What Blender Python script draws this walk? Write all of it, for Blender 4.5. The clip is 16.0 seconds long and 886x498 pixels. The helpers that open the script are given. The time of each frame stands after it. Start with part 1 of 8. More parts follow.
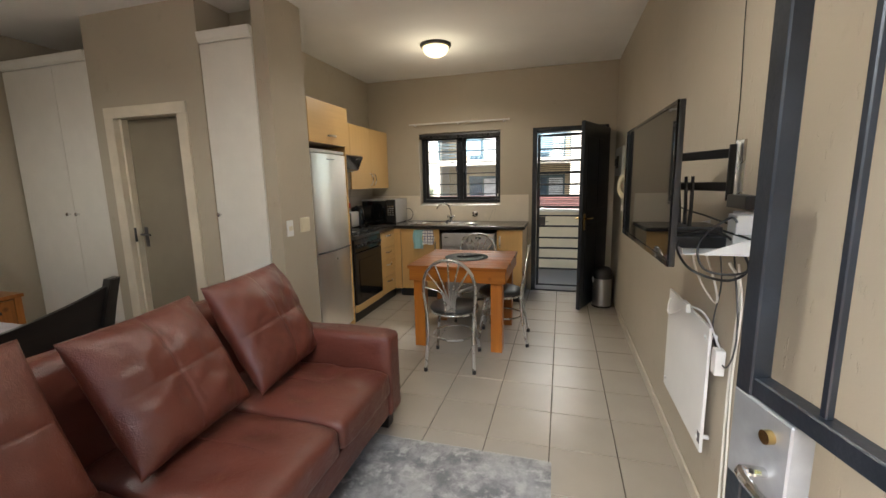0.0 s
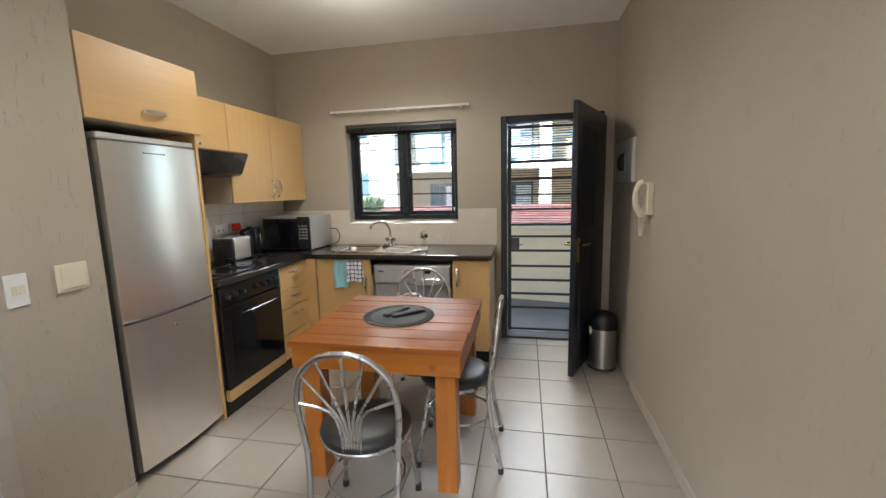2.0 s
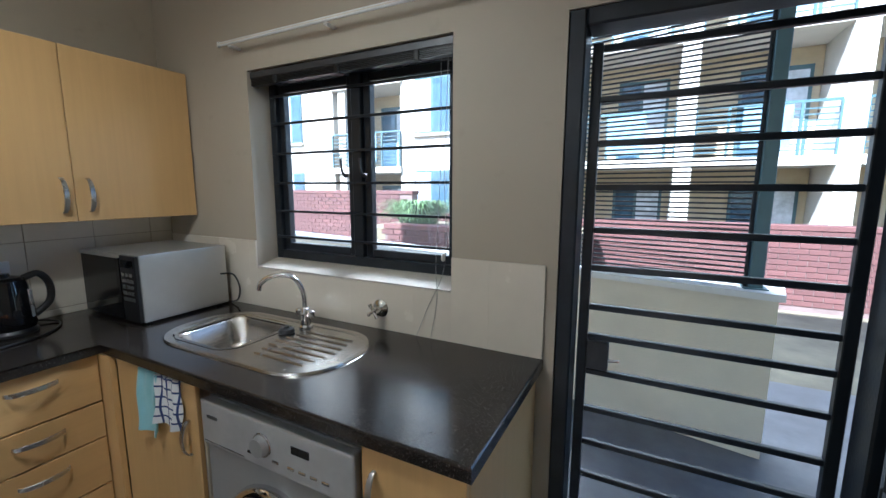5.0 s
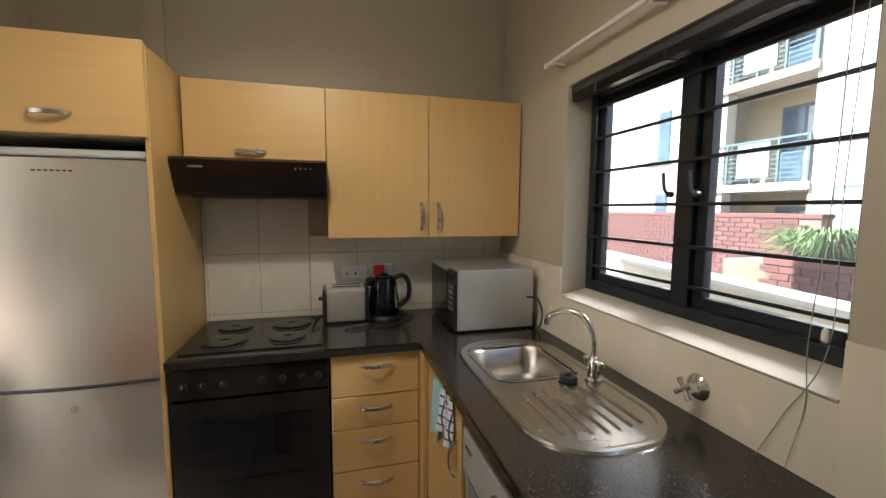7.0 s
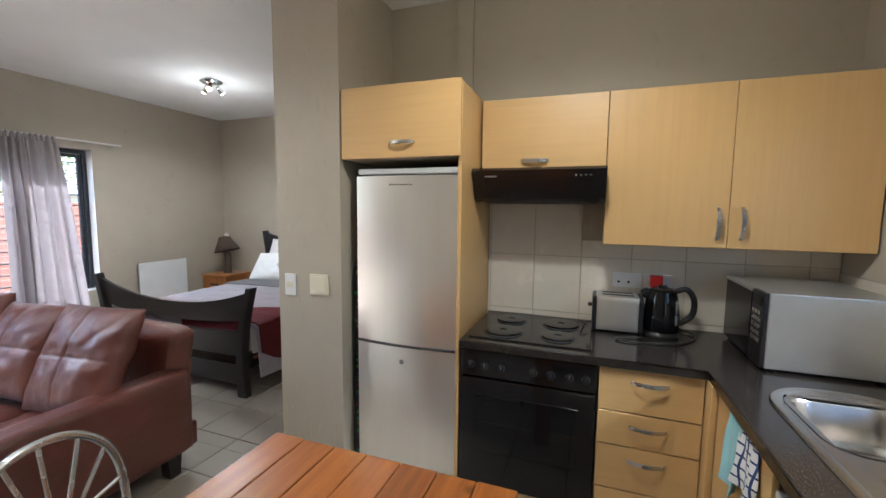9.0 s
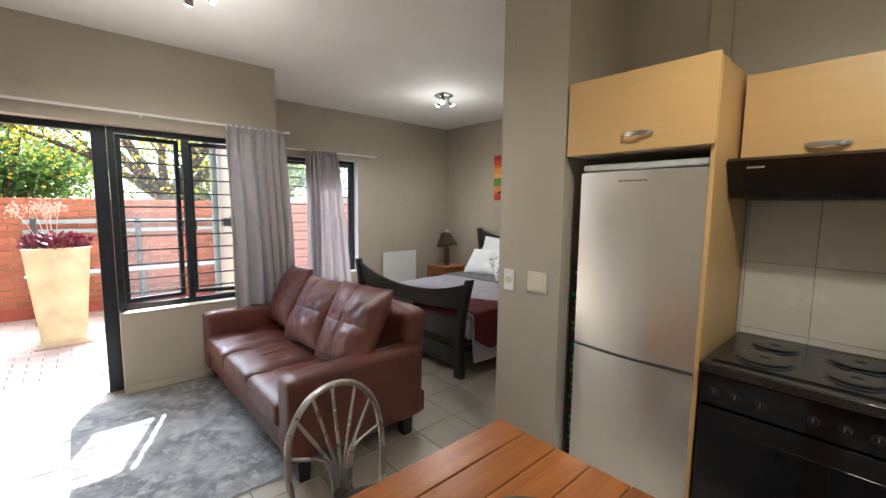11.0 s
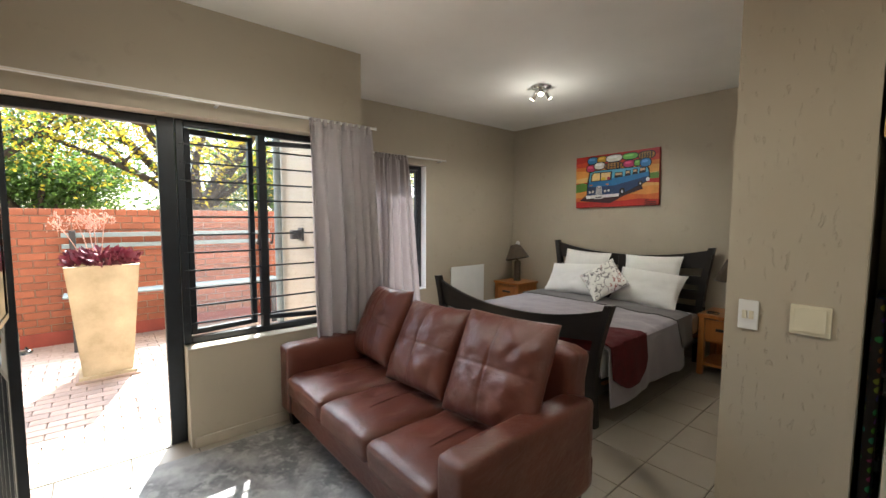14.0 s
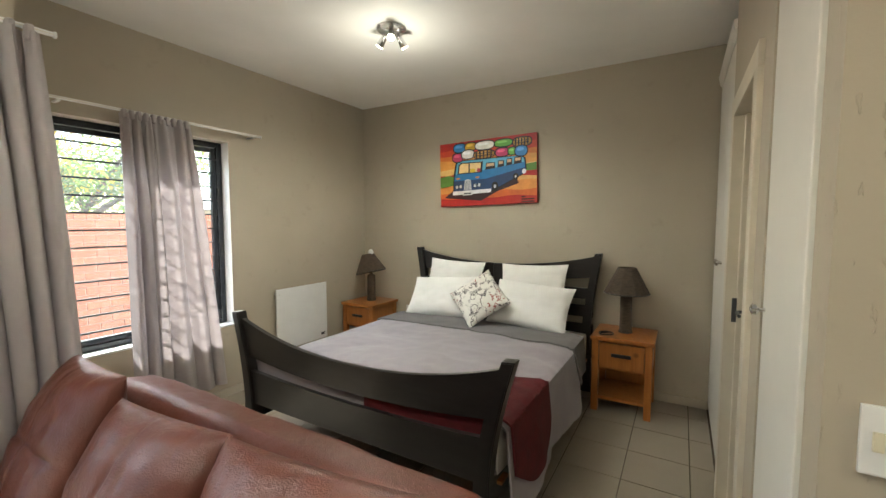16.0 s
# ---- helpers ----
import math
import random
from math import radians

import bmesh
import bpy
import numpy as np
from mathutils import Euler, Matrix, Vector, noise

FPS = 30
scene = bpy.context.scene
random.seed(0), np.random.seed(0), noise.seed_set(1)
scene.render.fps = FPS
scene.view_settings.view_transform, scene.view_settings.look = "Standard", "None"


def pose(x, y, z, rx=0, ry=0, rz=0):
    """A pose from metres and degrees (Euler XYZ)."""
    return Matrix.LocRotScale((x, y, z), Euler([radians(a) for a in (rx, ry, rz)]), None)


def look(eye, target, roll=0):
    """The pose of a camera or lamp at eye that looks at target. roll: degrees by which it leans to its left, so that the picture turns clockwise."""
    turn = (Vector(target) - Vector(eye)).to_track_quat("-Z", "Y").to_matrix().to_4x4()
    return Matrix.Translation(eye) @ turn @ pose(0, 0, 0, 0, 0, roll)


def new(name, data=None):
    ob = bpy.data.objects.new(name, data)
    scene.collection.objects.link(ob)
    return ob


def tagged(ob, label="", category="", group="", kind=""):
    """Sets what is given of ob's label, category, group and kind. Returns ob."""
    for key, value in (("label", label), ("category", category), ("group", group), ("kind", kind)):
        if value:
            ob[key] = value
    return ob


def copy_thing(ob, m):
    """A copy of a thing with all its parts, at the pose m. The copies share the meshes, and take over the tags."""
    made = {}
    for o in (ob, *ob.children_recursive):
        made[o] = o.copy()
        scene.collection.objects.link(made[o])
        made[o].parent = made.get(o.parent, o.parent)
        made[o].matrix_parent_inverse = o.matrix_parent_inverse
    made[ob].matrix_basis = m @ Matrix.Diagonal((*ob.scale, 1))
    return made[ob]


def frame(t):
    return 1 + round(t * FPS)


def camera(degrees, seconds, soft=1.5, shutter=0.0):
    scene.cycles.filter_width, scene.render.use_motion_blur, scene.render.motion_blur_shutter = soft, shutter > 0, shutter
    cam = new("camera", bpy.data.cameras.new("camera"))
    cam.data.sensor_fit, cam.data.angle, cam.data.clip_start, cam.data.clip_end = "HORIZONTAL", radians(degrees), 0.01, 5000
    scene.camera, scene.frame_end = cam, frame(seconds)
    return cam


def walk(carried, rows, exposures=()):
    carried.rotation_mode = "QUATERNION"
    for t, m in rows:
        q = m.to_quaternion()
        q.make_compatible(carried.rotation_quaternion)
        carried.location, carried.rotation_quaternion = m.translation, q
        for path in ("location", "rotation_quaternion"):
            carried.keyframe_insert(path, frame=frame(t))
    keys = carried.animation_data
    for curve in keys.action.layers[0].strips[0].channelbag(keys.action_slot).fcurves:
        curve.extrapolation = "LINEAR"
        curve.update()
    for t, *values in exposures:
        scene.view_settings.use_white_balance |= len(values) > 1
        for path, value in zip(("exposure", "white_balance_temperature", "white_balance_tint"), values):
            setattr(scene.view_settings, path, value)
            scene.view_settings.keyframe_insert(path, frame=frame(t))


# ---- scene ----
cam = camera(94.8, 16.0)
PATH = [
    (0, (0.362, -5.43, 1.453), (-0.19, -3.535, 1.129), -1.2),
    (0.5, (0.319, -5.134, 1.515), (-0.276, -3.251, 1.198), -1.1),
    (1, (0.269, -4.781, 1.502), (-0.287, -2.886, 1.189), -1.3),
    (1.5, (0.224, -4.347, 1.484), (-0.25, -2.428, 1.178), -1.3),
    (2, (0.224, -3.885, 1.462), (-0.173, -1.947, 1.171), -1.4),
    (2.5, (0.23, -3.414, 1.496), (-0.118, -1.467, 1.193), -1.3),
    (3, (0.281, -2.925, 1.516), (-0.089, -0.984, 1.205), -1.2),
    (5.3, (0.268, -1.273, 1.538), (-0.828, 0.378, 1.265), -0.2),
    (5.5, (0.226, -1.189, 1.529), (-1.015, 0.358, 1.273), -0.5),
    (6, (0.164, -1.112, 1.547), (-1.376, 0.141, 1.311), -0.3),
    (6.5, (0.169, -1.041, 1.55), (-1.619, -0.17, 1.335), -0.1),
    (7, (0.175, -1.05, 1.543), (-1.747, -0.533, 1.349), 0.3),
    (7.5, (0.197, -1.064, 1.551), (-1.786, -0.895, 1.36), 0.4),
    (8, (0.214, -1.088, 1.554), (-1.772, -1.235, 1.365), 0.6),
    (8.5, (0.211, -1.111, 1.558), (-1.733, -1.539, 1.364), 0.7),
    (9, (0.205, -1.134, 1.559), (-1.665, -1.816, 1.363), 0.6),
    (9.5, (0.206, -1.148, 1.545), (-1.558, -2.07, 1.356), 0.7),
    (10, (0.202, -1.165, 1.55), (-1.43, -2.305, 1.357), 0.7),
    (10.2, (0.206, -1.186, 1.553), (-1.371, -2.399, 1.356), 0.7),
    (12.3, (0.459, -1.348, 1.538), (-0.561, -3.056, 1.337), 0.6),
    (12.5, (0.513, -1.43, 1.534), (-0.494, -3.147, 1.336), 0.6),
    (13, (0.581, -1.685, 1.501), (-0.441, -3.394, 1.319), 0.4),
    (13.5, (0.544, -1.978, 1.525), (-0.577, -3.625, 1.353), 0.4),
    (14, (0.434, -2.283, 1.527), (-0.859, -3.8, 1.37), 0.3),
    (14.5, (0.238, -2.56, 1.501), (-1.241, -3.898, 1.36), 0.2),
    (15, (-0.035, -2.814, 1.558), (-1.669, -3.957, 1.408), 0.2),
    (15.5, (-0.346, -2.966, 1.484), (-2.058, -3.993, 1.366), 0.0),
    (16, (-0.684, -3.053, 1.503), (-2.405, -4.063, 1.366), 0.0),
]
EXPOSURES = ((0, 2.58, 6300, 9), (1.0, 2.9, 6050, 9), (1.5, 2.98, 6050, 9), (2.0, 3.05, 5650, 8), (2.5, 3.08, 5350, 8), (3.2, 3.0, 5050, 7), (5.3, 2.55, 4950, 6), (6.2, 2.58, 5250, 7), (7.0, 2.65, 6050, 9), (8.0, 2.75, 5950, 8), (8.5, 2.95, 5450, 7), (9.0, 3.1, 5300, 8), (10.2, 3.03, 5300, 8), (12.3, 2.48, 6600, 6), (13.0, 2.45, 6550, 6), (14.0, 2.5, 6150, 6), (14.5, 2.66, 6500, 6), (15.3, 2.88, 6700, 5), (16, 3.02, 6300, 1))
walk(cam, [(t, look(eye, target, roll)) for t, eye, target, roll in PATH], EXPOSURES)

# ---- world and light ----
SUN_EL, SUN_AZ = 46.0, 21.5
world = bpy.data.worlds.new("sky")
scene.world = world
world.use_nodes = True
wn = world.node_tree
sky = wn.nodes.new("ShaderNodeTexSky")
sky.sky_type = "NISHITA"
sky.sun_disc = False
sky.sun_elevation = radians(SUN_EL)
sky.sun_rotation = radians(180 + SUN_AZ)
bg = wn.nodes["Background"]
bg.inputs["Strength"].default_value = 0.10
wn.links.new(sky.outputs[0], bg.inputs["Color"])

sun = new("sun", bpy.data.lights.new("sun", "SUN"))
sun.data.energy, sun.data.angle, sun.data.color = 5.0, radians(0.6), (1.0, 0.955, 0.885)
SUN_WAY = Vector((math.sin(radians(SUN_AZ)) * math.cos(radians(SUN_EL)),
                  math.cos(radians(SUN_AZ)) * math.cos(radians(SUN_EL)), -math.sin(radians(SUN_EL))))
sun.matrix_world = look((0, -3, 9), Vector((0, -3, 9)) + SUN_WAY)


def area_lamp(name, eye, target, w, h, watts, colour):
    ob = new(name, bpy.data.lights.new(name, "AREA"))
    ob.data.shape, ob.data.size, ob.data.size_y = "RECTANGLE", w, h
    ob.data.energy, ob.data.color = watts, colour
    ob.matrix_world = look(eye, target)
    return ob


def point_lamp(name, at, watts, colour, r=0.04):
    ob = new(name, bpy.data.lights.new(name, "POINT"))
    ob.location, ob.data.energy, ob.data.color, ob.data.shadow_soft_size = at, watts, colour, r
    return ob


def spot_lamp(name, at, watts, colour, cone=165):
    ob = new(name, bpy.data.lights.new(name, "SPOT"))
    ob.data.energy, ob.data.color, ob.data.spot_size, ob.data.spot_blend, ob.data.shadow_soft_size = watts, colour, radians(cone), 0.6, 0.05
    ob.location = at
    return ob


# unseen area lamps added above patio and walkway, boosting open-sky daylight into the rooms
area_lamp("sky_light_patio", (-1.0, -9.6, 4.3), (-1.0, -4.5, 1.0), 6.0, 1.4, 170, (0.95, 0.97, 1.0))
area_lamp("sky_light_kitchen", (-0.4, 3.5, 4.5), (-0.5, -0.5, 1.3), 3.2, 1.0, 125, (1.0, 0.965, 0.91))

# the lit ceiling lamps
spot_lamp("lamp_kitchen", (-0.898, -1.219, 2.69), 9, (1.0, 0.90, 0.74))
point_lamp("bulb_kitchen", (-0.898, -1.219, 2.46), 1.2, (1.0, 0.88, 0.66), 0.10)
point_lamp("bulb_bedroom", (-3.003, -4.824, 2.42), 1.15, (1.0, 0.93, 0.82), 0.06)
point_lamp("bulb_living", (-0.34, -4.03, 2.42), 1.15, (1.0, 0.93, 0.82), 0.06)
spot_lamp("lamp_bedroom", (-3.003, -4.824, 2.72), 11, (1.0, 0.93, 0.82))
spot_lamp("lamp_living", (-0.34, -4.03, 2.72), 11, (1.0, 0.92, 0.80))

# ---- materials ----
MATS = {}


def shader(name):
    m = bpy.data.materials.new(name)
    m.use_nodes = True
    nt = m.node_tree
    return m, nt, nt.nodes["Principled BSDF"]


def node(nt, kind, **values):
    n = nt.nodes.new(kind)
    for k, v in values.items():
        n.inputs[k.replace("_", " ")].default_value = v
    return n


def mix_colour(nt, fac, a, b, blend="MIX"):
    n = nt.nodes.new("ShaderNodeMix")
    n.data_type, n.blend_type = "RGBA", blend
    for sock, value in ((n.inputs[0], fac), (n.inputs[6], a), (n.inputs[7], b)):
        if hasattr(value, "is_linked"):
            nt.links.new(value, sock)
        elif isinstance(value, tuple):
            sock.default_value = (*value, 1.0)[:4]
        else:
            sock.default_value = value
    return n.outputs[2]


def ramp(nt, src, lo, hi):
    n = nt.nodes.new("ShaderNodeMapRange")
    n.inputs[1].default_value, n.inputs[2].default_value = lo, hi
    nt.links.new(src, n.inputs[0])
    return n.outputs[0]


def coords(nt, scale=(1, 1, 1), kind="Object"):
    tc = nt.nodes.new("ShaderNodeTexCoord")
    mp = nt.nodes.new("ShaderNodeMapping")
    mp.inputs["Scale"].default_value = scale
    nt.links.new(tc.outputs[kind], mp.inputs[0])
    return mp.outputs[0]


def noise_of(nt, vec, scale, detail=4.0, rough=0.55):
    n = node(nt, "ShaderNodeTexNoise", Scale=scale, Detail=detail, Roughness=rough)
    nt.links.new(vec, n.inputs["Vector"])
    return n.outputs["Fac"]


def bump(nt, bsdf, height, strength, distance=0.01):
    b = node(nt, "ShaderNodeBump", Strength=strength, Distance=distance)
    nt.links.new(height, b.inputs["Height"])
    nt.links.new(b.outputs[0], bsdf.inputs["Normal"])


def surface(name, colour, rough=0.5, metal=0.0, var=0.12, scale=6.0, fine=60.0, relief=0.1, stretch=(1, 1, 1),
            spread=0.0, sheen=0.0, coat=0.0, dark=None, rvar=0.08):
    """A painted, plastic, metal or textile surface with variation at two scales."""
    if name in MATS:
        return MATS[name]
    m, nt, b = shader(name)
    vec = coords(nt, stretch)
    big, small = noise_of(nt, vec, scale), noise_of(nt, vec, fine, 3.0)
    low = dark or tuple(c * (1 - 2 * var) for c in colour)
    high = tuple(min(1.0, c * (1 + var)) for c in colour)
    col = mix_colour(nt, ramp(nt, big, 0.3, 0.7), low, high)
    col = mix_colour(nt, ramp(nt, small, 0.2, 0.8), col, mix_colour(nt, 0.5, col, tuple(c * (1 - var) for c in colour)))
    if spread:
        info = nt.nodes.new("ShaderNodeObjectInfo")
        col = mix_colour(nt, spread, col, mix_colour(nt, info.outputs["Random"], tuple(c * 0.45 for c in colour), tuple(min(1, c * 1.35) for c in colour)))
    nt.links.new(col, b.inputs["Base Color"])
    r = nt.nodes.new("ShaderNodeMapRange")
    r.inputs[3].default_value, r.inputs[4].default_value = max(0.02, rough - rvar), min(1.0, rough + rvar)
    nt.links.new(big, r.inputs[0])
    nt.links.new(r.outputs[0], b.inputs["Roughness"])
    b.inputs["Metallic"].default_value = metal
    b.inputs["Coat Weight"].default_value = coat
    b.inputs["Sheen Weight"].default_value = sheen
    if relief:
        bump(nt, b, small, relief, 0.004)
    MATS[name] = m
    return m


def wall_paint(name="taupe_wall_paint", blisters=2.0, strength=0.20, edge=0.70):
    m, nt, b = shader(name)
    vec = coords(nt)
    streak = noise_of(nt, coords(nt, (20, 20, 5.5)), 2.2, 3.0)
    big, mid, fine = noise_of(nt, vec, 1.1), noise_of(nt, vec, 9.0), noise_of(nt, vec, 95.0, 3.0)
    chips = ramp(nt, streak, edge, edge + 0.025)
    col = mix_colour(nt, ramp(nt, big, 0.3, 0.7), (0.385, 0.338, 0.262), (0.43, 0.380, 0.300))
    col = mix_colour(nt, ramp(nt, mid, 0.62, 0.8), col, (0.36, 0.315, 0.242))
    nt.links.new(col, b.inputs["Base Color"])
    b.inputs["Roughness"].default_value = 0.62
    h = nt.nodes.new("ShaderNodeMath")
    h.operation = "MULTIPLY_ADD"
    nt.links.new(chips, h.inputs[0])
    h.inputs[1].default_value = blisters
    nt.links.new(fine, h.inputs[2])
    bump(nt, b, h.outputs[0], 1.0, strength * 0.0016)
    return m


def birch(name, colour, axis="z", glossy=0.38):
    m, nt, b = shader(name)
    stretch = {"z": (26, 26, 1.2), "x": (1.2, 26, 26), "y": (26, 1.2, 26)}[axis]
    grain, broad = noise_of(nt, coords(nt, stretch), 2.0, 5.0), noise_of(nt, coords(nt), 1.6)
    col = mix_colour(nt, ramp(nt, grain, 0.3, 0.72), tuple(c * 0.94 for c in colour), tuple(min(1, c * 1.03) for c in colour))
    col = mix_colour(nt, ramp(nt, broad, 0.35, 0.75), col, mix_colour(nt, 0.5, col, tuple(c * 0.86 for c in colour)))
    nt.links.new(col, b.inputs["Base Color"])
    b.inputs["Roughness"].default_value = glossy
    bump(nt, b, grain, 0.03, 0.002)
    return m


def pine(name, dark, light, axis, glossy=0.3):
    m, nt, b = shader(name)
    stretch = {"x": (1.4, 22, 22), "y": (22, 1.4, 22), "z": (22, 22, 1.4)}[axis]
    info = nt.nodes.new("ShaderNodeObjectInfo")
    tc = nt.nodes.new("ShaderNodeTexCoord")
    shift = nt.nodes.new("ShaderNodeVectorMath")
    shift.operation = "MULTIPLY_ADD"
    nt.links.new(info.outputs["Random"], shift.inputs[0])
    shift.inputs[1].default_value = (7, 5, 3)
    nt.links.new(tc.outputs["Object"], shift.inputs[2])
    mp = nt.nodes.new("ShaderNodeMapping")
    mp.inputs["Scale"].default_value = stretch
    nt.links.new(shift.outputs[0], mp.inputs[0])
    grain = noise_of(nt, mp.outputs[0], 1.7, 6.0, 0.6)
    knots = node(nt, "ShaderNodeTexVoronoi", Scale=5.0)
    nt.links.new(shift.outputs[0], knots.inputs["Vector"])
    col = mix_colour(nt, ramp(nt, grain, 0.28, 0.74), dark, light)
    col = mix_colour(nt, ramp(nt, knots.outputs["Distance"], 0.13, 0.05), col, tuple(c * 0.35 for c in dark))
    col = mix_colour(nt, 0.42, col, mix_colour(nt, info.outputs["Random"], tuple(c * 0.75 for c in dark), light))
    nt.links.new(col, b.inputs["Base Color"])
    b.inputs["Roughness"].default_value = glossy
    b.inputs["Coat Weight"].default_value = 0.0
    b.inputs["Specular IOR Level"].default_value = 0.35
    bump(nt, b, grain, 0.12, 0.003)
    return m


def leather():
    m, nt, b = shader("brown_leather")
    vec = coords(nt)
    big, crease = noise_of(nt, vec, 3.0), noise_of(nt, coords(nt, (1, 1, 1.6)), 13.0, 6.0, 0.62)
    cells = node(nt, "ShaderNodeTexVoronoi", Scale=260.0)
    nt.links.new(vec, cells.inputs["Vector"])
    col = mix_colour(nt, ramp(nt, big, 0.3, 0.7), (0.082, 0.0225, 0.0145), (0.126, 0.037, 0.0245))
    col = mix_colour(nt, ramp(nt, crease, 0.66, 0.82), col, (0.145, 0.056, 0.045))
    nt.links.new(col, b.inputs["Base Color"])
    r = nt.nodes.new("ShaderNodeMapRange")
    r.inputs[3].default_value, r.inputs[4].default_value = 0.23, 0.44
    nt.links.new(crease, r.inputs[0])
    nt.links.new(r.outputs[0], b.inputs["Roughness"])
    h = nt.nodes.new("ShaderNodeMath")
    h.operation = "MULTIPLY_ADD"
    nt.links.new(cells.outputs["Distance"], h.inputs[0])
    h.inputs[1].default_value = 0.12
    nt.links.new(crease, h.inputs[2])
    bump(nt, b, h.outputs[0], 0.5, 0.014)
    return m


def glass(name, tint=(1, 1, 1), gloss=1.0):
    m = bpy.data.materials.new(name)
    m.use_nodes = True
    nt = m.node_tree
    nt.nodes.remove(nt.nodes["Principled BSDF"])
    out = nt.nodes["Material Output"]
    clear = nt.nodes.new("ShaderNodeBsdfTransparent")
    clear.inputs[0].default_value = (*tint, 1)
    shine = nt.nodes.new("ShaderNodeBsdfGlossy")
    shine.inputs["Roughness"].default_value = 0.02
    lw = node(nt, "ShaderNodeLayerWeight", Blend=0.5)
    steep = nt.nodes.new("ShaderNodeMath")
    steep.operation = "POWER"
    nt.links.new(lw.outputs["Facing"], steep.inputs[0])
    steep.inputs[1].default_value = 5.0
    fres = nt.nodes.new("ShaderNodeMath")
    fres.operation = "MULTIPLY_ADD"
    nt.links.new(steep.outputs[0], fres.inputs[0])
    fres.inputs[1].default_value, fres.inputs[2].default_value = 0.8, 0.035
    mx = nt.nodes.new("ShaderNodeMixShader")
    nt.links.new(fres.outputs[0], mx.inputs[0])
    nt.links.new(clear.outputs[0], mx.inputs[1])
    nt.links.new(shine.outputs[0], mx.inputs[2])
    # a small translucent share imitates the bright haze and reflection on the panes
    haze = nt.nodes.new("ShaderNodeBsdfTranslucent")
    haze.inputs[0].default_value = (0.9, 0.93, 0.95, 1)
    film = nt.nodes.new("ShaderNodeMixShader")
    film.inputs[0].default_value = 0.012
    nt.links.new(mx.outputs[0], film.inputs[1])
    nt.links.new(haze.outputs[0], film.inputs[2])
    nt.links.new(film.outputs[0], out.inputs[0])
    return m


def glow(name, colour, strength):
    m, nt, b = shader(name)
    b.inputs["Base Color"].default_value = (0.9, 0.85, 0.7, 1)
    b.inputs["Emission Color"].default_value = (*colour, 1)
    b.inputs["Emission Strength"].default_value = strength
    return m


def rug_pile():
    m, nt, b = shader("grey_mottled_rug")
    vec = coords(nt)
    a, c, f = noise_of(nt, vec, 3.2, 8.0, 0.68), noise_of(nt, vec, 11.0, 5.0, 0.7), noise_of(nt, vec, 240.0, 2.0)
    col = mix_colour(nt, ramp(nt, a, 0.42, 0.58), (0.13, 0.13, 0.135), (0.34, 0.335, 0.325))
    col = mix_colour(nt, ramp(nt, c, 0.5, 0.62), col, (0.40, 0.39, 0.375))
    col = mix_colour(nt, ramp(nt, f, 0.35, 0.65), mix_colour(nt, 0.7, (0.1, 0.1, 0.1), col), col)
    nt.links.new(col, b.inputs["Base Color"])
    b.inputs["Roughness"].default_value = 0.95
    b.inputs["Sheen Weight"].default_value = 0.2
    bump(nt, b, f, 0.6, 0.006)
    return m


def speckled_stone():
    m, nt, b = shader("dark_speckled_worktop")
    vec = coords(nt)
    s, f = noise_of(nt, vec, 210.0, 2.0), noise_of(nt, vec, 7.0)
    col = mix_colour(nt, ramp(nt, s, 0.60, 0.70), (0.017, 0.014, 0.012), (0.11, 0.095, 0.08))
    col = mix_colour(nt, ramp(nt, f, 0.4, 0.7), col, mix_colour(nt, 0.6, col, (0.028, 0.024, 0.022)))
    nt.links.new(col, b.inputs["Base Color"])
    b.inputs["Roughness"].default_value = 0.17
    b.inputs["Specular IOR Level"].default_value = 0.5
    bump(nt, b, s, 0.04, 0.001)
    return m


def checked_cloth(name, ground, stripe, pitch):
    m, nt, b = shader(name)
    vec = coords(nt)
    sep = nt.nodes.new("ShaderNodeSeparateXYZ")
    nt.links.new(vec, sep.inputs[0])
    marks = []
    for n in (0, 2):
        w = nt.nodes.new("ShaderNodeMath")
        w.operation = "PINGPONG"
        w.inputs[1].default_value = pitch
        nt.links.new(sep.outputs[n], w.inputs[0])
        marks.append(ramp(nt, w.outputs[0], pitch * 0.22, pitch * 0.16))
    both = nt.nodes.new("ShaderNodeMath")
    both.operation = "MAXIMUM"
    nt.links.new(marks[0], both.inputs[0])
    nt.links.new(marks[1], both.inputs[1])
    col = mix_colour(nt, both.outputs[0], ground, stripe)
    nt.links.new(col, b.inputs["Base Color"])
    b.inputs["Roughness"].default_value = 0.9
    bump(nt, b, noise_of(nt, vec, 300.0), 0.3, 0.002)
    return m


def spotted_cloth():
    m, nt, b = shader("spotted_cover")
    v = node(nt, "ShaderNodeTexVoronoi", Scale=26.0, Randomness=0.35)
    nt.links.new(coords(nt), v.inputs["Vector"])
    hue = nt.nodes.new("ShaderNodeHueSaturation")
    hue.inputs["Color"].default_value = (0.22, 0.05, 0.03, 1)
    sep = nt.nodes.new("ShaderNodeSeparateColor")
    nt.links.new(v.outputs["Color"], sep.inputs[0])
    nt.links.new(sep.outputs[0], hue.inputs["Hue"])
    col = mix_colour(nt, ramp(nt, v.outputs["Distance"], 0.36, 0.32), (0.018, 0.016, 0.018), hue.outputs[0])
    nt.links.new(col, b.inputs["Base Color"])
    b.inputs["Roughness"].default_value = 0.85
    return m


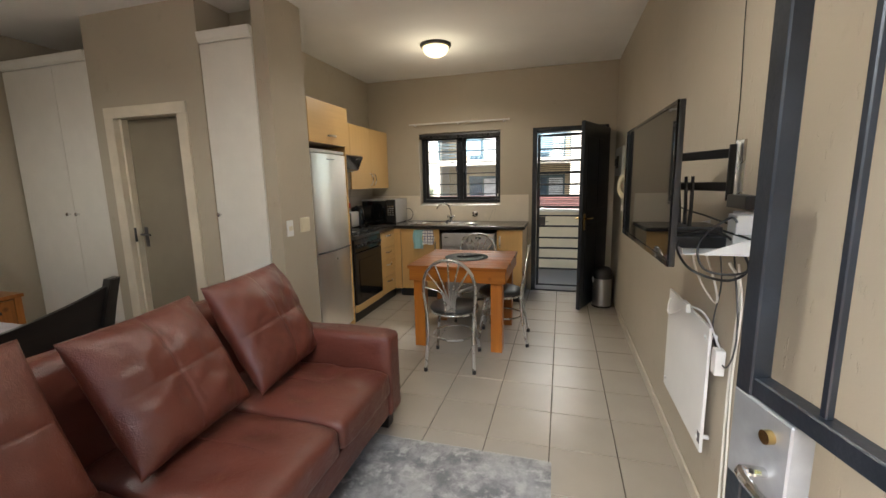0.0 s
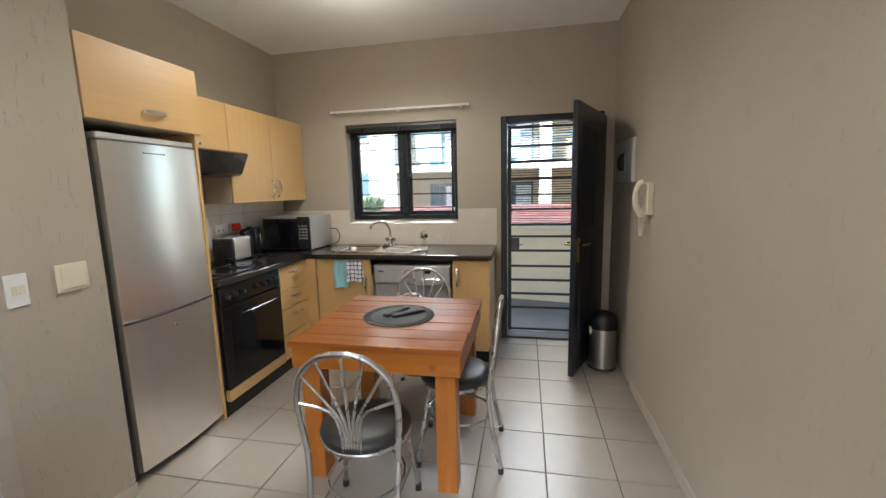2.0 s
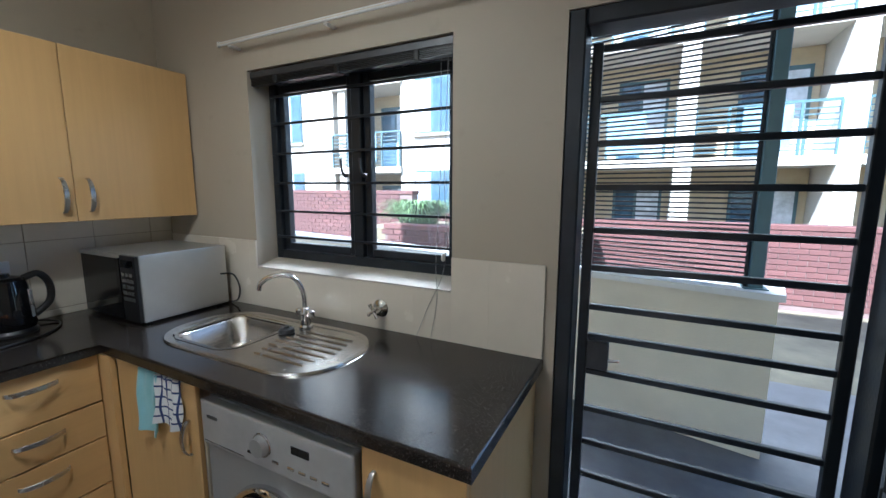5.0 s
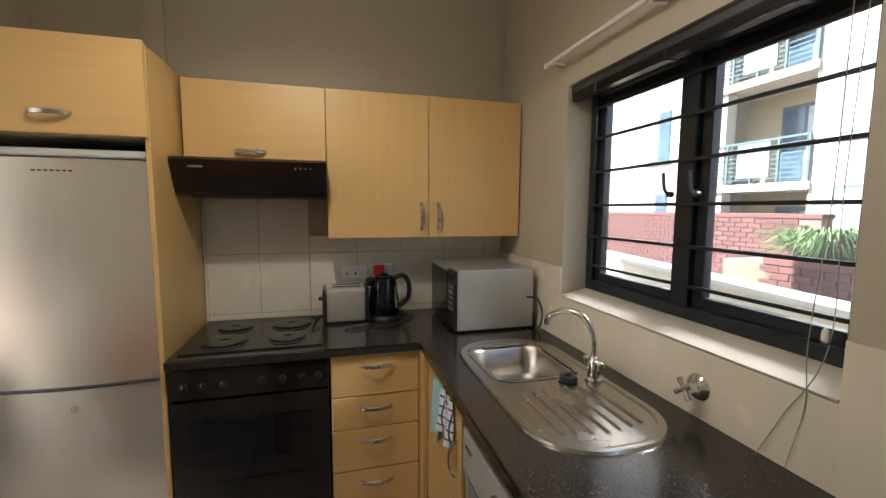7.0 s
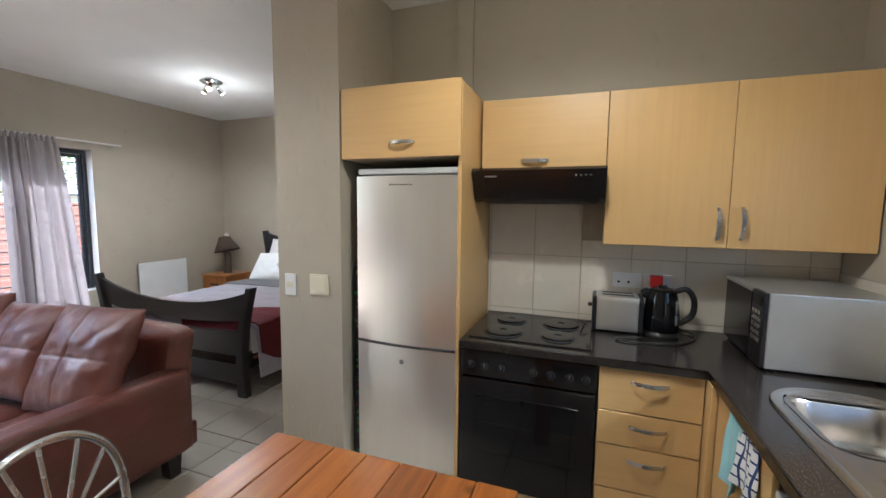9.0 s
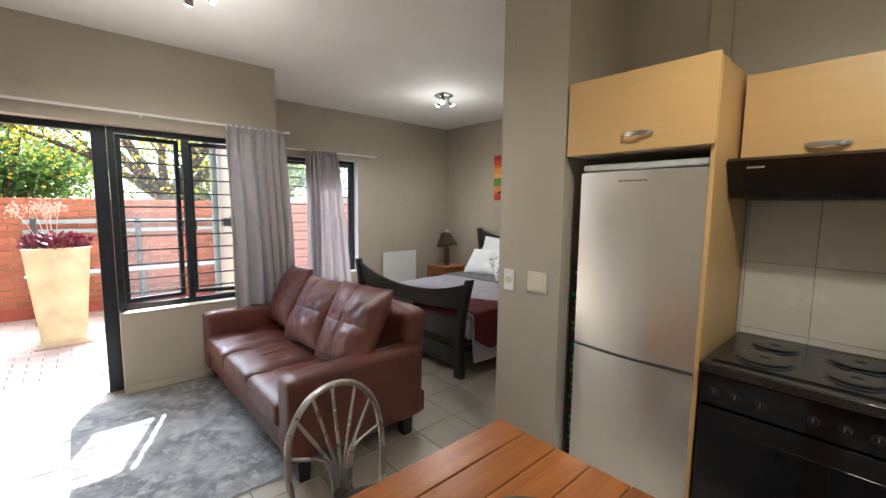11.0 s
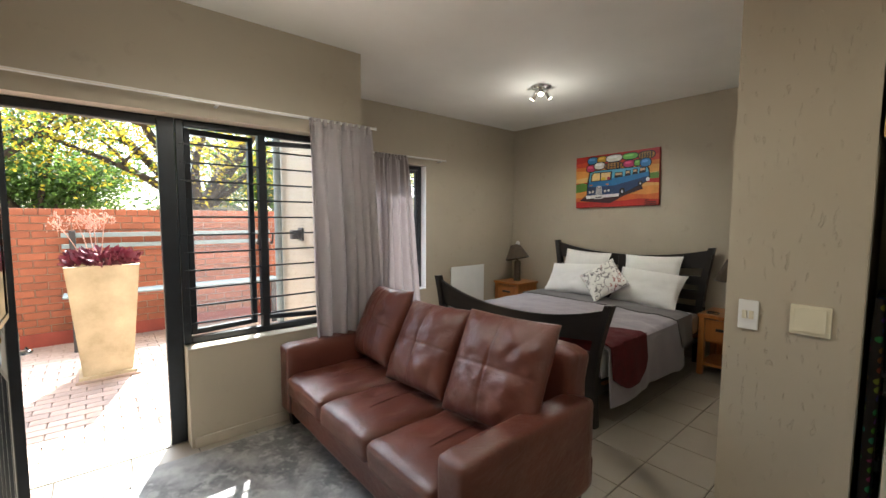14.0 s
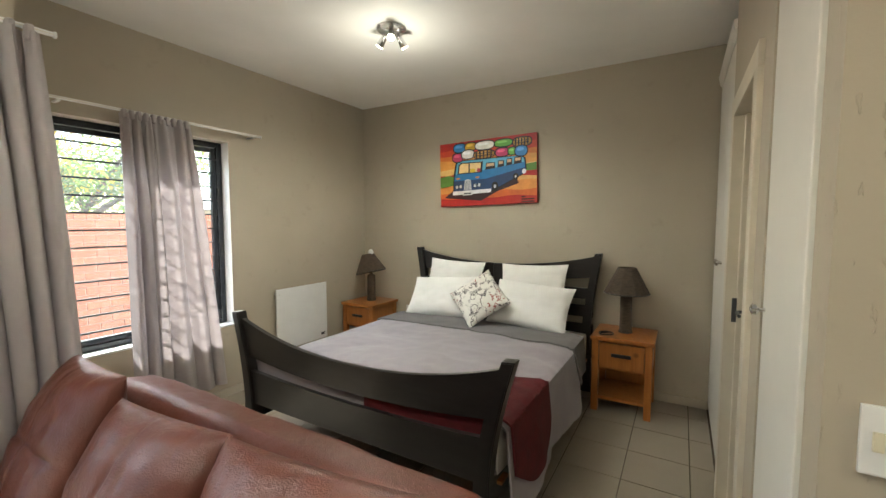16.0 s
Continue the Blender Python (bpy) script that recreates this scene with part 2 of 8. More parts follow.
def sketched_cloth():
    m, nt, b = shader("white_cloth_with_sketches")
    vec = coords(nt)
    n1 = noise_of(nt, vec, 9.0, 6.0, 0.6)
    line = nt.nodes.new("ShaderNodeMath")
    line.operation = "PINGPONG"
    line.inputs[1].default_value = 0.08
    nt.links.new(n1, line.inputs[0])
    where = ramp(nt, noise_of(nt, vec, 6.0), 0.40, 0.46)
    mark = nt.nodes.new("ShaderNodeMath")
    mark.operation = "MULTIPLY"
    nt.links.new(ramp(nt, line.outputs[0], 0.022, 0.012), mark.inputs[0])
    nt.links.new(where, mark.inputs[1])
    ink = mix_colour(nt, ramp(nt, noise_of(nt, vec, 4.0), 0.55, 0.6), (0.10, 0.09, 0.10), (0.30, 0.06, 0.05))
    col = mix_colour(nt, mark.outputs[0], (0.72, 0.70, 0.66), ink)
    nt.links.new(col, b.inputs["Base Color"])
    b.inputs["Roughness"].default_value = 0.9
    return m


WALL = wall_paint()
BLISTER = wall_paint("blistered_wall_paint", 4.5, 0.34, 0.635)
CEIL = surface("white_ceiling_paint", (0.85, 0.84, 0.81), 0.8, var=0.03, scale=2, fine=120, relief=0.06)
SKIRT = surface("cream_skirting_paint", (0.47, 0.42, 0.34), 0.5, var=0.06)
TRIM = surface("cream_gloss_paint", (0.66, 0.60, 0.49), 0.35, var=0.06, fine=30)
TILE = surface("beige_floor_tile", (0.30, 0.262, 0.212), 0.36, var=0.035, scale=5, fine=70, relief=0.03, spread=0.06, rvar=0.015)
GROUT = surface("brown_grout", (0.085, 0.064, 0.047), 0.9, var=0.2, relief=0.3)
WTILE = surface("cream_wall_tile", (0.67, 0.61, 0.51), 0.25, var=0.03, relief=0.02, spread=0.05)
NGROUT = surface("cream_grout", (0.64, 0.585, 0.49), 0.4)
WGROUT = surface("pale_grout", (0.40, 0.34, 0.26), 0.7)
BIRCH = birch("birch_veneer", (0.60, 0.385, 0.155))
BIRCHX = birch("birch_veneer_drawer", (0.60, 0.385, 0.155), "y")
EDGE = surface("cream_melamine", (0.62, 0.55, 0.42), 0.4, var=0.04)
TOP = speckled_stone()
STEEL = surface("brushed_steel", (0.90, 0.87, 0.82), 0.29, 0.92, var=0.015, scale=2, fine=60, relief=0, stretch=(8, 8, 0.3), rvar=0.02)
SINKM = surface("sink_steel", (0.55, 0.52, 0.48), 0.25, 1.0, var=0.06, scale=6, fine=160, relief=0.03)
CHROME = surface("chrome", (0.72, 0.72, 0.72), 0.10, 1.0, var=0.03, relief=0)
TUBE = surface("satin_grey_tube", (0.55, 0.545, 0.53), 0.27, 0.92, var=0.05, relief=0.02)
BLACK = surface("black_plastic", (0.012, 0.012, 0.013), 0.35, var=0.15, relief=0.05)
GLOSSB = surface("black_gloss", (0.006, 0.006, 0.007), 0.05, var=0.1, relief=0, rvar=0.02)
OVENB = surface("black_oven_enamel", (0.010, 0.009, 0.009), 0.14, var=0.15, relief=0)
FRAME = surface("dark_blue_black_paint", (0.014, 0.018, 0.024), 0.32, var=0.2, scale=12, fine=90, relief=0.15)
BEDW = surface("black_stained_wood", (0.015, 0.013, 0.012), 0.33, var=0.25, scale=4, fine=40, relief=0.15, stretch=(1, 1, 6))
LEATHER = leather()
VINYL = surface("black_vinyl", (0.018, 0.017, 0.017), 0.42, var=0.15, scale=8, fine=160, relief=0.12)
WHITE = surface("white_enamel", (0.74, 0.74, 0.73), 0.35, var=0.03, relief=0.02)
MELAMINE = surface("white_wardrobe_melamine", (0.70, 0.68, 0.63), 0.42, var=0.03, fine=50, relief=0.03)
IVORY = surface("ivory_plastic", (0.68, 0.63, 0.48), 0.35, var=0.05, relief=0.02)
BRASS = surface("brass", (0.62, 0.43, 0.16), 0.25, 1.0, var=0.1)
CURTAIN = surface("taupe_curtain_cloth", (0.46, 0.42, 0.415), 0.9, var=0.06, scale=8, fine=280, relief=0.25, sheen=0.2)
def let_through(m, share, colour):
    """Lets part of the light shine through a thin cloth or leaf."""
    nt = m.node_tree
    out, b = nt.nodes["Material Output"], nt.nodes["Principled BSDF"]
    tr = nt.nodes.new("ShaderNodeBsdfTranslucent")
    tr.inputs[0].default_value = (*colour, 1)
    mx = nt.nodes.new("ShaderNodeMixShader")
    mx.inputs[0].default_value = share
    nt.links.new(b.outputs[0], mx.inputs[1])
    nt.links.new(tr.outputs[0], mx.inputs[2])
    nt.links.new(mx.outputs[0], out.inputs[0])
    return m


let_through(CURTAIN, 0.38, (0.58, 0.54, 0.55))
LINEN = surface("grey_duvet_cotton", (0.31, 0.282, 0.312), 0.9, var=0.06, scale=6, fine=260, relief=0.2, sheen=0.15)
GREYB = surface("dark_grey_turned_cover", (0.17, 0.16, 0.165), 0.9, var=0.08, scale=6, fine=260, relief=0.2)
PILLOW = surface("white_cotton", (0.76, 0.75, 0.73), 0.9, var=0.03, scale=7, fine=200, relief=0.15, sheen=0.1)
THROW = surface("maroon_fleece", (0.095, 0.006, 0.009), 0.95, var=0.18, scale=14, fine=220, relief=0.4, sheen=0.0)
WICKER = surface("dark_woven_shade", (0.075, 0.052, 0.034), 0.8, var=0.3, scale=30, fine=120, relief=0.6, stretch=(1, 1, 3))
TABLEW = pine("orange_stained_pine_top", (0.13, 0.034, 0.008), (0.40, 0.135, 0.022), "x", 0.30)
TABLEL = pine("orange_stained_pine_leg", (0.24, 0.072, 0.010), (0.44, 0.155, 0.022), "z", 0.36)
TABLEA = pine("orange_stained_pine_rail", (0.26, 0.080, 0.010), (0.47, 0.17, 0.024), "x", 0.36)
NIGHTW = pine("honey_pine", (0.25, 0.085, 0.020), (0.44, 0.175, 0.045), "z", 0.35)
GLASS = glass("window_glass")
RUG = rug_pile()
CHECK = checked_cloth("checked_tea_towel", (0.72, 0.72, 0.72), (0.03, 0.05, 0.16), 0.018)
TEAL = surface("pale_teal_towel", (0.30, 0.56, 0.60), 0.95, var=0.08, fine=240, relief=0.5, sheen=0.2)
SPOTS = spotted_cloth()
SKETCH = sketched_cloth()
GREYMAT = surface("woven_grey_placemat", (0.095, 0.105, 0.10), 0.85, var=0.15, fine=260, relief=0.5)
CABLEW = surface("white_cable", (0.70, 0.68, 0.62), 0.5, var=0.05)
RED = surface("red_plastic", (0.55, 0.02, 0.015), 0.35, var=0.05)
DARKG = surface("dark_grey_metal", (0.09, 0.09, 0.095), 0.4, 0.6, var=0.15)
LOCKM = surface("grey_galvanised_plate", (0.33, 0.34, 0.35), 0.5, 0.5, var=0.15, scale=9)
# ---- shapes ----
ORIGIN = {}


def thing(name, label, category, at=(0, 0, 0), group="", kind=""):
    ob = new(name)
    ob.location = at
    ob.empty_display_size = 0.1
    ORIGIN[ob.name] = Vector(at)
    return tagged(ob, label, category, group, kind)


def part(name, bm, material, parent=None, label="", smooth=None):
    """Links a bmesh, built in the room's metres, as one mesh object under a thing or a part."""
    me = bpy.data.meshes.new(name)
    o = ORIGIN.get(parent.name, Vector()) if parent else Vector()
    if o.length:
        bmesh.ops.translate(bm, verts=bm.verts, vec=-o)
    bmesh.ops.recalc_face_normals(bm, faces=bm.faces)
    if smooth is not None:
        for f in bm.faces:
            f.smooth = True
        for e in bm.edges:
            if len(e.link_faces) == 2 and e.calc_face_angle(0) > radians(smooth):
                e.smooth = False
    bm.to_mesh(me)
    bm.free()
    me.materials.append(material)
    ob = new(name, me)
    if parent:
        ob.parent = parent
        ORIGIN[ob.name] = o
    return tagged(ob, label) if label else ob


def box(bm, lo, hi, bev=0.0, seg=2):
    v = [bm.verts.new((x, y, z)) for x in (lo[0], hi[0]) for y in (lo[1], hi[1]) for z in (lo[2], hi[2])]
    faces = [bm.faces.new([v[i] for i in q]) for q in ((0, 1, 3, 2), (4, 6, 7, 5), (0, 4, 5, 1), (2, 3, 7, 6), (0, 2, 6, 4), (1, 5, 7, 3))]
    if bev:
        edges = list({e for f in faces for e in f.edges})
        bmesh.ops.bevel(bm, geom=edges, offset=bev, segments=seg, profile=0.7, affect="EDGES")
    return bm


def boxed(lo, hi, bev=0.0, seg=2):
    return box(bmesh.new(), [min(a, b) for a, b in zip(lo, hi)], [max(a, b) for a, b in zip(lo, hi)], bev, seg)


def ring_at(bm, c, ax, ay, r, seg, squash=1.0):
    return [bm.verts.new(c + ax * (r * math.cos(2 * math.pi * i / seg)) + ay * (r * squash * math.sin(2 * math.pi * i / seg))) for i in range(seg)]


def bridge(bm, a, b):
    n = len(a)
    for i in range(n):
        bm.faces.new((a[i], a[(i + 1) % n], b[(i + 1) % n], b[i]))


def cyl(bm, p0, p1, r0, r1=None, seg=16, caps=True):
    p0, p1 = Vector(p0), Vector(p1)
    r1 = r0 if r1 is None else r1
    d = (p1 - p0).normalized()
    ax = d.orthogonal().normalized()
    ay = d.cross(ax)
    a, b = ring_at(bm, p0, ax, ay, r0, seg), ring_at(bm, p1, ax, ay, r1, seg)
    bridge(bm, a, b)
    if caps:
        bm.faces.new(a)
        bm.faces.new(b)
    return bm


def tube(bm, pts, r, seg=8, closed=False):
    pts = [Vector(p) for p in pts]
    n = len(pts)
    rings, ax = [], None
    for i, p in enumerate(pts):
        if closed:
            d = pts[(i + 1) % n] - pts[i - 1]
        else:
            d = pts[min(i + 1, n - 1)] - pts[max(i - 1, 0)]
        d.normalize()
        ax = d.orthogonal().normalized() if ax is None else (ax - d * ax.dot(d)).normalized()
        rings.append(ring_at(bm, p, ax, d.cross(ax), r(i / max(1, n - 1)) if callable(r) else r, seg))
    for i in range(n - 1):
        bridge(bm, rings[i], rings[i + 1])
    if closed:
        bridge(bm, rings[-1], rings[0])
    else:
        bm.faces.new(rings[0])
        bm.faces.new(rings[-1])
    return bm


def curve(pts, n=8):
    """A smooth line through the points."""
    p = [Vector(q) for q in pts]
    p = [2 * p[0] - p[1], *p, 2 * p[-1] - p[-2]]
    out = []
    for a, b, c, d in zip(p, p[1:], p[2:], p[3:]):
        for i in range(n):
            t = i / n
            out.append(0.5 * (2 * b + (c - a) * t + (2 * a - 5 * b + 4 * c - d) * t * t + (3 * b - a - 3 * c + d) * t ** 3))
    return [*out, p[-2]]


def lathe(bm, profile, at=(0, 0, 0), seg=24):
    at = Vector(at)
    rings = [ring_at(bm, at + Vector((0, 0, z)), Vector((1, 0, 0)), Vector((0, 1, 0)), max(r, 1e-4), seg) for r, z in profile]
    for a, b in zip(rings, rings[1:]):
        bridge(bm, a, b)
    bm.faces.new(rings[0])
    bm.faces.new(rings[-1])
    return bm


def prism(bm, outline, axis, a, b):
    """An outline in the two other axes, pushed along an axis from a to b."""
    def put(u, v, w):
        return {"x": (w, u, v), "y": (u, w, v), "z": (u, v, w)}[axis]
    lo, hi = [bm.verts.new(put(u, v, a)) for u, v in outline], [bm.verts.new(put(u, v, b)) for u, v in outline]
    bridge(bm, lo, hi)
    bm.faces.new(lo)
    bm.faces.new(hi)
    return bm


def soft(lo, hi, r, puff=0.0, n=14, wrinkle=0.0, seed=0, tufts=(), sag=0.0):
    """A padded block with rounded edges, a swollen top and slight creases."""
    bm = bmesh.new()
    lo, hi = Vector(lo), Vector(hi)
    c, h = (lo + hi) / 2, (hi - lo) / 2
    r = min(r, *h)
    bmesh.ops.create_cube(bm, size=2)
    bmesh.ops.subdivide_edges(bm, edges=bm.edges, cuts=n, use_grid_fill=True)
    for v in bm.verts:
        p = Vector((v.co.x * h.x, v.co.y * h.y, v.co.z * h.z))
        q = Vector([max(-h[i] + r, min(h[i] - r, p[i])) for i in range(3)])
        d = p - q
        p = q + d.normalized() * r if d.length > 1e-6 else p
        u, w = p.x / h.x, p.y / h.y
        if v.co.z > 0.2:
            p.z += puff * (1 - u ** 4) * (1 - w ** 4) * v.co.z
        for tx, ty in tufts:
            dd = ((p.x + c.x - tx) ** 2 + (p.y + c.y - ty) ** 2) ** 0.5
            if v.co.z > 0.5:
                p.z -= 0.026 * math.exp(-(dd / 0.05) ** 2)
        if wrinkle:
            p += v.co.normalized() * wrinkle * noise.noise((p + c) * 9 + Vector((seed, 0, 0)))
        v.co = p + c
    return bm


def pillow(w, h, t, seed=0, n=22, wrinkle=0.012, seams=(), pinch=0.07):
    """A stuffed cushion lying in its own x-y plane."""
    bm = bmesh.new()
    rows = {}
    for side in (1, -1):
        for i in range(n + 1):
            for j in range(n + 1):
                edge = i in (0, n) or j in (0, n)
                if side < 0 and edge:
                    rows[side, i, j] = rows[1, i, j]
                    continue
                u, v = 2 * i / n - 1, 2 * j / n - 1
                k = max(0.0, (1 - abs(u) ** 2.6) * (1 - abs(v) ** 2.6))
                x, y = u * w / 2 * (1 - pinch * (1 - v * v)), v * h / 2 * (1 - pinch * (1 - u * u))
                z = side * t / 2 * k ** 0.52
                z += side * wrinkle * (noise.noise(Vector((x * 7 + seed, y * 7, side))) + 0.5 * noise.noise(Vector((x * 17, y * 17 + seed, side)))) * k ** 0.3
                z -= side * wrinkle * 1.1 * (1 - abs(noise.noise(Vector((x * 5.5 + 3 * seed, y * 5.5, 4 + side)))) * 3.2) * (k ** 0.5) * (abs(noise.noise(Vector((x * 3, y * 3, seed)))) + 0.15)
                for axis, at in seams:
                    d = (u - at) * w / 2 if axis == "x" else (v - at) * h / 2
                    z -= side * k ** 0.5 * (0.007 * math.exp(-(d / 0.007) ** 2) + 0.006 * math.exp(-(d / 0.05) ** 2))
                rows[side, i, j] = bm.verts.new((x, y, z))
    for side in (1, -1):
        for i in range(n):
            for j in range(n):
                q = [rows[side, i, j], rows[side, i + 1, j], rows[side, i + 1, j + 1], rows[side, i, j + 1]]
                bm.faces.new(q if side > 0 else q[::-1])
    return bm


def sheet(f, nu, nv, thick=0.0):
    """A surface f(u, v) with u and v from 0 to 1, given a thickness."""
    bm = bmesh.new()
    g = [[bm.verts.new(f(i / nu, j / nv)) for j in range(nv + 1)] for i in range(nu + 1)]
    for i in range(nu):
        for j in range(nv):
            bm.faces.new((g[i][j], g[i + 1][j], g[i + 1][j + 1], g[i][j + 1]))
    if thick:
        bmesh.ops.recalc_face_normals(bm, faces=bm.faces)
        bmesh.ops.solidify(bm, geom=bm.faces, thickness=thick)
    return bm


def moved(bm, m):
    bmesh.ops.transform(bm, matrix=m, verts=bm.verts)
    return bm


def wall(name, lo, hi, holes=(), axis="x", material=None, label=""):
    """A wall from lo to hi, its length along the axis, with holes (a0, a1, z0, z1) right through."""
    k = 0 if axis == "x" else 1
    bm = bmesh.new()
    cuts = sorted({lo[k], hi[k], *(h[0] for h in holes), *(h[1] for h in holes)})
    for a, b in zip(cuts, cuts[1:]):
        spans, z = [], lo[2]
        for h in sorted((h for h in holes if h[0] <= a + 1e-6 and h[1] >= b - 1e-6), key=lambda h: h[2]):
            if h[2] > z + 1e-6:
                spans.append((z, h[2]))
            z = h[3]
        if z < hi[2] - 1e-6:
            spans.append((z, hi[2]))
        for z0, z1 in spans:
            p, q = list(lo), list(hi)
            p[k], q[k], p[2], q[2] = a, b, z0, z1
            box(bm, p, q)
    bmesh.ops.remove_doubles(bm, verts=bm.verts, dist=1e-5)
    inner = [f for f in bm.faces if False]
    return tagged(part(name, bm, material or WALL), label or "taupe painted plaster wall", "wall", kind="structure")

# ---- plan ----
E, N, KW = 0.98, 0.0, -2.27            # television wall, kitchen window wall, kitchen cabinet wall
BW, BS, BN = -4.476, -6.384, -2.837    # bed-head wall, bedroom window wall, bathroom wall
LS, CX, TOPZ = -5.292, -1.251, 2.826   # patio wall, its corner, ceiling
T = 0.23                               # thickness of outer walls
COLX, COLW, COLS, COLN = -1.66, -1.775, -2.822, -2.40

# ---- walls ----
wall("wall_east", (E, LS - T, 0), (E + T, N + T, TOPZ), axis="y", material=wall_paint("flaking_wall_paint", 4.0, 0.30, 0.648))
wall("wall_north", (KW - T, N, 0), (E, N + T, TOPZ), holes=((-1.535, -0.415, 1.132, 2.105), (-0.005, 0.895, 0, 2.105)))
wall("wall_kitchen_west", (KW - T, COLN, 0), (KW, N, TOPZ), axis="y")
wall("wall_fridge_niche", (KW - T, COLN - 0.10, 0), (COLW, COLN, TOPZ))
wall("wall_pillar", (COLW, COLS, 0), (COLX, COLN, TOPZ), axis="y", material=BLISTER, label="taupe painted wall end with blistered paint")
wall("wall_bathroom", (-3.40, BN, 0), (-2.305, BN + 0.11, TOPZ), holes=((-3.20, -2.485, 0, 2.05),))
wall("wall_bathroom_far", (-3.50, -1.95, 0), (-2.245, -1.85, TOPZ))
wall("wall_bathroom_side", (-3.50, BN + 0.11, 0), (-3.40, -1.95, TOPZ), axis="y")
wall("wall_niche_side", (-2.305, BN, 0), (-2.245, COLN - 0.10, TOPZ), axis="y")
# unseen mass and slab, added to keep sun and sky off the walkway side
wall("upper_storey", (BW - T, BS - T, TOPZ + 0.16), (E + 5.0, N + T, 6.2), label="unseen plain storey added above the flat to lengthen its shadow")
# this slab is out of view and only blocks sky above the parapet
tagged(part("upper_walkway", boxed((BW - T, N + T, 2.86), (E + 5.0, N + 1.35, 3.02)), CEIL), "unseen slab added above the walkway to shade the parapet", "slab", kind="structure")
wall("wall_wardrobe_back", (BW, BN + 0.60, 0), (-3.50, BN + 0.70, TOPZ))
wall("wall_bed_head", (BW - T, BS - T, 0), (BW, BN + 0.70, TOPZ), axis="y")
wall("wall_bedroom_window", (BW, BS - T, 0), (CX, BS, TOPZ), holes=((-2.775, -1.60, 0.61, 2.165),))
wall("wall_corner_return", (CX, BS - T, 0), (CX + T, LS - T, TOPZ), axis="y")
wall("wall_patio", (CX, LS - T, 0), (E, LS, TOPZ), holes=((-1.06, 0.02, 0.66, 2.15), (0.02, 0.955, 0, 2.15)))

ceil_bm = boxed((BW - T, BS - T, TOPZ), (E + T, N + T, TOPZ + 0.15))
tagged(part("ceiling", ceil_bm, CEIL), "off-white painted plaster ceiling", "ceiling", kind="structure")
floor_bm = boxed((BW - T, BS - T, -0.2), (CX + T, N + T, -0.006))
box(floor_bm, (CX + T, LS - T, -0.2), (E + T, N + T, -0.006))
tagged(part("floor", floor_bm, GROUT), "brown grout bed under the floor tiles", "floor", kind="structure")

# skirting tiles along the open walls
for name, lo, hi in (("baseboard_east", (E - 0.012, LS, 0), (E, N - 0.9, 0.07)), ("baseboard_bed_head", (BW, BS, 0), (BW + 0.012, BN, 0.07)),
                     ("baseboard_bedroom", (BW + 0.012, BS, 0), (CX, BS + 0.012, 0.07)), ("baseboard_patio", (CX, LS, 0), (0.0, LS + 0.012, 0.07)),
                     ("baseboard_pillar", (COLX, COLS, 0), (COLX + 0.010, COLN, 0.07))):
    tagged(part(name, boxed(lo, hi, 0.003, 1), SKIRT), "low beige skirting", "skirting", kind="structure")


# ---- windows and doors ----
def bar_grid(parent, name, xs, y, zs, r, material, along="x"):
    for z in zs:
        part(name, boxed((xs[0], y - r, z - r), (xs[1], y + r, z + r), r * 0.3, 1), material, parent)


def frame_rect(name, parent, x0, x1, z0, z1, y, w, d, material=None, label=""):
    bm = bmesh.new()
    box(bm, (x0, y - d / 2, z0), (x0 + w, y + d / 2, z1), 0.004, 1)
    box(bm, (x1 - w, y - d / 2, z0), (x1, y + d / 2, z1), 0.004, 1)
    box(bm, (x0 + w, y - d / 2, z0), (x1 - w, y + d / 2, z0 + w), 0.004, 1)
    box(bm, (x0 + w, y - d / 2, z1 - w), (x1 - w, y + d / 2, z1), 0.004, 1)
    return part(name, bm, material or FRAME, parent, label)


def pane(parent, x0, x1, z0, z1, y, m=None):
    bm = boxed((x0, y - 0.002, z0), (x1, y + 0.002, z1))
    if m is not None:
        moved(bm, m)
    ob = part("pane", bm, GLASS, parent, "clear glass pane")
    ob.visible_shadow = False
    return ob


def peg_stay(parent, at, way):
    bm = bmesh.new()
    a, w = Vector(at), Vector(way)
    cyl(bm, a, a + w * 0.5, 0.011, seg=10)
    tube(bm, curve([a + w * 0.5, a + w + Vector((0, 0, 0.02)), a + w * 1.2 + Vector((0, 0, 0.075))], 5), 0.006, 8)
    part("window_handle", bm, DARKG, parent)


# kitchen window
win = tagged(thing("window_1", "black steel casement window with burglar bars", "window", (-0.975, 0.1, 1.165)), kind="structure")
WY = 0.155
frame_rect("window_frame", win, -1.535, -0.415, 1.165, 2.105, WY, 0.045, 0.06)
part("mullion", boxed((-1.000, WY - 0.033, 1.21), (-0.945, WY + 0.033, 2.06), 0.004, 1), FRAME, win)
for x0, x1 in ((-1.488, -1.002), (-0.943, -0.462)):
    frame_rect("casement", win, x0, x1, 1.212, 2.058, WY + 0.008, 0.038, 0.04)
    pane(win, x0 + 0.03, x1 - 0.03, 1.24, 2.03, WY + 0.015)
for z in (1.285, 1.42, 1.565, 1.715, 1.865, 2.0):
    part("burglar_bar", boxed((-1.515, WY - 0.046, z - 0.006), (-0.435, WY - 0.034, z + 0.006), 0.002, 1), FRAME, win)
peg_stay(win, (-1.03, WY - 0.035, 1.60), (0, -0.035, 0))
peg_stay(win, (-0.92, WY - 0.035, 1.60), (0, -0.035, 0))
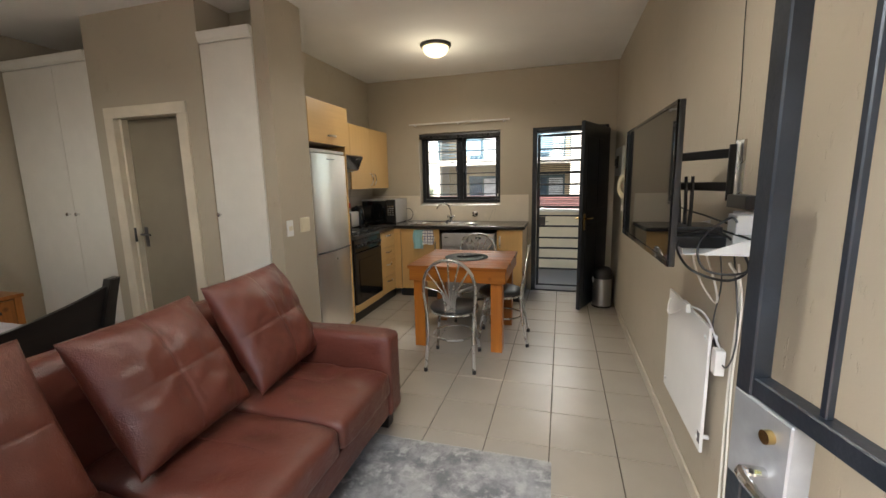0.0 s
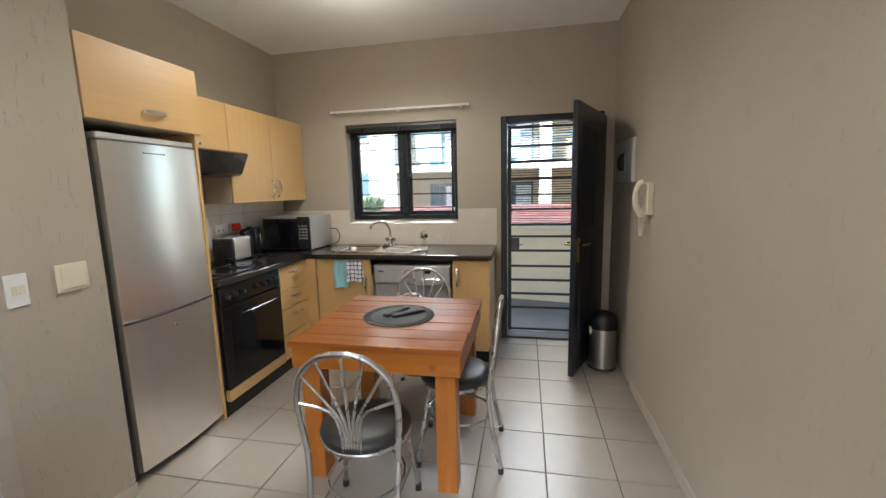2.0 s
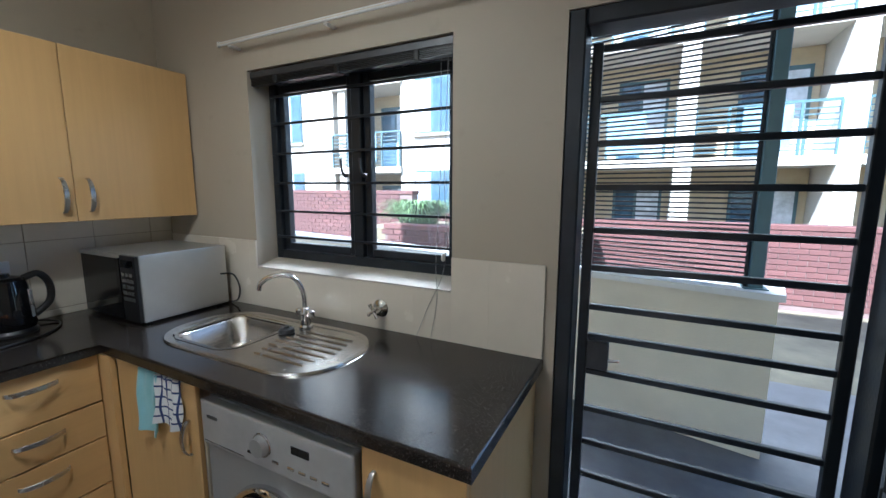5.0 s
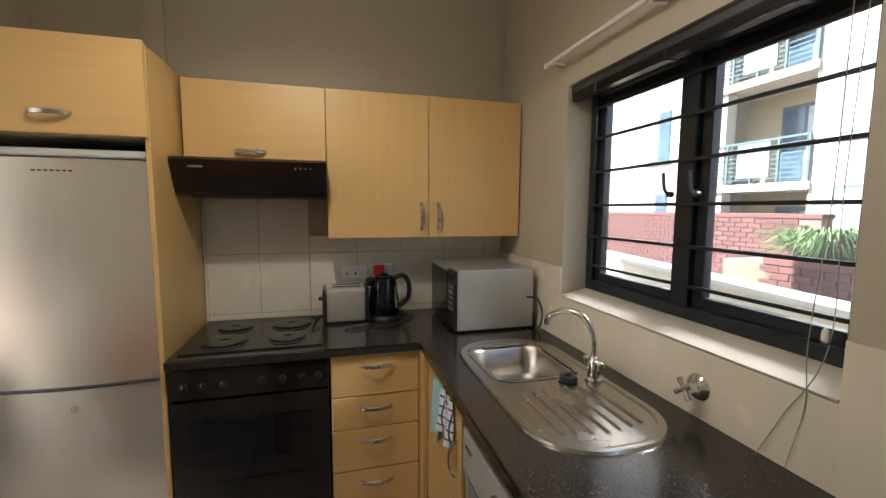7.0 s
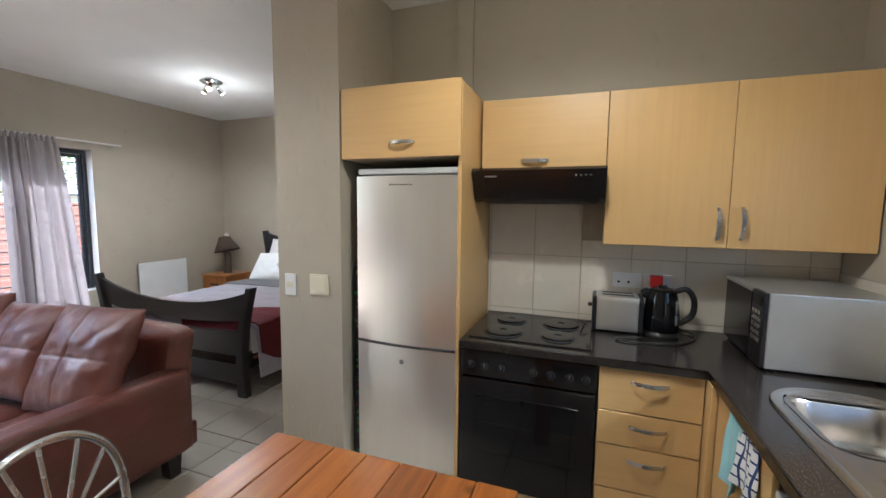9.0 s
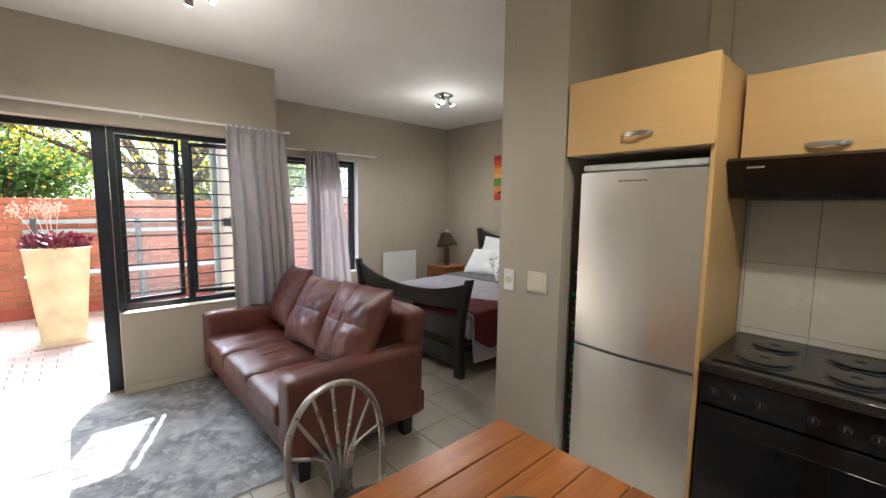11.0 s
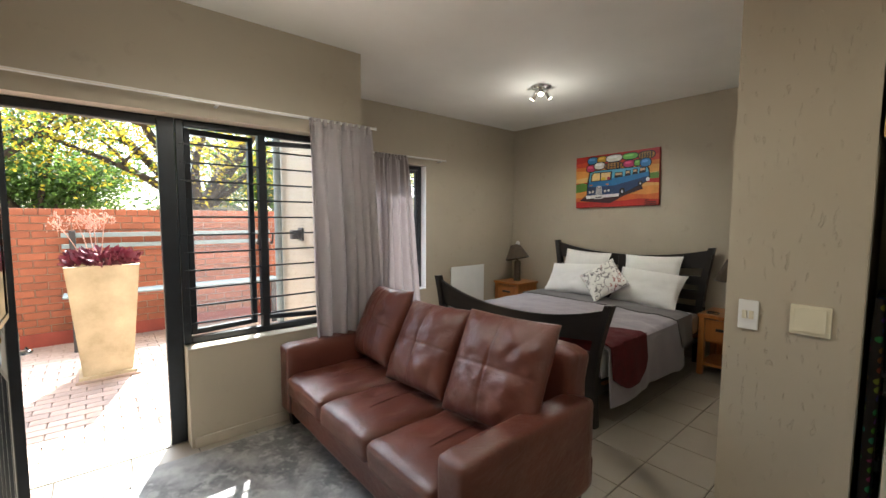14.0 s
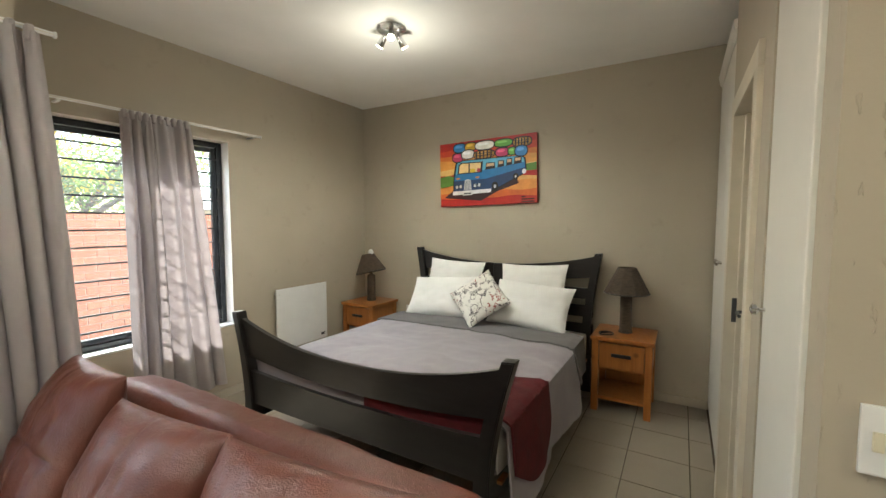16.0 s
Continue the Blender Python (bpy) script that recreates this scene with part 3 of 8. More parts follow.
part("window_sill", prism(bmesh.new(), ((0.20, 1.134), (-0.0098, 1.134), (-0.0098, 1.138), (0.128, 1.166), (0.20, 1.166)), "x", -1.533, -0.417), surface("cream_sill_paint", (0.47, 0.43, 0.365), 0.5, var=0.06), win, "cream tiled sill")
blind = thing("venetian_blind", "dark blind raised to the head of the kitchen window", "blind", (-0.975, 0.03, 2.04))
part("headrail", boxed((-1.53, 0.012, 2.068), (-0.42, 0.052, 2.10), 0.004, 1), DARKG, blind)
for i in range(5):
    part("slat", boxed((-1.525, 0.014, 2.036 + 0.0065 * i), (-0.425, 0.050, 2.0395 + 0.0065 * i)), BLACK, blind)
for x in (-1.36, -0.98, -0.58):
    part("clip", boxed((x - 0.012, 0.010, 2.032), (x + 0.012, 0.053, 2.070), 0.003, 1), BLACK, blind)
cords = bmesh.new()
tube(cords, curve([(-0.475, 0.02, 2.03), (-0.47, 0.005, 1.6), (-0.48, -0.012, 1.25), (-0.475, -0.012, 1.1), (-0.50, -0.02, 0.93)], 8), 0.0012, 6)
tube(cords, curve([(-0.445, 0.02, 2.03), (-0.45, 0.004, 1.6), (-0.44, -0.012, 1.25), (-0.52, -0.014, 1.05), (-0.57, -0.02, 0.925)], 8), 0.0012, 6)
part("pull_cord", cords, surface("grey_cord", (0.32, 0.31, 0.29), 0.7), blind, "thin hanging pull cord")
part("cord_toggle", lathe(bmesh.new(), ((0.003, 0), (0.008, 0.006), (0.007, 0.028), (0.003, 0.034)), (-0.447, -0.014, 1.255), 12), CABLEW, blind)


def curtain_rail(name, x0, x1, y, z, wall_y, label):
    rail = thing(name, label, "curtain rail", ((x0 + x1) / 2, y, z))
    part("rod", boxed((x0, y - 0.006, z - 0.009), (x1, y + 0.006, z + 0.009), 0.003, 1), WHITE, rail)
    part("runner_slot", boxed((x0, y - 0.0075, z - 0.0015), (x1, y + 0.0075, z + 0.0015)), TRIM, rail)
    for x in (x0, x1):
        part("end_stop", boxed((x - 0.006, y - 0.009, z - 0.012), (x + 0.006, y + 0.009, z + 0.012), 0.003, 1), WHITE, rail)
    for x in (x0 + 0.07, (x0 + x1) / 2, x1 - 0.07):
        part("bracket", boxed((x - 0.010, min(y, wall_y), z - 0.020), (x + 0.010, max(y, wall_y), z - 0.0095), 0.003, 1), WHITE, rail)
    return rail


curtain_rail("curtain_rail", -1.64, -0.297, -0.06, 2.222, 0.0, "thin white curtain rail above the kitchen window")

# kitchen door: frame, outer gate of flat bars, open leaf
door = tagged(thing("door_1", "black painted door frame in the kitchen", "door frame", (0.445, 0.1, 0)), kind="structure")
for x0, x1 in ((-0.005, 0.05), (0.845, 0.895)):
    part("jamb", boxed((x0, 0.004, 0), (x1, 0.13, 2.105), 0.006, 1), FRAME, door)
part("head", boxed((0.05, 0.004, 2.05), (0.845, 0.13, 2.105), 0.006, 1), FRAME, door)
part("threshold", boxed((0.05, 0.0, -0.004), (0.845, 0.14, 0.02), 0.004, 1), DARKG, door)
gate = thing("security_gate", "black steel gate of horizontal bars in the kitchen door", "gate", (0.445, 0.17, 0))
part("stile", boxed((0.052, 0.148, 0.03), (0.087, 0.180, 2.04), 0.003, 1), FRAME, gate)
part("stile", boxed((0.808, 0.148, 0.03), (0.843, 0.180, 2.04), 0.003, 1), FRAME, gate)
for z in (0.045, 0.27, 0.41, 0.55, 0.69, 0.845, 0.985, 1.10, 1.25, 1.39, 1.545, 1.70, 1.85, 2.02):
    part("rail", boxed((0.087, 0.152, z - 0.011), (0.808, 0.176, z + 0.011), 0.003, 1), FRAME, gate)
part("lock_box", boxed((0.087, 0.146, 0.86), (0.165, 0.182, 0.97), 0.003, 1), DARKG, gate)
part("lock_handle", cyl(bmesh.new(), (0.165, 0.15, 0.90), (0.205, 0.15, 0.905), 0.006, seg=10), CHROME, gate)
leafm = Matrix.Translation((0.875, -0.004, 0)) @ Matrix.Rotation(radians(-112.5), 4, "Z")
leaf = thing("open_door", "black panelled door standing open into the kitchen", "door")
part("leaf", boxed((0, 0.0, 0.012), (0.86, 0.04, 2.055), 0.004, 1), FRAME, leaf)
bm = bmesh.new()
for z0, z1 in ((0.2, 0.95), (1.12, 1.9)):
    for x0, x1 in ((0.12, 0.40), (0.47, 0.75)):
        box(bm, (x0, -0.004, z0), (x1, 0.044, z1), 0.004, 1)
part("panel", bm, FRAME, leaf)
part("handle_plate", boxed((0.785, -0.008, 0.90), (0.825, 0.048, 1.08), 0.003, 1), BRASS, leaf, "brass handle plate")
for s in (-1, 1):
    y0 = -0.008 if s < 0 else 0.048
    part("lever", tube(bmesh.new(), curve([(0.805, y0, 1.03), (0.805, y0 + s * 0.045, 1.03), (0.70, y0 + s * 0.05, 1.03)], 5), 0.008, 8), BRASS, leaf)
part("sign_plate", boxed((0.62, -0.007, 1.52), (0.67, -0.0045, 1.68)), LOCKM, leaf, "small pale notice on the door")
leaf.matrix_world = leafm

# patio door frame and window
pd = tagged(thing("door_2", "black steel frame of the open patio doorway", "door frame", (0.49, -5.45, 0)), kind="structure")
FY = -5.455
for x0, x1 in ((0.022, 0.115), (0.905, 0.953)):
    part("jamb", boxed((x0, FY - 0.03, 0), (x1, FY + 0.03, 2.148), 0.005, 1), FRAME, pd)
part("head", boxed((0.115, FY - 0.03, 2.095), (0.905, FY + 0.03, 2.148), 0.005, 1), FRAME, pd)
part("threshold", boxed((0.115, FY - 0.065, -0.005), (0.905, FY + 0.05, 0.006), 0.002, 1), SKIRT, pd, "low cream threshold strip")

w2 = tagged(thing("window_2", "black steel living room window with casements ajar", "window", (-0.5, FY, 0.66)), kind="structure")
frame_rect("window_frame", w2, -1.058, 0.018, 0.662, 2.148, FY, 0.045, 0.055)
part("mullion", boxed((-0.535, FY - 0.03, 0.70), (-0.485, FY + 0.03, 2.11), 0.004, 1), FRAME, w2)
for x0, x1, hinge, ang in ((-0.480, -0.030, -0.030, 9), (-1.010, -0.540, -1.010, -16)):
    m = Matrix.Translation((hinge, FY - 0.02, 0)) @ Matrix.Rotation(radians(ang), 4, "Z") @ Matrix.Translation((-hinge, -FY + 0.02, 0))
    bm = bmesh.new()
    y = FY - 0.02
    box(bm, (x0, y - 0.018, 0.715), (x0 + 0.036, y + 0.018, 2.10), 0.003, 1)
    box(bm, (x1 - 0.036, y - 0.018, 0.715), (x1, y + 0.018, 2.10), 0.003, 1)
    box(bm, (x0 + 0.036, y - 0.018, 0.715), (x1 - 0.036, y + 0.018, 0.751), 0.003, 1)
    box(bm, (x0 + 0.036, y - 0.018, 2.064), (x1 - 0.036, y + 0.018, 2.10), 0.003, 1)
    part("casement", moved(bm, m), FRAME, w2)
    pane(w2, x0 + 0.03, x1 - 0.03, 0.745, 2.07, y, m)
for i in range(11):
    z = 0.80 + 0.1195 * i
    part("burglar_bar", boxed((-1.04, FY + 0.020, z - 0.006), (0.0, FY + 0.032, z + 0.006), 0.002, 1), FRAME, w2)
peg_stay(w2, (-0.56, FY + 0.02, 1.33), (0, 0.04, 0))
peg_stay(w2, (-0.46, FY + 0.02, 1.33), (0, 0.04, 0))
part("window_sill", boxed((-1.06, LS - 0.10, 0.652), (0.02, LS + 0.006, 0.668), 0.003, 1), WALL, w2)

# bedroom window
w3 = tagged(thing("window_3", "black steel bedroom window with burglar bars", "window", (-2.19, -6.5, 0.61)), kind="structure")
BY = BS - 0.13
frame_rect("window_frame", w3, -2.775, -1.60, 0.612, 2.163, BY, 0.045, 0.055)
part("mullion", boxed((-2.21, BY - 0.03, 0.65), (-2.16, BY + 0.03, 2.12), 0.004, 1), FRAME, w3)
for x0, x1 in ((-2.728, -2.212), (-2.158, -1.648)):
    frame_rect("casement", w3, x0, x1, 0.66, 2.115, BY - 0.005, 0.036, 0.036)
    pane(w3, x0 + 0.03, x1 - 0.03, 0.69, 2.09, BY - 0.012)
for i in range(12):
    z = 0.745 + 0.116 * i
    part("burglar_bar", boxed((-2.755, BY + 0.020, z - 0.006), (-1.62, BY + 0.032, z + 0.006), 0.002, 1), FRAME, w3)
part("window_sill", boxed((-2.775, BY + 0.03, 0.603), (-1.60, BS + 0.012, 0.618), 0.003, 1), WHITE, w3)
part("reveal", boxed((-2.7765, BY + 0.03, 0.618), (-2.7735, BS - 0.001, 2.163)), WHITE, w3, "white painted window reveal")

# bathroom door frame
d3 = tagged(thing("door_3", "cream painted bathroom door frame", "door frame", (-2.84, BN, 0)), kind="structure")
for x0, x1 in ((-3.27, -3.175), (-2.51, -2.417)):
    part("jamb", boxed((x0, BN - 0.018, 0), (x1, BN + 0.125, 2.02), 0.006, 2), TRIM, d3)
part("head", boxed((-3.27, BN - 0.018, 2.02), (-2.417, BN + 0.125, 2.107), 0.006, 2), TRIM, d3)
for x0, x1 in ((-3.175, -3.150), (-2.535, -2.51)):
    part("door_stop", boxed((x0, BN + 0.03, 0), (x1, BN + 0.12, 2.02), 0.003, 1), TRIM, d3)
part("strike_plate", boxed((-3.152, BN + 0.01, 1.0), (-3.148, BN + 0.03, 1.12)), DARKG, d3)
bleaf = thing("bathroom_door", "taupe painted bathroom door, shut in its cream frame", "door", (-2.84, BN + 0.10, 0))
part("leaf", boxed((-3.148, BN + 0.080, 0.008), (-2.537, BN + 0.118, 2.017), 0.003, 1), surface("taupe_door_paint", (0.25, 0.215, 0.160), 0.5, var=0.08, scale=2.5), bleaf)
part("handle_plate", boxed((-3.118, BN + 0.075, 0.95), (-3.080, BN + 0.0798, 1.12), 0.002, 1), DARKG, bleaf)
part("handle", tube(bmesh.new(), curve([(-3.10, BN + 0.076, 1.06), (-3.10, BN + 0.03, 1.06), (-2.995, BN + 0.026, 1.06)], 5), 0.008, 8), DARKG, bleaf)

# ---- kitchen ----
FX, FYK = -1.665, -0.645        # fronts of the base units along the west and north walls
CT, CB = 0.925, 0.885           # worktop's top and underside


def bow_handle(parent, a, b, out, material=None):
    """A flat bowed pull from a to b that stands out along out."""
    a, b, o = Vector(a), Vector(b), Vector(out)
    pts = curve([a, a.lerp(b, 0.03) + o * 0.45, a.lerp(b, 0.18) + o * 0.92, a.lerp(b, 0.5) + o * 1.2, a.lerp(b, 0.82) + o * 0.92, a.lerp(b, 0.97) + o * 0.45, b], 4)
    side = (b - a).cross(o).normalized()
    bm = bmesh.new()
    rings = []
    for k, p in enumerate(pts):
        way = (pts[min(k + 1, len(pts) - 1)] - pts[max(k - 1, 0)]).normalized()
        out_ = way.cross(side).normalized() * 0.0022
        half = side * (0.0065 + 0.0035 * math.sin(math.pi * k / (len(pts) - 1)))
        rings.append([bm.verts.new(p + q) for q in (half + out_ * 0.4, half * 0.8 + out_, -half * 0.8 + out_, -half + out_ * 0.4, -half * 0.8 - out_, half * 0.8 - out_)])
    for p, q in zip(rings, rings[1:]):
        bridge(bm, p, q)
    bm.faces.new(rings[0])
    bm.faces.new(rings[-1])
    bmesh.ops.recalc_face_normals(bm, faces=bm.faces)
    return part("handle", bm, material or TUBE, parent, "bowed satin steel handle", 40)


top_bm = bmesh.new()
# two halves that meet beside the opening for the sink bowl
prism(top_bm, ((KW + 0.012, -1.722), (FX + 0.02, -1.722), (FX + 0.02, FYK - 0.02), (-1.30, FYK - 0.02), (-1.30, -0.490), (-1.476, -0.490), (-1.476, -0.168), (-1.30, -0.168), (-1.30, -0.004), (KW + 0.012, -0.004)), "z", CB, CT)
prism(top_bm, ((-1.30, FYK - 0.02), (-0.042, FYK - 0.02), (-0.042, -0.004), (-1.30, -0.004), (-1.30, -0.168), (-1.120, -0.168), (-1.120, -0.490), (-1.30, -0.490)), "z", CB, CT)


def front_edge(e):
    a, b = e.verts[0].co, e.verts[1].co
    flat = abs(a.z - CT) < 1e-4 and abs(b.z - CT) < 1e-4
    mid = (a + b) / 2
    return flat and (abs(mid.y + 1.722) < 1e-3 or abs(mid.x - FX - 0.02) < 1e-3 or abs(mid.y - FYK + 0.02) < 1e-3 or abs(mid.x + 0.042) < 1e-3)


hor = [e for e in top_bm.edges if front_edge(e)]
bmesh.ops.bevel(top_bm, geom=hor, offset=0.008, segments=3, profile=0.5, affect="EDGES")
worktop = tagged(part("worktop", top_bm, TOP), "dark speckled stone-effect worktop in an L", "worktop")

# fridge
FR = thing("fridge_freezer", "brushed steel fridge freezer with two doors", "fridge", (-1.95, -2.03, 0))
FX0, FX1, FY0, FY1 = -2.23, -1.675, -2.325, -1.745
part("body", boxed((FX0, FY0 + 0.004, 0.03), (-1.735, FY1 - 0.004, 1.735), 0.01), surface("grey_fridge_side", (0.26, 0.26, 0.26), 0.4, 0.3), FR)


def fridge_door(z0, z1):
    bm = bmesh.new()
    n = 12
    line = [(FX1 - 0.055, FY0)]
    for i in range(n + 1):
        u = i / n
        line.append((FX1 - 0.024 + 0.024 * (1 - (2 * u - 1) ** 2), FY0 + 0.004 + (FY1 - FY0 - 0.008) * u))
    line.append((FX1 - 0.055, FY1))
    prism(bm, line, "z", z0, z1)
    return bm


top_door = part("door", fridge_door(0.845, 1.725), STEEL, FR, "upper steel fridge door", 40)
low_door = part("door", fridge_door(0.05, 0.835), STEEL, FR, "lower steel freezer door", 40)
part("handle", tube(bmesh.new(), curve([(FX1 - 0.016, FY0 + 0.01, 0.842), (FX1 - 0.004, FY0 + 0.15, 0.840), (FX1 - 0.001, FY0 + 0.3, 0.839), (FX1 - 0.014, FY1 - 0.01, 0.841)], 8), 0.0075, 8), DARKG, low_door, "dark recessed grip", 40)
part("lock", cyl(bmesh.new(), (FX1 - 0.01, FY0 + 0.28, 0.755), (FX1 + 0.005, FY0 + 0.28, 0.755), 0.012, seg=14), CHROME, low_door)
bm = bmesh.new()
for i in range(7):
    box(bm, (FX1 - 0.008, FY0 + 0.21 + i * 0.019, 1.676), (FX1 + 0.0012, FY0 + 0.222 + i * 0.019, 1.682))
part("nameplate", bm, DARKG, top_door, "plain letter bars")
part("top_cap", boxed((FX0 + 0.02, FY0 + 0.008, 1.735), (FX1 - 0.03, FY1 - 0.008, 1.765), 0.012, 3), surface("pale_grey_plastic", (0.5, 0.5, 0.49), 0.4), FR)


def unit(name, label, lo, hi, material=None, bev=0.002):
    """A cabinet carcase from lo to hi."""
    c = thing(name, label, "cabinet", ((lo[0] + hi[0]) / 2, (lo[1] + hi[1]) / 2, lo[2]))
    part("body", boxed(lo, hi, bev, 1), material or EDGE, c)
    return c


# cabinet above the fridge, with its tall side panel
fc = unit("fridge_cabinet", "birch veneer cabinet above the fridge, with a lift-up door", (KW + 0.01, -2.388, 1.812), (-1.682, -1.755, 2.165))
d = part("door", boxed((-1.680, -2.388, 1.812), (-1.660, -1.732, 2.170), 0.002, 1), BIRCHX, fc)
bow_handle(d, (-1.660, -2.10, 1.885), (-1.660, -1.97, 1.885), (0.026, 0, 0))
sp = tagged(part("side_panel", boxed((KW + 0.005, -1.752, 0.0), (-1.690, -1.733, 2.165), 0.002, 1), BIRCH), "tall birch panel between fridge and stove", "panel")

# cooker hood and the unit above it
hc = unit("hood_cabinet", "birch veneer cabinet above the cooker hood", (KW + 0.01, -1.716, 1.80), (-2.022, -1.081, 2.140))
d = part("door", boxed((-2.020, -1.717, 1.778), (-2.002, -1.080, 2.140), 0.002, 1), BIRCHX, hc)
bow_handle(d, (-2.002, -1.50, 1.815), (-2.002, -1.36, 1.815), (0.026, 0, 0))
hood = thing("cooker_hood", "black cooker hood with a slanting front", "cooker hood", (-2.05, -1.4, 1.60))
bm = prism(bmesh.new(), ((KW + 0.015, 1.795), (-1.86, 1.768), (-1.84, 1.755), (-1.905, 1.615), (-1.93, 1.60), (KW + 0.015, 1.60)), "y", -1.728, -1.078)
part("body", bm, OVENB, hood)
part("filter", boxed((-2.24, -1.68, 1.592), (-1.95, -1.12, 1.600), 0.002, 1), DARKG, hood)
for i in range(4):
    part("button", cyl(bmesh.new(), (-1.858, -1.215 + i * 0.022, 1.728), (-1.852, -1.215 + i * 0.022, 1.727), 0.005, seg=8), TUBE, hood)
part("nameplate", boxed((-1.862, -1.66, 1.722), (-1.852, -1.60, 1.730)), TUBE, hood)

# wall cabinet with two doors
wc = unit("wall_cabinet", "birch veneer wall cabinet with two doors", (KW + 0.01, -1.076, 1.392), (-2.022, -0.012, 2.140))
for y0, y1, hy in ((-1.077, -0.548, -0.592), (-0.545, -0.010, -0.498)):
    d = part("door", boxed((-2.020, y0, 1.390), (-2.002, y1, 2.141), 0.002, 1), BIRCH, wc)
    bow_handle(d, (-2.002, hy, 1.43), (-2.002, hy, 1.58), (0.038, 0, 0))

# stove: oven below, hob let into the worktop
oven = thing("oven", "black built-in oven with knobs and a long door handle", "oven", (-1.95, -1.4, 0.1))
part("body", boxed((KW + 0.05, -1.715, 0.16), (FX - 0.03, -1.085, CB - 0.003), 0.003, 1), BLACK, oven)
part("control_panel", boxed((FX - 0.03, -1.715, 0.745), (FX + 0.002, -1.085, CB - 0.006), 0.004, 1), OVENB, oven)
for y in (-1.66, -1.59, -1.51, -1.36, -1.28, -1.20, -1.13):
    k = part("knob", cyl(bmesh.new(), (FX + 0.002, y, 0.805), (FX + 0.026, y, 0.805), 0.019, 0.016, seg=16), BLACK, oven)
    part("pointer", boxed((FX + 0.026, y - 0.002, 0.806), (FX + 0.0275, y + 0.002, 0.822)), TUBE, k)
od = part("door", boxed((FX - 0.03, -1.715, 0.19), (FX + 0.004, -1.085, 0.738), 0.005, 2), OVENB, oven)
part("door_glass", boxed((FX + 0.004, -1.64, 0.26), (FX + 0.007, -1.16, 0.66), 0.001, 1), GLOSSB, od)
part("handle", boxed((FX + 0.012, -1.705, 0.700), (FX + 0.034, -1.095, 0.722), 0.008, 2), OVENB, od)
part("badge", lathe(bmesh.new(), ((0.02, 0), (0.02, 0.003)), (0, 0, 0), 16), TUBE, od)
bpy.data.objects[od.children[-1].name].matrix_local = Matrix.Translation(Vector((FX + 0.006, -1.40, 0.665)) - Vector((-1.95, -1.4, 0.1))) @ Matrix.Rotation(radians(90), 4, "Y") @ Matrix.Diagonal((0.35, 1, 1, 1))
part("base_strip", boxed((FX - 0.03, -1.715, 0.11), (FX, -1.085, 0.185), 0.002, 1), BIRCHX, oven, "birch strip under the oven")
hob = thing("hob", "black hob with four solid cooking plates", "hob", (-1.95, -1.4, CT))
part("plate_top", boxed((-2.19, -1.69, CT), (-1.70, -1.11, CT + 0.008), 0.004, 2), OVENB, hob)
for x, y, r in ((-1.83, -1.54, 0.09), (-1.83, -1.27, 0.075), (-2.06, -1.54, 0.075), (-2.06, -1.27, 0.09)):
    k = part("cooking_plate", lathe(bmesh.new(), ((r + 0.006, 0.008), (r + 0.006, 0.014), (r, 0.019), (r - 0.012, 0.020), (0.02, 0.019), (0.016, 0.016)), (x, y, CT), 32), GLOSSB, hob, "", 30)
    part("trim_ring", lathe(bmesh.new(), ((r + 0.011, 0.008), (r + 0.011, 0.011), (r + 0.0062, 0.011), (r + 0.0062, 0.008)), (x, y, CT), 32), DARKG, k)

# drawers
dr = unit("drawer_unit", "birch veneer base unit with four drawers", (KW + 0.05, -1.075, 0.11), (FX - 0.02, -0.672, CB - 0.004))
for z0, z1 in ((0.685, 0.880), (0.530, 0.680), (0.325, 0.525), (0.118, 0.320)):
    d = part("drawer_front", boxed((FX - 0.018, -1.074, z0), (FX, -0.672, z1), 0.002, 1), BIRCHX, dr)
    zc = z1 - 0.055
    bow_handle(d, (FX, -0.945, zc), (FX, -0.80, zc), (0.026, 0, 0))
cf = tagged(part("corner_panel", boxed((FX - 0.02, -0.668, 0.11), (-1.586, FYK, CB - 0.004), 0.002, 1), BIRCH), "birch corner filler panel", "panel")

# sink cabinet, washing machine, end cabinet
sc = unit("sink_cabinet", "birch veneer sink cabinet with tea towels on its door", (-1.585, FYK + 0.02, 0.11), (-1.075, -0.02, 0.74))
d = part("door", boxed((-1.582, FYK, 0.112), (-1.078, FYK + 0.018, CB - 0.008), 0.002, 1), BIRCH, sc)
bow_handle(d, (-1.125, FYK, 0.60), (-1.125, FYK, 0.73), (0, -0.028, 0))
ec = unit("end_cabinet", "birch veneer end cabinet with a single door", (-0.365, FYK + 0.02, 0.11), (-0.062, -0.02, CB - 0.004), BIRCH)
d = part("door", boxed((-0.366, FYK, 0.112), (-0.062, FYK + 0.018, CB - 0.008), 0.002, 1), BIRCH, ec)
bow_handle(d, (-0.325, FYK, 0.66), (-0.325, FYK, 0.81), (0, -0.028, 0))
for name, lo, hi in (("kickboard_west", (FX - 0.05, -1.715, 0), (FX - 0.035, -0.60, 0.105)), ("kickboard_sink", (-1.62, -0.60, 0), (-1.08, -0.585, 0.105)), ("kickboard_end", (-0.36, -0.60, 0), (-0.066, -0.585, 0.105)), ("kickboard_side", (-0.075, -0.585, 0), (-0.063, -0.02, 0.105))):
    tagged(part(name, boxed(lo, hi), BLACK), "black kickboard under the units", "kickboard", kind="structure")

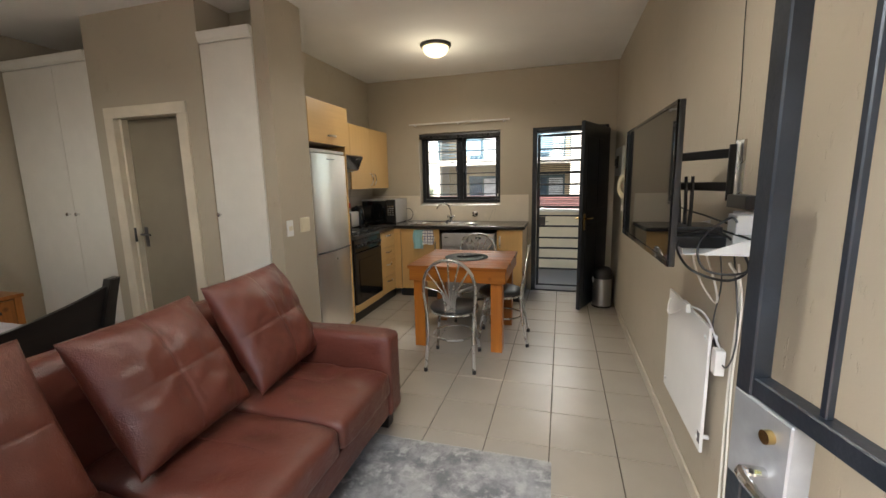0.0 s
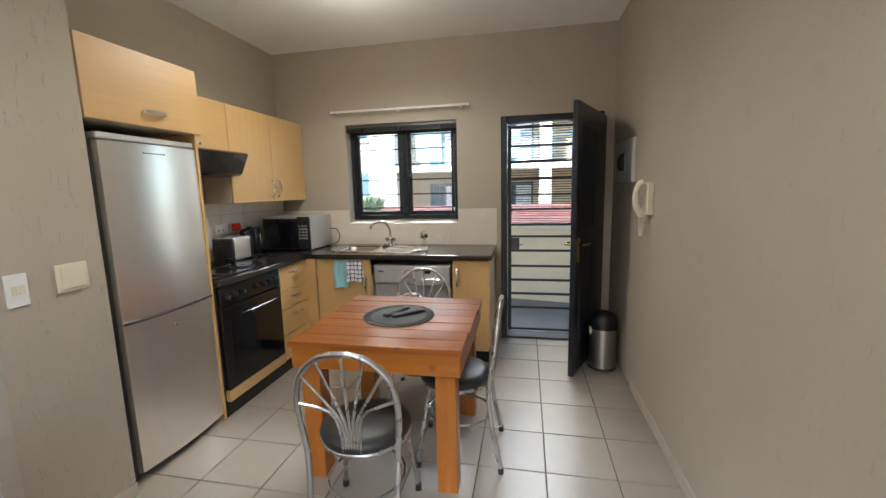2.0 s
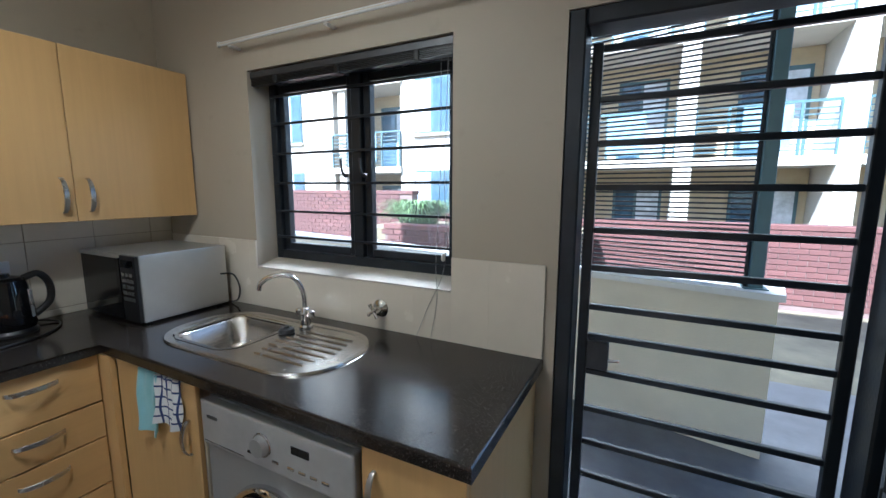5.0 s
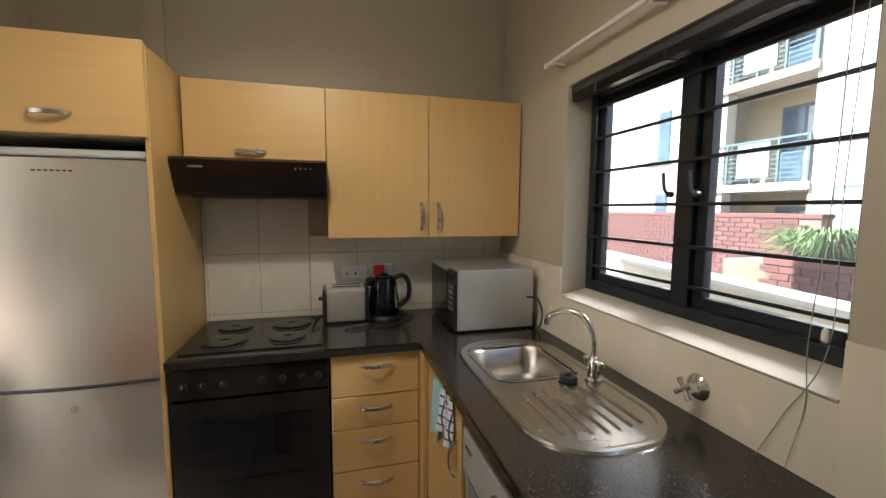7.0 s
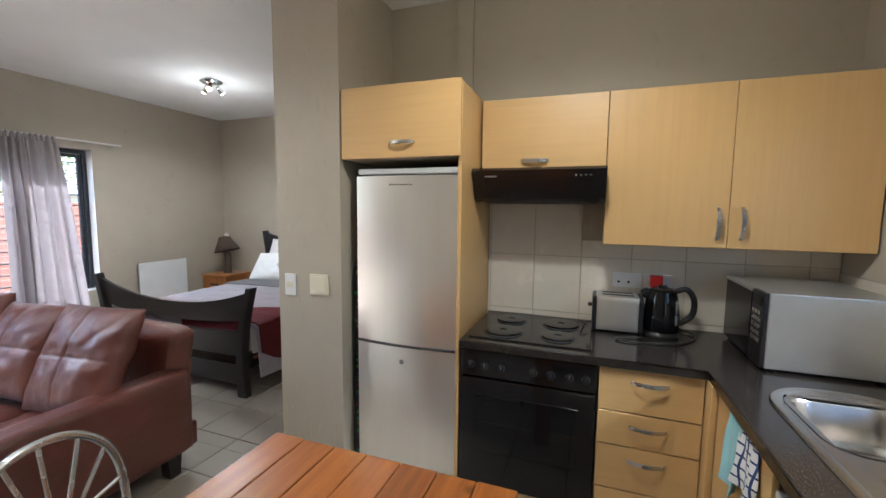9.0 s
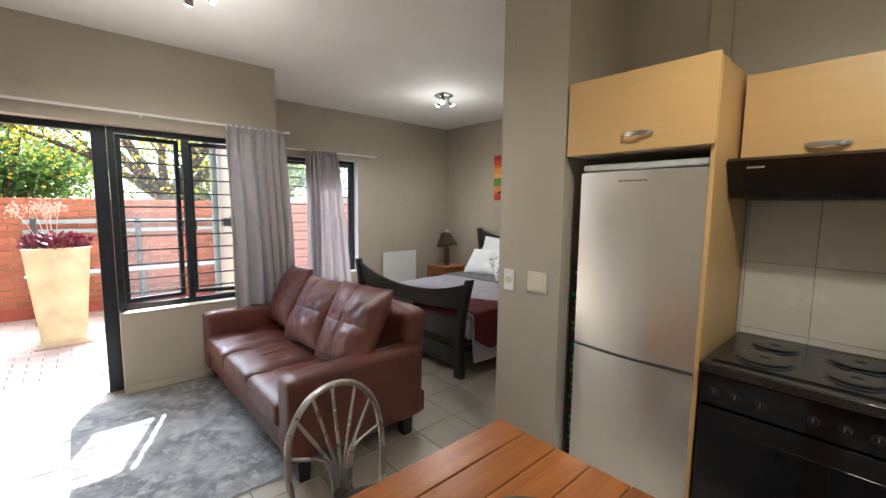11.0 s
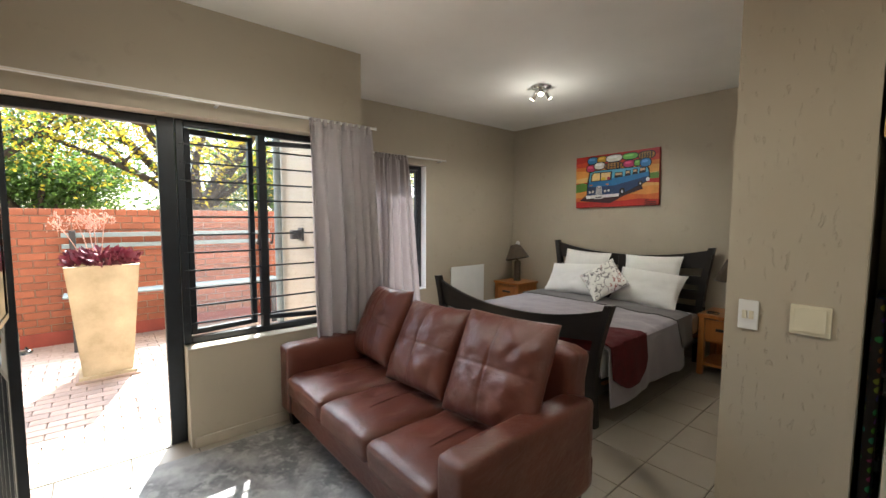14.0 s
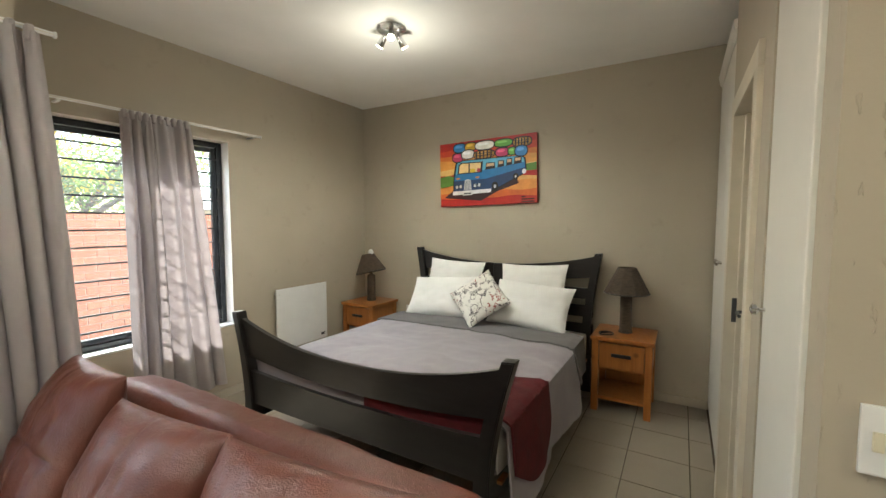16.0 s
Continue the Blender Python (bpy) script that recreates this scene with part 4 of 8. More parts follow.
SILV = surface("silver_appliance_paint", (0.40, 0.405, 0.41), 0.38, 0.5, var=0.04, relief=0.02)
wm = thing("washing_machine", "silver front-loading washing machine under the worktop", "washing machine", (-0.72, -0.32, 0))
part("body", boxed((-1.045, FYK + 0.03, 0.02), (-0.390, -0.06, 0.835), 0.008), SILV, wm)
part("fascia", boxed((-1.046, FYK - 0.005, 0.675), (-0.389, FYK + 0.03, 0.833), 0.01, 3), surface("pale_silver_fascia", (0.52, 0.52, 0.52), 0.35, 0.3), wm)
part("front", boxed((-1.044, FYK + 0.01, 0.05), (-0.391, FYK + 0.03, 0.668), 0.008, 2), SILV, wm)
dial = part("dial", cyl(bmesh.new(), (-0.745, FYK - 0.005, 0.757), (-0.745, FYK - 0.03, 0.757), 0.034, 0.029, 24), SILV, wm, "", 40)
part("dial_ring", tube(bmesh.new(), [(-0.745 + 0.036 * math.cos(a * 0.2618), FYK - 0.008, 0.757 + 0.036 * math.sin(a * 0.2618)) for a in range(24)], 0.004, 6, True), CHROME, wm)
part("display", boxed((-0.62, FYK - 0.008, 0.768), (-0.55, FYK - 0.004, 0.792)), GLOSSB, wm)
for x in (-0.80, -0.69, -0.625, -0.58, -0.535, -0.49):
    part("button", boxed((x - 0.014, FYK - 0.010, 0.712), (x + 0.014, FYK - 0.004, 0.722), 0.002, 1), CHROME, wm)
part("drawer_line", boxed((-1.035, FYK - 0.0065, 0.688), (-0.835, FYK - 0.0045, 0.69)), DARKG, wm)
part("nameplate", boxed((-1.01, FYK - 0.008, 0.776), (-0.96, FYK - 0.0045, 0.786)), DARKG, wm)
circ = [(math.cos(a * math.pi / 20), math.sin(a * math.pi / 20)) for a in range(40)]
port = part("door_ring", tube(bmesh.new(), [(-0.72 + 0.185 * c, FYK - 0.004, 0.40 + 0.185 * s) for c, s in circ], 0.030, 10, True), CHROME, wm, "chrome porthole ring", 40)
part("door_glass", moved(lathe(bmesh.new(), ((0.16, 0), (0.13, 0.02), (0.08, 0.035), (0.01, 0.04)), (0, 0, 0), 28), Matrix.Translation((-0.72, FYK + 0.004, 0.40)) @ Matrix.Rotation(radians(90), 4, "X")), GLOSSB, port, "dark porthole glass", 40)

# towels
def towel(name, label, material, x0, x1, z0, skew):
    def f(u, v):
        x = x0 + (x1 - x0) * u + 0.008 * math.sin(9 * v + skew)
        s = v * 1.25
        z = CB - 0.012 - (s - 0.25) * (CB - 0.012 - z0) if s > 0.25 else CB - 0.012
        y = FYK - 0.005 - 0.012 * max(0, s - 0.2) * (1 + math.sin(u * 8 + skew)) - 0.004 * math.sin(u * 15 + skew) if s > 0.25 else FYK + 0.022 - 0.027 * s / 0.25
        return Vector((x, y - 0.004, z))
    return tagged(part(name, sheet(f, 16, 24, 0.004), material, None, "", 60), label, "towel")


towel("tea_towel", "pale teal cloth hung over the sink cabinet door", TEAL, -1.415, -1.285, 0.635, 0.0)
towel("tea_towel", "white and navy checked cloth hung over the sink cabinet door", CHECK, -1.283, -1.145, 0.690, 1.7)

# sink
SX0, SX1, SY0, SY1 = -1.568, -0.652, -0.550, -0.100
sink = thing("sink", "steel drop-in sink with a grooved drainer", "sink", (-1.2, -0.3, CT))


def oblong(x0, x1, y0, y1, r, n=8):
    pts = []
    for cx, cy, a0 in ((x1 - r, y1 - r, 0), (x0 + r, y1 - r, 90), (x0 + r, y0 + r, 180), (x1 - r, y0 + r, 270)):
        for i in range(n + 1):
            a = radians(a0 + 90 * i / n)
            pts.append((cx + r * math.cos(a), cy + r * math.sin(a)))
    return pts


def stack(rings, cap=True):
    bm = bmesh.new()
    made = [[bm.verts.new((x, y, z)) for x, y in pts] for pts, z in rings]
    for a, b in zip(made, made[1:]):
        bridge(bm, a, b)
    if cap:
        bm.faces.new(made[-1])
    return bm


DX0, DX1, DY0, DY1 = SX0 + 0.032, SX1 - 0.032, SY0 + 0.032, SY1 - 0.032
rim_bm = stack([(oblong(SX0, SX1, SY0, SY1, 0.19), CT + 0.0005), (oblong(SX0 + 0.004, SX1 - 0.004, SY0 + 0.004, SY1 - 0.004, 0.186), CT + 0.009),
                   (oblong(SX0 + 0.018, SX1 - 0.018, SY0 + 0.018, SY1 - 0.018, 0.172), CT + 0.011), (oblong(SX0 + 0.032, SX1 - 0.032, SY0 + 0.032, SY1 - 0.032, 0.158), CT + 0.005)], False)
deck = oblong(DX0, DX1, DY0, DY1, 0.158)
for pts in (deck[9:27] + [(-1.30, DY0), (-1.30, -0.488), (-1.474, -0.488), (-1.474, -0.170), (-1.30, -0.170), (-1.30, DY1)],
            deck[27:] + deck[:9] + [(-1.30, DY1), (-1.30, -0.170), (-1.122, -0.170), (-1.122, -0.488), (-1.30, -0.488), (-1.30, DY0)]):
    rim_bm.faces.new([rim_bm.verts.new((x, y, CT + 0.005)) for x, y in pts])
part("rim", rim_bm, SINKM, sink, "", 50)
part("bowl", stack([(oblong(-1.492, -1.104, -0.506, -0.152, 0.09), CT + 0.0072), (oblong(-1.482, -1.114, -0.496, -0.162, 0.085), CT + 0.0015),
                    (oblong(-1.472, -1.124, -0.486, -0.172, 0.08), CT - 0.008), (oblong(-1.464, -1.132, -0.478, -0.180, 0.075), CT - 0.115), (oblong(-1.450, -1.146, -0.464, -0.194, 0.065), CT - 0.138), (oblong(-1.420, -1.176, -0.434, -0.224, 0.05), CT - 0.145)]), SINKM, sink, "", 50)
part("drain", lathe(bmesh.new(), ((0.036, 0), (0.036, 0.003), (0.026, 0.004), (0.02, 0.001)), (-1.298, -0.33, CT - 0.145), 24), CHROME, sink)
for i in range(7):
    part("drainer_rib", tube(bmesh.new(), [(-1.045 + 0.012 * abs(i - 3), -0.455 + i * 0.043, CT + 0.0045), (-0.735 - 0.010 * abs(i - 3), -0.455 + i * 0.043, CT + 0.0045)], 0.006, 8), SINKM, sink, "", 40)
plug = tagged(part("sink_plug", lathe(bmesh.new(), ((0.03, 0), (0.034, 0.006), (0.03, 0.018), (0.012, 0.022), (0.011, 0.03)), (-1.075, -0.245, CT + 0.006), 20), BLACK, None, "", 30), "black rubber plug lying beside the tap", "sink plug")
tap = thing("kitchen_tap", "chrome swan-neck mixer tap", "tap", (-1.19, -0.115, CT + 0.009))
part("base", lathe(bmesh.new(), ((0.03, 0), (0.03, 0.008), (0.022, 0.014), (0.02, 0.055), (0.024, 0.065), (0.018, 0.085), (0.013, 0.09)), (-1.19, -0.115, CT + 0.009), 20), CHROME, tap, "", 30)
part("spout", tube(bmesh.new(), curve([(-1.19, -0.115, CT + 0.09), (-1.195, -0.118, CT + 0.17), (-1.23, -0.14, CT + 0.235), (-1.29, -0.18, CT + 0.245), (-1.34, -0.21, CT + 0.215), (-1.352, -0.217, CT + 0.18)], 8), 0.011, 12), CHROME, tap, "", 50)
for s in (-1, 1):
    part("tap_handle", lathe(bmesh.new(), ((0.008, 0), (0.016, 0.01), (0.018, 0.03), (0.012, 0.036)), (-1.19 + 0.034 * s, -0.115, CT + 0.055), 12), CHROME, tap, "", 30)
tap.location += Vector((0.135, -0.040, -0.003))
vlv = thing("stop_valve", "chrome wall valve with a cross handle", "valve", (-0.755, 0, 1.0))
part("flange", moved(lathe(bmesh.new(), ((0.042, 0), (0.04, 0.012), (0.03, 0.024), (0.016, 0.03), (0.013, 0.06)), (0, 0, 0), 24), Matrix.Translation((-0.755, 0.0, 1.02)) @ Matrix.Rotation(radians(90), 4, "X")), CHROME, vlv, "", 30)
for a in (35, 125):
    dx, dz = 0.034 * math.cos(radians(a)), 0.034 * math.sin(radians(a))
    part("cross_handle", tube(bmesh.new(), [(-0.755 - dx, -0.063, 1.02 - dz), (-0.755, -0.063, 1.02), (-0.755 + dx, -0.063, 1.02 + dz)], lambda t: 0.005 + 0.004 * abs(2 * t - 1), 8), CHROME, vlv, "", 50)

# microwave, kettle, toaster, sockets
MWM = surface("silver_microwave", (0.52, 0.51, 0.49), 0.34, 0.7, var=0.05, relief=0.03)
mw = thing("microwave", "silver microwave oven with a dark glass front", "microwave", (-1.95, -0.25, CT))
part("body", boxed((-2.20, -0.465, CT + 0.012), (-1.715, -0.055, CT + 0.318), 0.006, 2), MWM, mw)
mwd = part("door", boxed((-2.19, -0.483, CT + 0.02), (-1.845, -0.465, CT + 0.31), 0.004, 2), GLOSSB, mw, "dark glass door")
part("door_edge", boxed((-2.198, -0.486, CT + 0.30), (-1.845, -0.4655, CT + 0.316), 0.003, 1), MWM, mwd)
cpn = part("control_panel", boxed((-1.842, -0.482, CT + 0.014), (-1.717, -0.465, CT + 0.316), 0.005, 2), BLACK, mw)
part("display", boxed((-1.83, -0.4845, CT + 0.262), (-1.735, -0.482, CT + 0.295)), GLOSSB, cpn)
for r in range(5):
    for c in range(3):
        part("key", boxed((-1.828 + c * 0.032, -0.4845, CT + 0.11 + r * 0.028), (-1.804 + c * 0.032, -0.482, CT + 0.126 + r * 0.028)), TUBE, cpn)
for x in (-2.17, -1.745):
    for y in (-0.43, -0.09):
        part("foot", cyl(bmesh.new(), (x, y, CT), (x, y, CT + 0.014), 0.012, seg=10), BLACK, mw)
tagged(part("power_cable", tube(bmesh.new(), curve([(-1.718, -0.09, CT + 0.17), (-1.665, -0.055, CT + 0.165), (-1.635, -0.045, CT + 0.10), (-1.66, -0.04, CT + 0.03), (-1.72, -0.035, CT + 0.006)], 8), 0.0045, 8), BLACK, None, "", 50), "black cable looping behind the microwave", "cable")

KETTLE = Matrix.Translation((-0.055, 0.035, 0)) @ Matrix.Translation((-2.06, -0.815, CT)) @ Matrix.Diagonal((1.1, 1.1, 1.12, 1)) @ Matrix.Translation((2.06, 0.815, -CT))
kt = thing("kettle", "black plastic cordless kettle on its base", "kettle", (-2.06, -0.815, CT))
part("power_base", lathe(bmesh.new(), ((0.078, 0), (0.08, 0.01), (0.072, 0.022)), (-2.06, -0.815, CT), 28), BLACK, kt, "", 30)
part("body", lathe(bmesh.new(), ((0.074, 0.022), (0.078, 0.04), (0.076, 0.10), (0.066, 0.18), (0.06, 0.205), (0.05, 0.215), (0.02, 0.222), (0.018, 0.23)), (-2.06, -0.815, CT), 32), GLOSSB, kt, "", 30)
part("spout", moved(soft((-0.03, -0.02, -0.02), (0.03, 0.02, 0.02), 0.012, n=4), Matrix.Translation((-2.06, -0.885, CT + 0.19)) @ Matrix.Rotation(radians(25), 4, "X")), GLOSSB, kt, "", 50)
part("handle", tube(bmesh.new(), curve([(-2.06, -0.76, CT + 0.205), (-2.06, -0.715, CT + 0.215), (-2.06, -0.685, CT + 0.17), (-2.06, -0.69, CT + 0.10), (-2.06, -0.74, CT + 0.055)], 7), 0.013, 10), BLACK, kt, "", 50)
part("water_gauge", boxed((-2.010, -0.768, CT + 0.06), (-2.000, -0.756, CT + 0.17), 0.003, 1), TUBE, kt)
for o_ in kt.children:
    o_.data.transform(Matrix.Translation((2.06, 0.815, -CT)) @ KETTLE @ Matrix.Translation((-2.06, -0.815, CT)))
ts = thing("toaster", "steel two-slice toaster beside the kettle", "toaster", (-2.07, -1.0, CT))
part("body", boxed((-2.155, -1.115, CT + 0.012), (-1.985, -0.900, CT + 0.195), 0.028, 4), STEEL, ts, "", 40)
part("end_cap", boxed((-2.16, -1.130, CT + 0.008), (-1.98, -1.105, CT + 0.19), 0.022, 3), BLACK, ts, "", 40)
part("end_cap", boxed((-2.16, -0.908, CT + 0.008), (-1.98, -0.886, CT + 0.19), 0.022, 3), BLACK, ts, "", 40)
for x in (-2.105, -2.035):
    part("slot", boxed((x - 0.014, -1.08, CT + 0.1955), (x + 0.014, -0.93, CT + 0.1965)), BLACK, ts)
part("lever", boxed((-2.085, -1.152, CT + 0.12), (-2.055, -1.128, CT + 0.137), 0.005, 2), BLACK, ts)
ts.location += Vector((-0.045, 0.015, 0))
tagged(part("power_cable", tube(bmesh.new(), curve([(-2.03, -1.13, CT + 0.03), (-2.04, -1.165, CT + 0.045), (-2.10, -1.16, CT + 0.03), (-2.20, -1.13, CT + 0.006), (-2.235, -1.05, CT + 0.006)], 8), 0.0042, 8), BLACK, None, "", 50), "black toaster cable on the worktop", "cable")
tagged(part("power_cable", tube(bmesh.new(), curve([(-2.00, -0.87, CT + 0.006), (-1.93, -1.0, CT + 0.006), (-1.90, -0.92, CT + 0.006), (-1.96, -0.72, CT + 0.006), (-2.12, -0.62, CT + 0.006), (-2.245, -0.72, CT + 0.02)], 8), 0.0042, 8), BLACK, None, "", 50), "black kettle cable curling on the worktop", "cable")
sk = thing("wall_socket", "white double wall socket above the worktop", "socket", (KW + 0.006, -0.93, 1.18))
part("plate", boxed((KW + 0.006, -1.01, 1.135), (KW + 0.020, -0.865, 1.215), 0.004, 2), WHITE, sk)
for y in (-0.98, -0.93):
    part("socket_hole", cyl(bmesh.new(), (KW + 0.020, y, 1.165), (KW + 0.0212, y, 1.165), 0.007, seg=10), BLACK, sk)
rp = thing("red_plug", "red plug top in a white socket", "plug", (KW + 0.02, -0.79, 1.18))
part("socket_plate", boxed((KW + 0.006, -0.855, 1.135), (KW + 0.020, -0.715, 1.215), 0.004, 2), WHITE, rp)
part("plug", boxed((KW + 0.020, -0.825, 1.150), (KW + 0.065, -0.765, 1.215), 0.008, 2), RED, rp)

# ---- dining table and chairs ----
TX0, TX1, TY0, TY1, TZ = -0.915, -0.050, -2.178, -1.300, 0.745
tb = thing("dining_table", "orange-stained pine plank dining table", "table", (-0.48, -1.74, 0))
for i in range(7):
    y0 = TY0 + (TY1 - TY0) * i / 7
    part("plank", boxed((TX0 + 0.002 * (i % 2), y0 + 0.0022, TZ - 0.03), (TX1 - 0.003 * ((i + 1) % 3), y0 + (TY1 - TY0) / 7 - 0.0022, TZ - 0.0006 * (i % 3)), 0.003, 2), TABLEW, tb)
for y0, y1 in ((TY0 + 0.012, TY0 + 0.040), (TY1 - 0.040, TY1 - 0.012)):
    part("apron", boxed((TX0 + 0.012, y0, TZ - 0.135), (TX1 - 0.012, y1, TZ - 0.031), 0.003, 1), TABLEA, tb)
for x0, x1 in ((TX0 + 0.012, TX0 + 0.040), (TX1 - 0.040, TX1 - 0.012)):
    part("apron", boxed((x0, TY0 + 0.041, TZ - 0.135), (x1, TY1 - 0.041, TZ - 0.031), 0.003, 1), TABLEA, tb)
for x in (TX0 + 0.041, TX1 - 0.139):
    for y in (TY0 + 0.041, TY1 - 0.139):
        part("leg", boxed((x, y, 0), (x + 0.098, y + 0.098, TZ - 0.031), 0.005, 2), TABLEL, tb)
pm = thing("placemat", "round woven grey placemat on the dining table", "placemat", (-0.49, -1.71, TZ))
part("mat", lathe(bmesh.new(), ((0.165, 0.0005), (0.165, 0.003), (0.16, 0.004), (0.01, 0.004)), (-0.49, -1.71, TZ), 48), GREYMAT, pm)
bm = bmesh.new()
for i in range(96):
    a = 2 * math.pi * i / 96
    p0, p1 = Vector((-0.49 + 0.164 * math.cos(a), -1.71 + 0.164 * math.sin(a), TZ + 0.003)), Vector((-0.49 + 0.202 * math.cos(a + 0.16), -1.71 + 0.202 * math.sin(a + 0.16), TZ + 0.003))
    tube(bm, [p0, p1], 0.0026, 5)
tube(bm, [(-0.49 + 0.203 * math.cos(a * 0.1309), -1.71 + 0.203 * math.sin(a * 0.1309), TZ + 0.003) for a in range(48)], 0.003, 6, True)
part("woven_border", bm, GREYMAT, pm)


def remote(m, label):
    r = thing("remote_control", label, "remote control")
    part("case", soft((-0.023, -0.10, 0), (0.023, 0.10, 0.019), 0.008, n=6), BLACK, r, "", 50)
    for i in range(8):
        for j in range(3):
            part("button", boxed((-0.016 + j * 0.012, -0.06 + i * 0.017, 0.019), (-0.008 + j * 0.012, -0.049 + i * 0.017, 0.0215), 0.001, 1), DARKG, r)
    r.matrix_world = m


remote(pose(-0.515, -1.675, TZ + 0.005, 0, 0, -22), "black television remote on the placemat")
remote(pose(-0.44, -1.70, TZ + 0.005, 0, 0, -48), "small black remote on the placemat")


def chair_shape():
    """A tubular chair whose back is at -y."""
    c = thing("dining_chair", "grey tubular steel chair with a fan back and black round seat", "chair", group="chairs round the table")
    hoop = [(-0.19, -0.25, 0.012), (-0.178, -0.205, 0.25), (-0.185, -0.19, 0.46), (-0.198, -0.215, 0.64), (-0.175, -0.235, 0.77), (-0.10, -0.25, 0.855), (0, -0.256, 0.88)]
    full = hoop + [(-x, y, z) for x, y, z in hoop[-2::-1]]
    line = curve(full, 6)
    part("back_frame", tube(bmesh.new(), line, 0.0125, 10), TUBE, c, "", 50)
    up = [p for p in line if p.z > 0.60]
    for k in range(7):
        u = (k + 0.5) / 7
        goal = up[int(u * (len(up) - 1))]
        s = (k - 3) / 3
        part("spindle", tube(bmesh.new(), curve([(0.035 * s, -0.185, 0.445), (0.042 * s, -0.20, 0.56), (0.055 * s + 0.1 * goal.x, -0.212, 0.63), goal], 6), 0.0065, 8), TUBE, c, "", 50)
    part("seat", lathe(bmesh.new(), ((0.17, 0.435), (0.192, 0.442), (0.197, 0.458), (0.188, 0.476), (0.15, 0.488), (0.08, 0.492), (0.01, 0.493)), (0, 0, 0), 36), VINYL, c, "black vinyl seat pad", 50)
    part("seat_ring", tube(bmesh.new(), [(0.185 * math.cos(a * 0.2094), 0.185 * math.sin(a * 0.2094), 0.428) for a in range(30)], 0.010, 8, True), TUBE, c, "", 50)
    for s in (-1, 1):
        part("leg", tube(bmesh.new(), curve([(0.135 * s, 0.12, 0.425), (0.16 * s, 0.15, 0.25), (0.185 * s, 0.185, 0.012)], 6), 0.0115, 10), TUBE, c, "", 50)
    part("stretcher", tube(bmesh.new(), [(0.165 * math.cos(a * 0.2094), -0.02 + 0.175 * math.sin(a * 0.2094), 0.235) for a in range(30)], 0.007, 8, True), TUBE, c, "", 50)
    for x, y in ((-0.19, -0.25), (0.19, -0.25), (-0.185, 0.185), (0.185, 0.185)):
        part("rubber_foot", cyl(bmesh.new(), (x, y, 0), (x, y, 0.03), 0.016, 0.015, 12), BLACK, c)
    return c


ch = chair_shape()
ch.matrix_world = pose(-0.455, -2.335, 0, 0, 0, 5)
copy_thing(ch, pose(-0.155, -1.775, 0, 0, 0, 93))
copy_thing(ch, pose(-0.50, -1.26, 0, 0, 0, 184))

# ---- pillar, wardrobes, small wall things ----
def switch(name, label, y0, y1, z0, z1, rockers, material):
    s = thing(name, label, "light switch", (COLX, (y0 + y1) / 2, z0))
    part("plate", boxed((COLX, y0, z0), (COLX + 0.011, y1, z1), 0.004, 2), material, s)
    for a, b, c, d in rockers:
        part("rocker", boxed((COLX + 0.0108, a, c), (COLX + 0.0165, b, d), 0.003, 2), IVORY, s)


switch("light_switch", "white two-rocker light switch on the pillar", -2.772, -2.702, 1.060, 1.184, ((-2.757, -2.741, 1.105, 1.14), (-2.733, -2.717, 1.105, 1.14)), WHITE)
switch("light_switch", "large ivory light switch on the pillar", -2.601, -2.480, 1.075, 1.192, ((-2.588, -2.493, 1.088, 1.179),), IVORY)


def knob(parent, x, y, z):
    part("knob", moved(lathe(bmesh.new(), ((0.007, 0), (0.006, 0.014), (0.017, 0.022), (0.016, 0.032), (0.006, 0.037)), (0, 0, 0), 16), Matrix.Translation((x, y, z)) @ Matrix.Rotation(radians(90), 4, "X")), CHROME, parent, "small metal knob", 40)


def wardrobe(x0, x1, back, doors, knobs, label):
    w = thing("wardrobe", label, "wardrobe", ((x0 + x1) / 2, -2.7, 0))
    part("body", boxed((x0, -2.812, 0.0), (x1, back, 2.50)), MELAMINE, w)
    for (a, b), k in zip(doors, knobs):
        d = part("door", boxed((a, -2.832, 0.06), (b, -2.814, 2.49), 0.002, 1), MELAMINE, w)
        knob(d, k, -2.832, 1.238)
    part("plinth", boxed((x0, -2.824, 0), (x1, -2.813, 0.055)), MELAMINE, w)
    bm = prism(bmesh.new(), ((-2.812, 2.50), (-2.834, 2.50), (-2.846, 2.52), (-2.855, 2.575), (-2.812, 2.575)), "x", x0, x1)
    part("cornice", bm, MELAMINE, w)


wardrobe(-2.242, -1.780, COLN - 0.11, ((-2.240, -1.782),), (-2.205,), "tall white built-in wardrobe with one door")
wardrobe(-4.445, -3.405, BN + 0.59, ((-4.443, -3.822), (-3.818, -3.407)), (-3.876, -3.766), "tall white built-in wardrobe with two doors")

# ironing board in the gap beside the fridge
ib = thing("ironing_board", "folded ironing board with a spotted cover beside the fridge", "ironing board", (-1.72, -2.36, 0))
part("cover", moved(soft((-0.16, -0.018, 0.02), (0.16, 0.018, 1.24), 0.016, n=8), Matrix.Translation((-1.90, -2.365, 0))), SPOTS, ib, "", 50)
part("leg", tube(bmesh.new(), [(-2.0, -2.340, 0.0), (-1.82, -2.340, 0.95)], 0.009, 8), TUBE, ib)

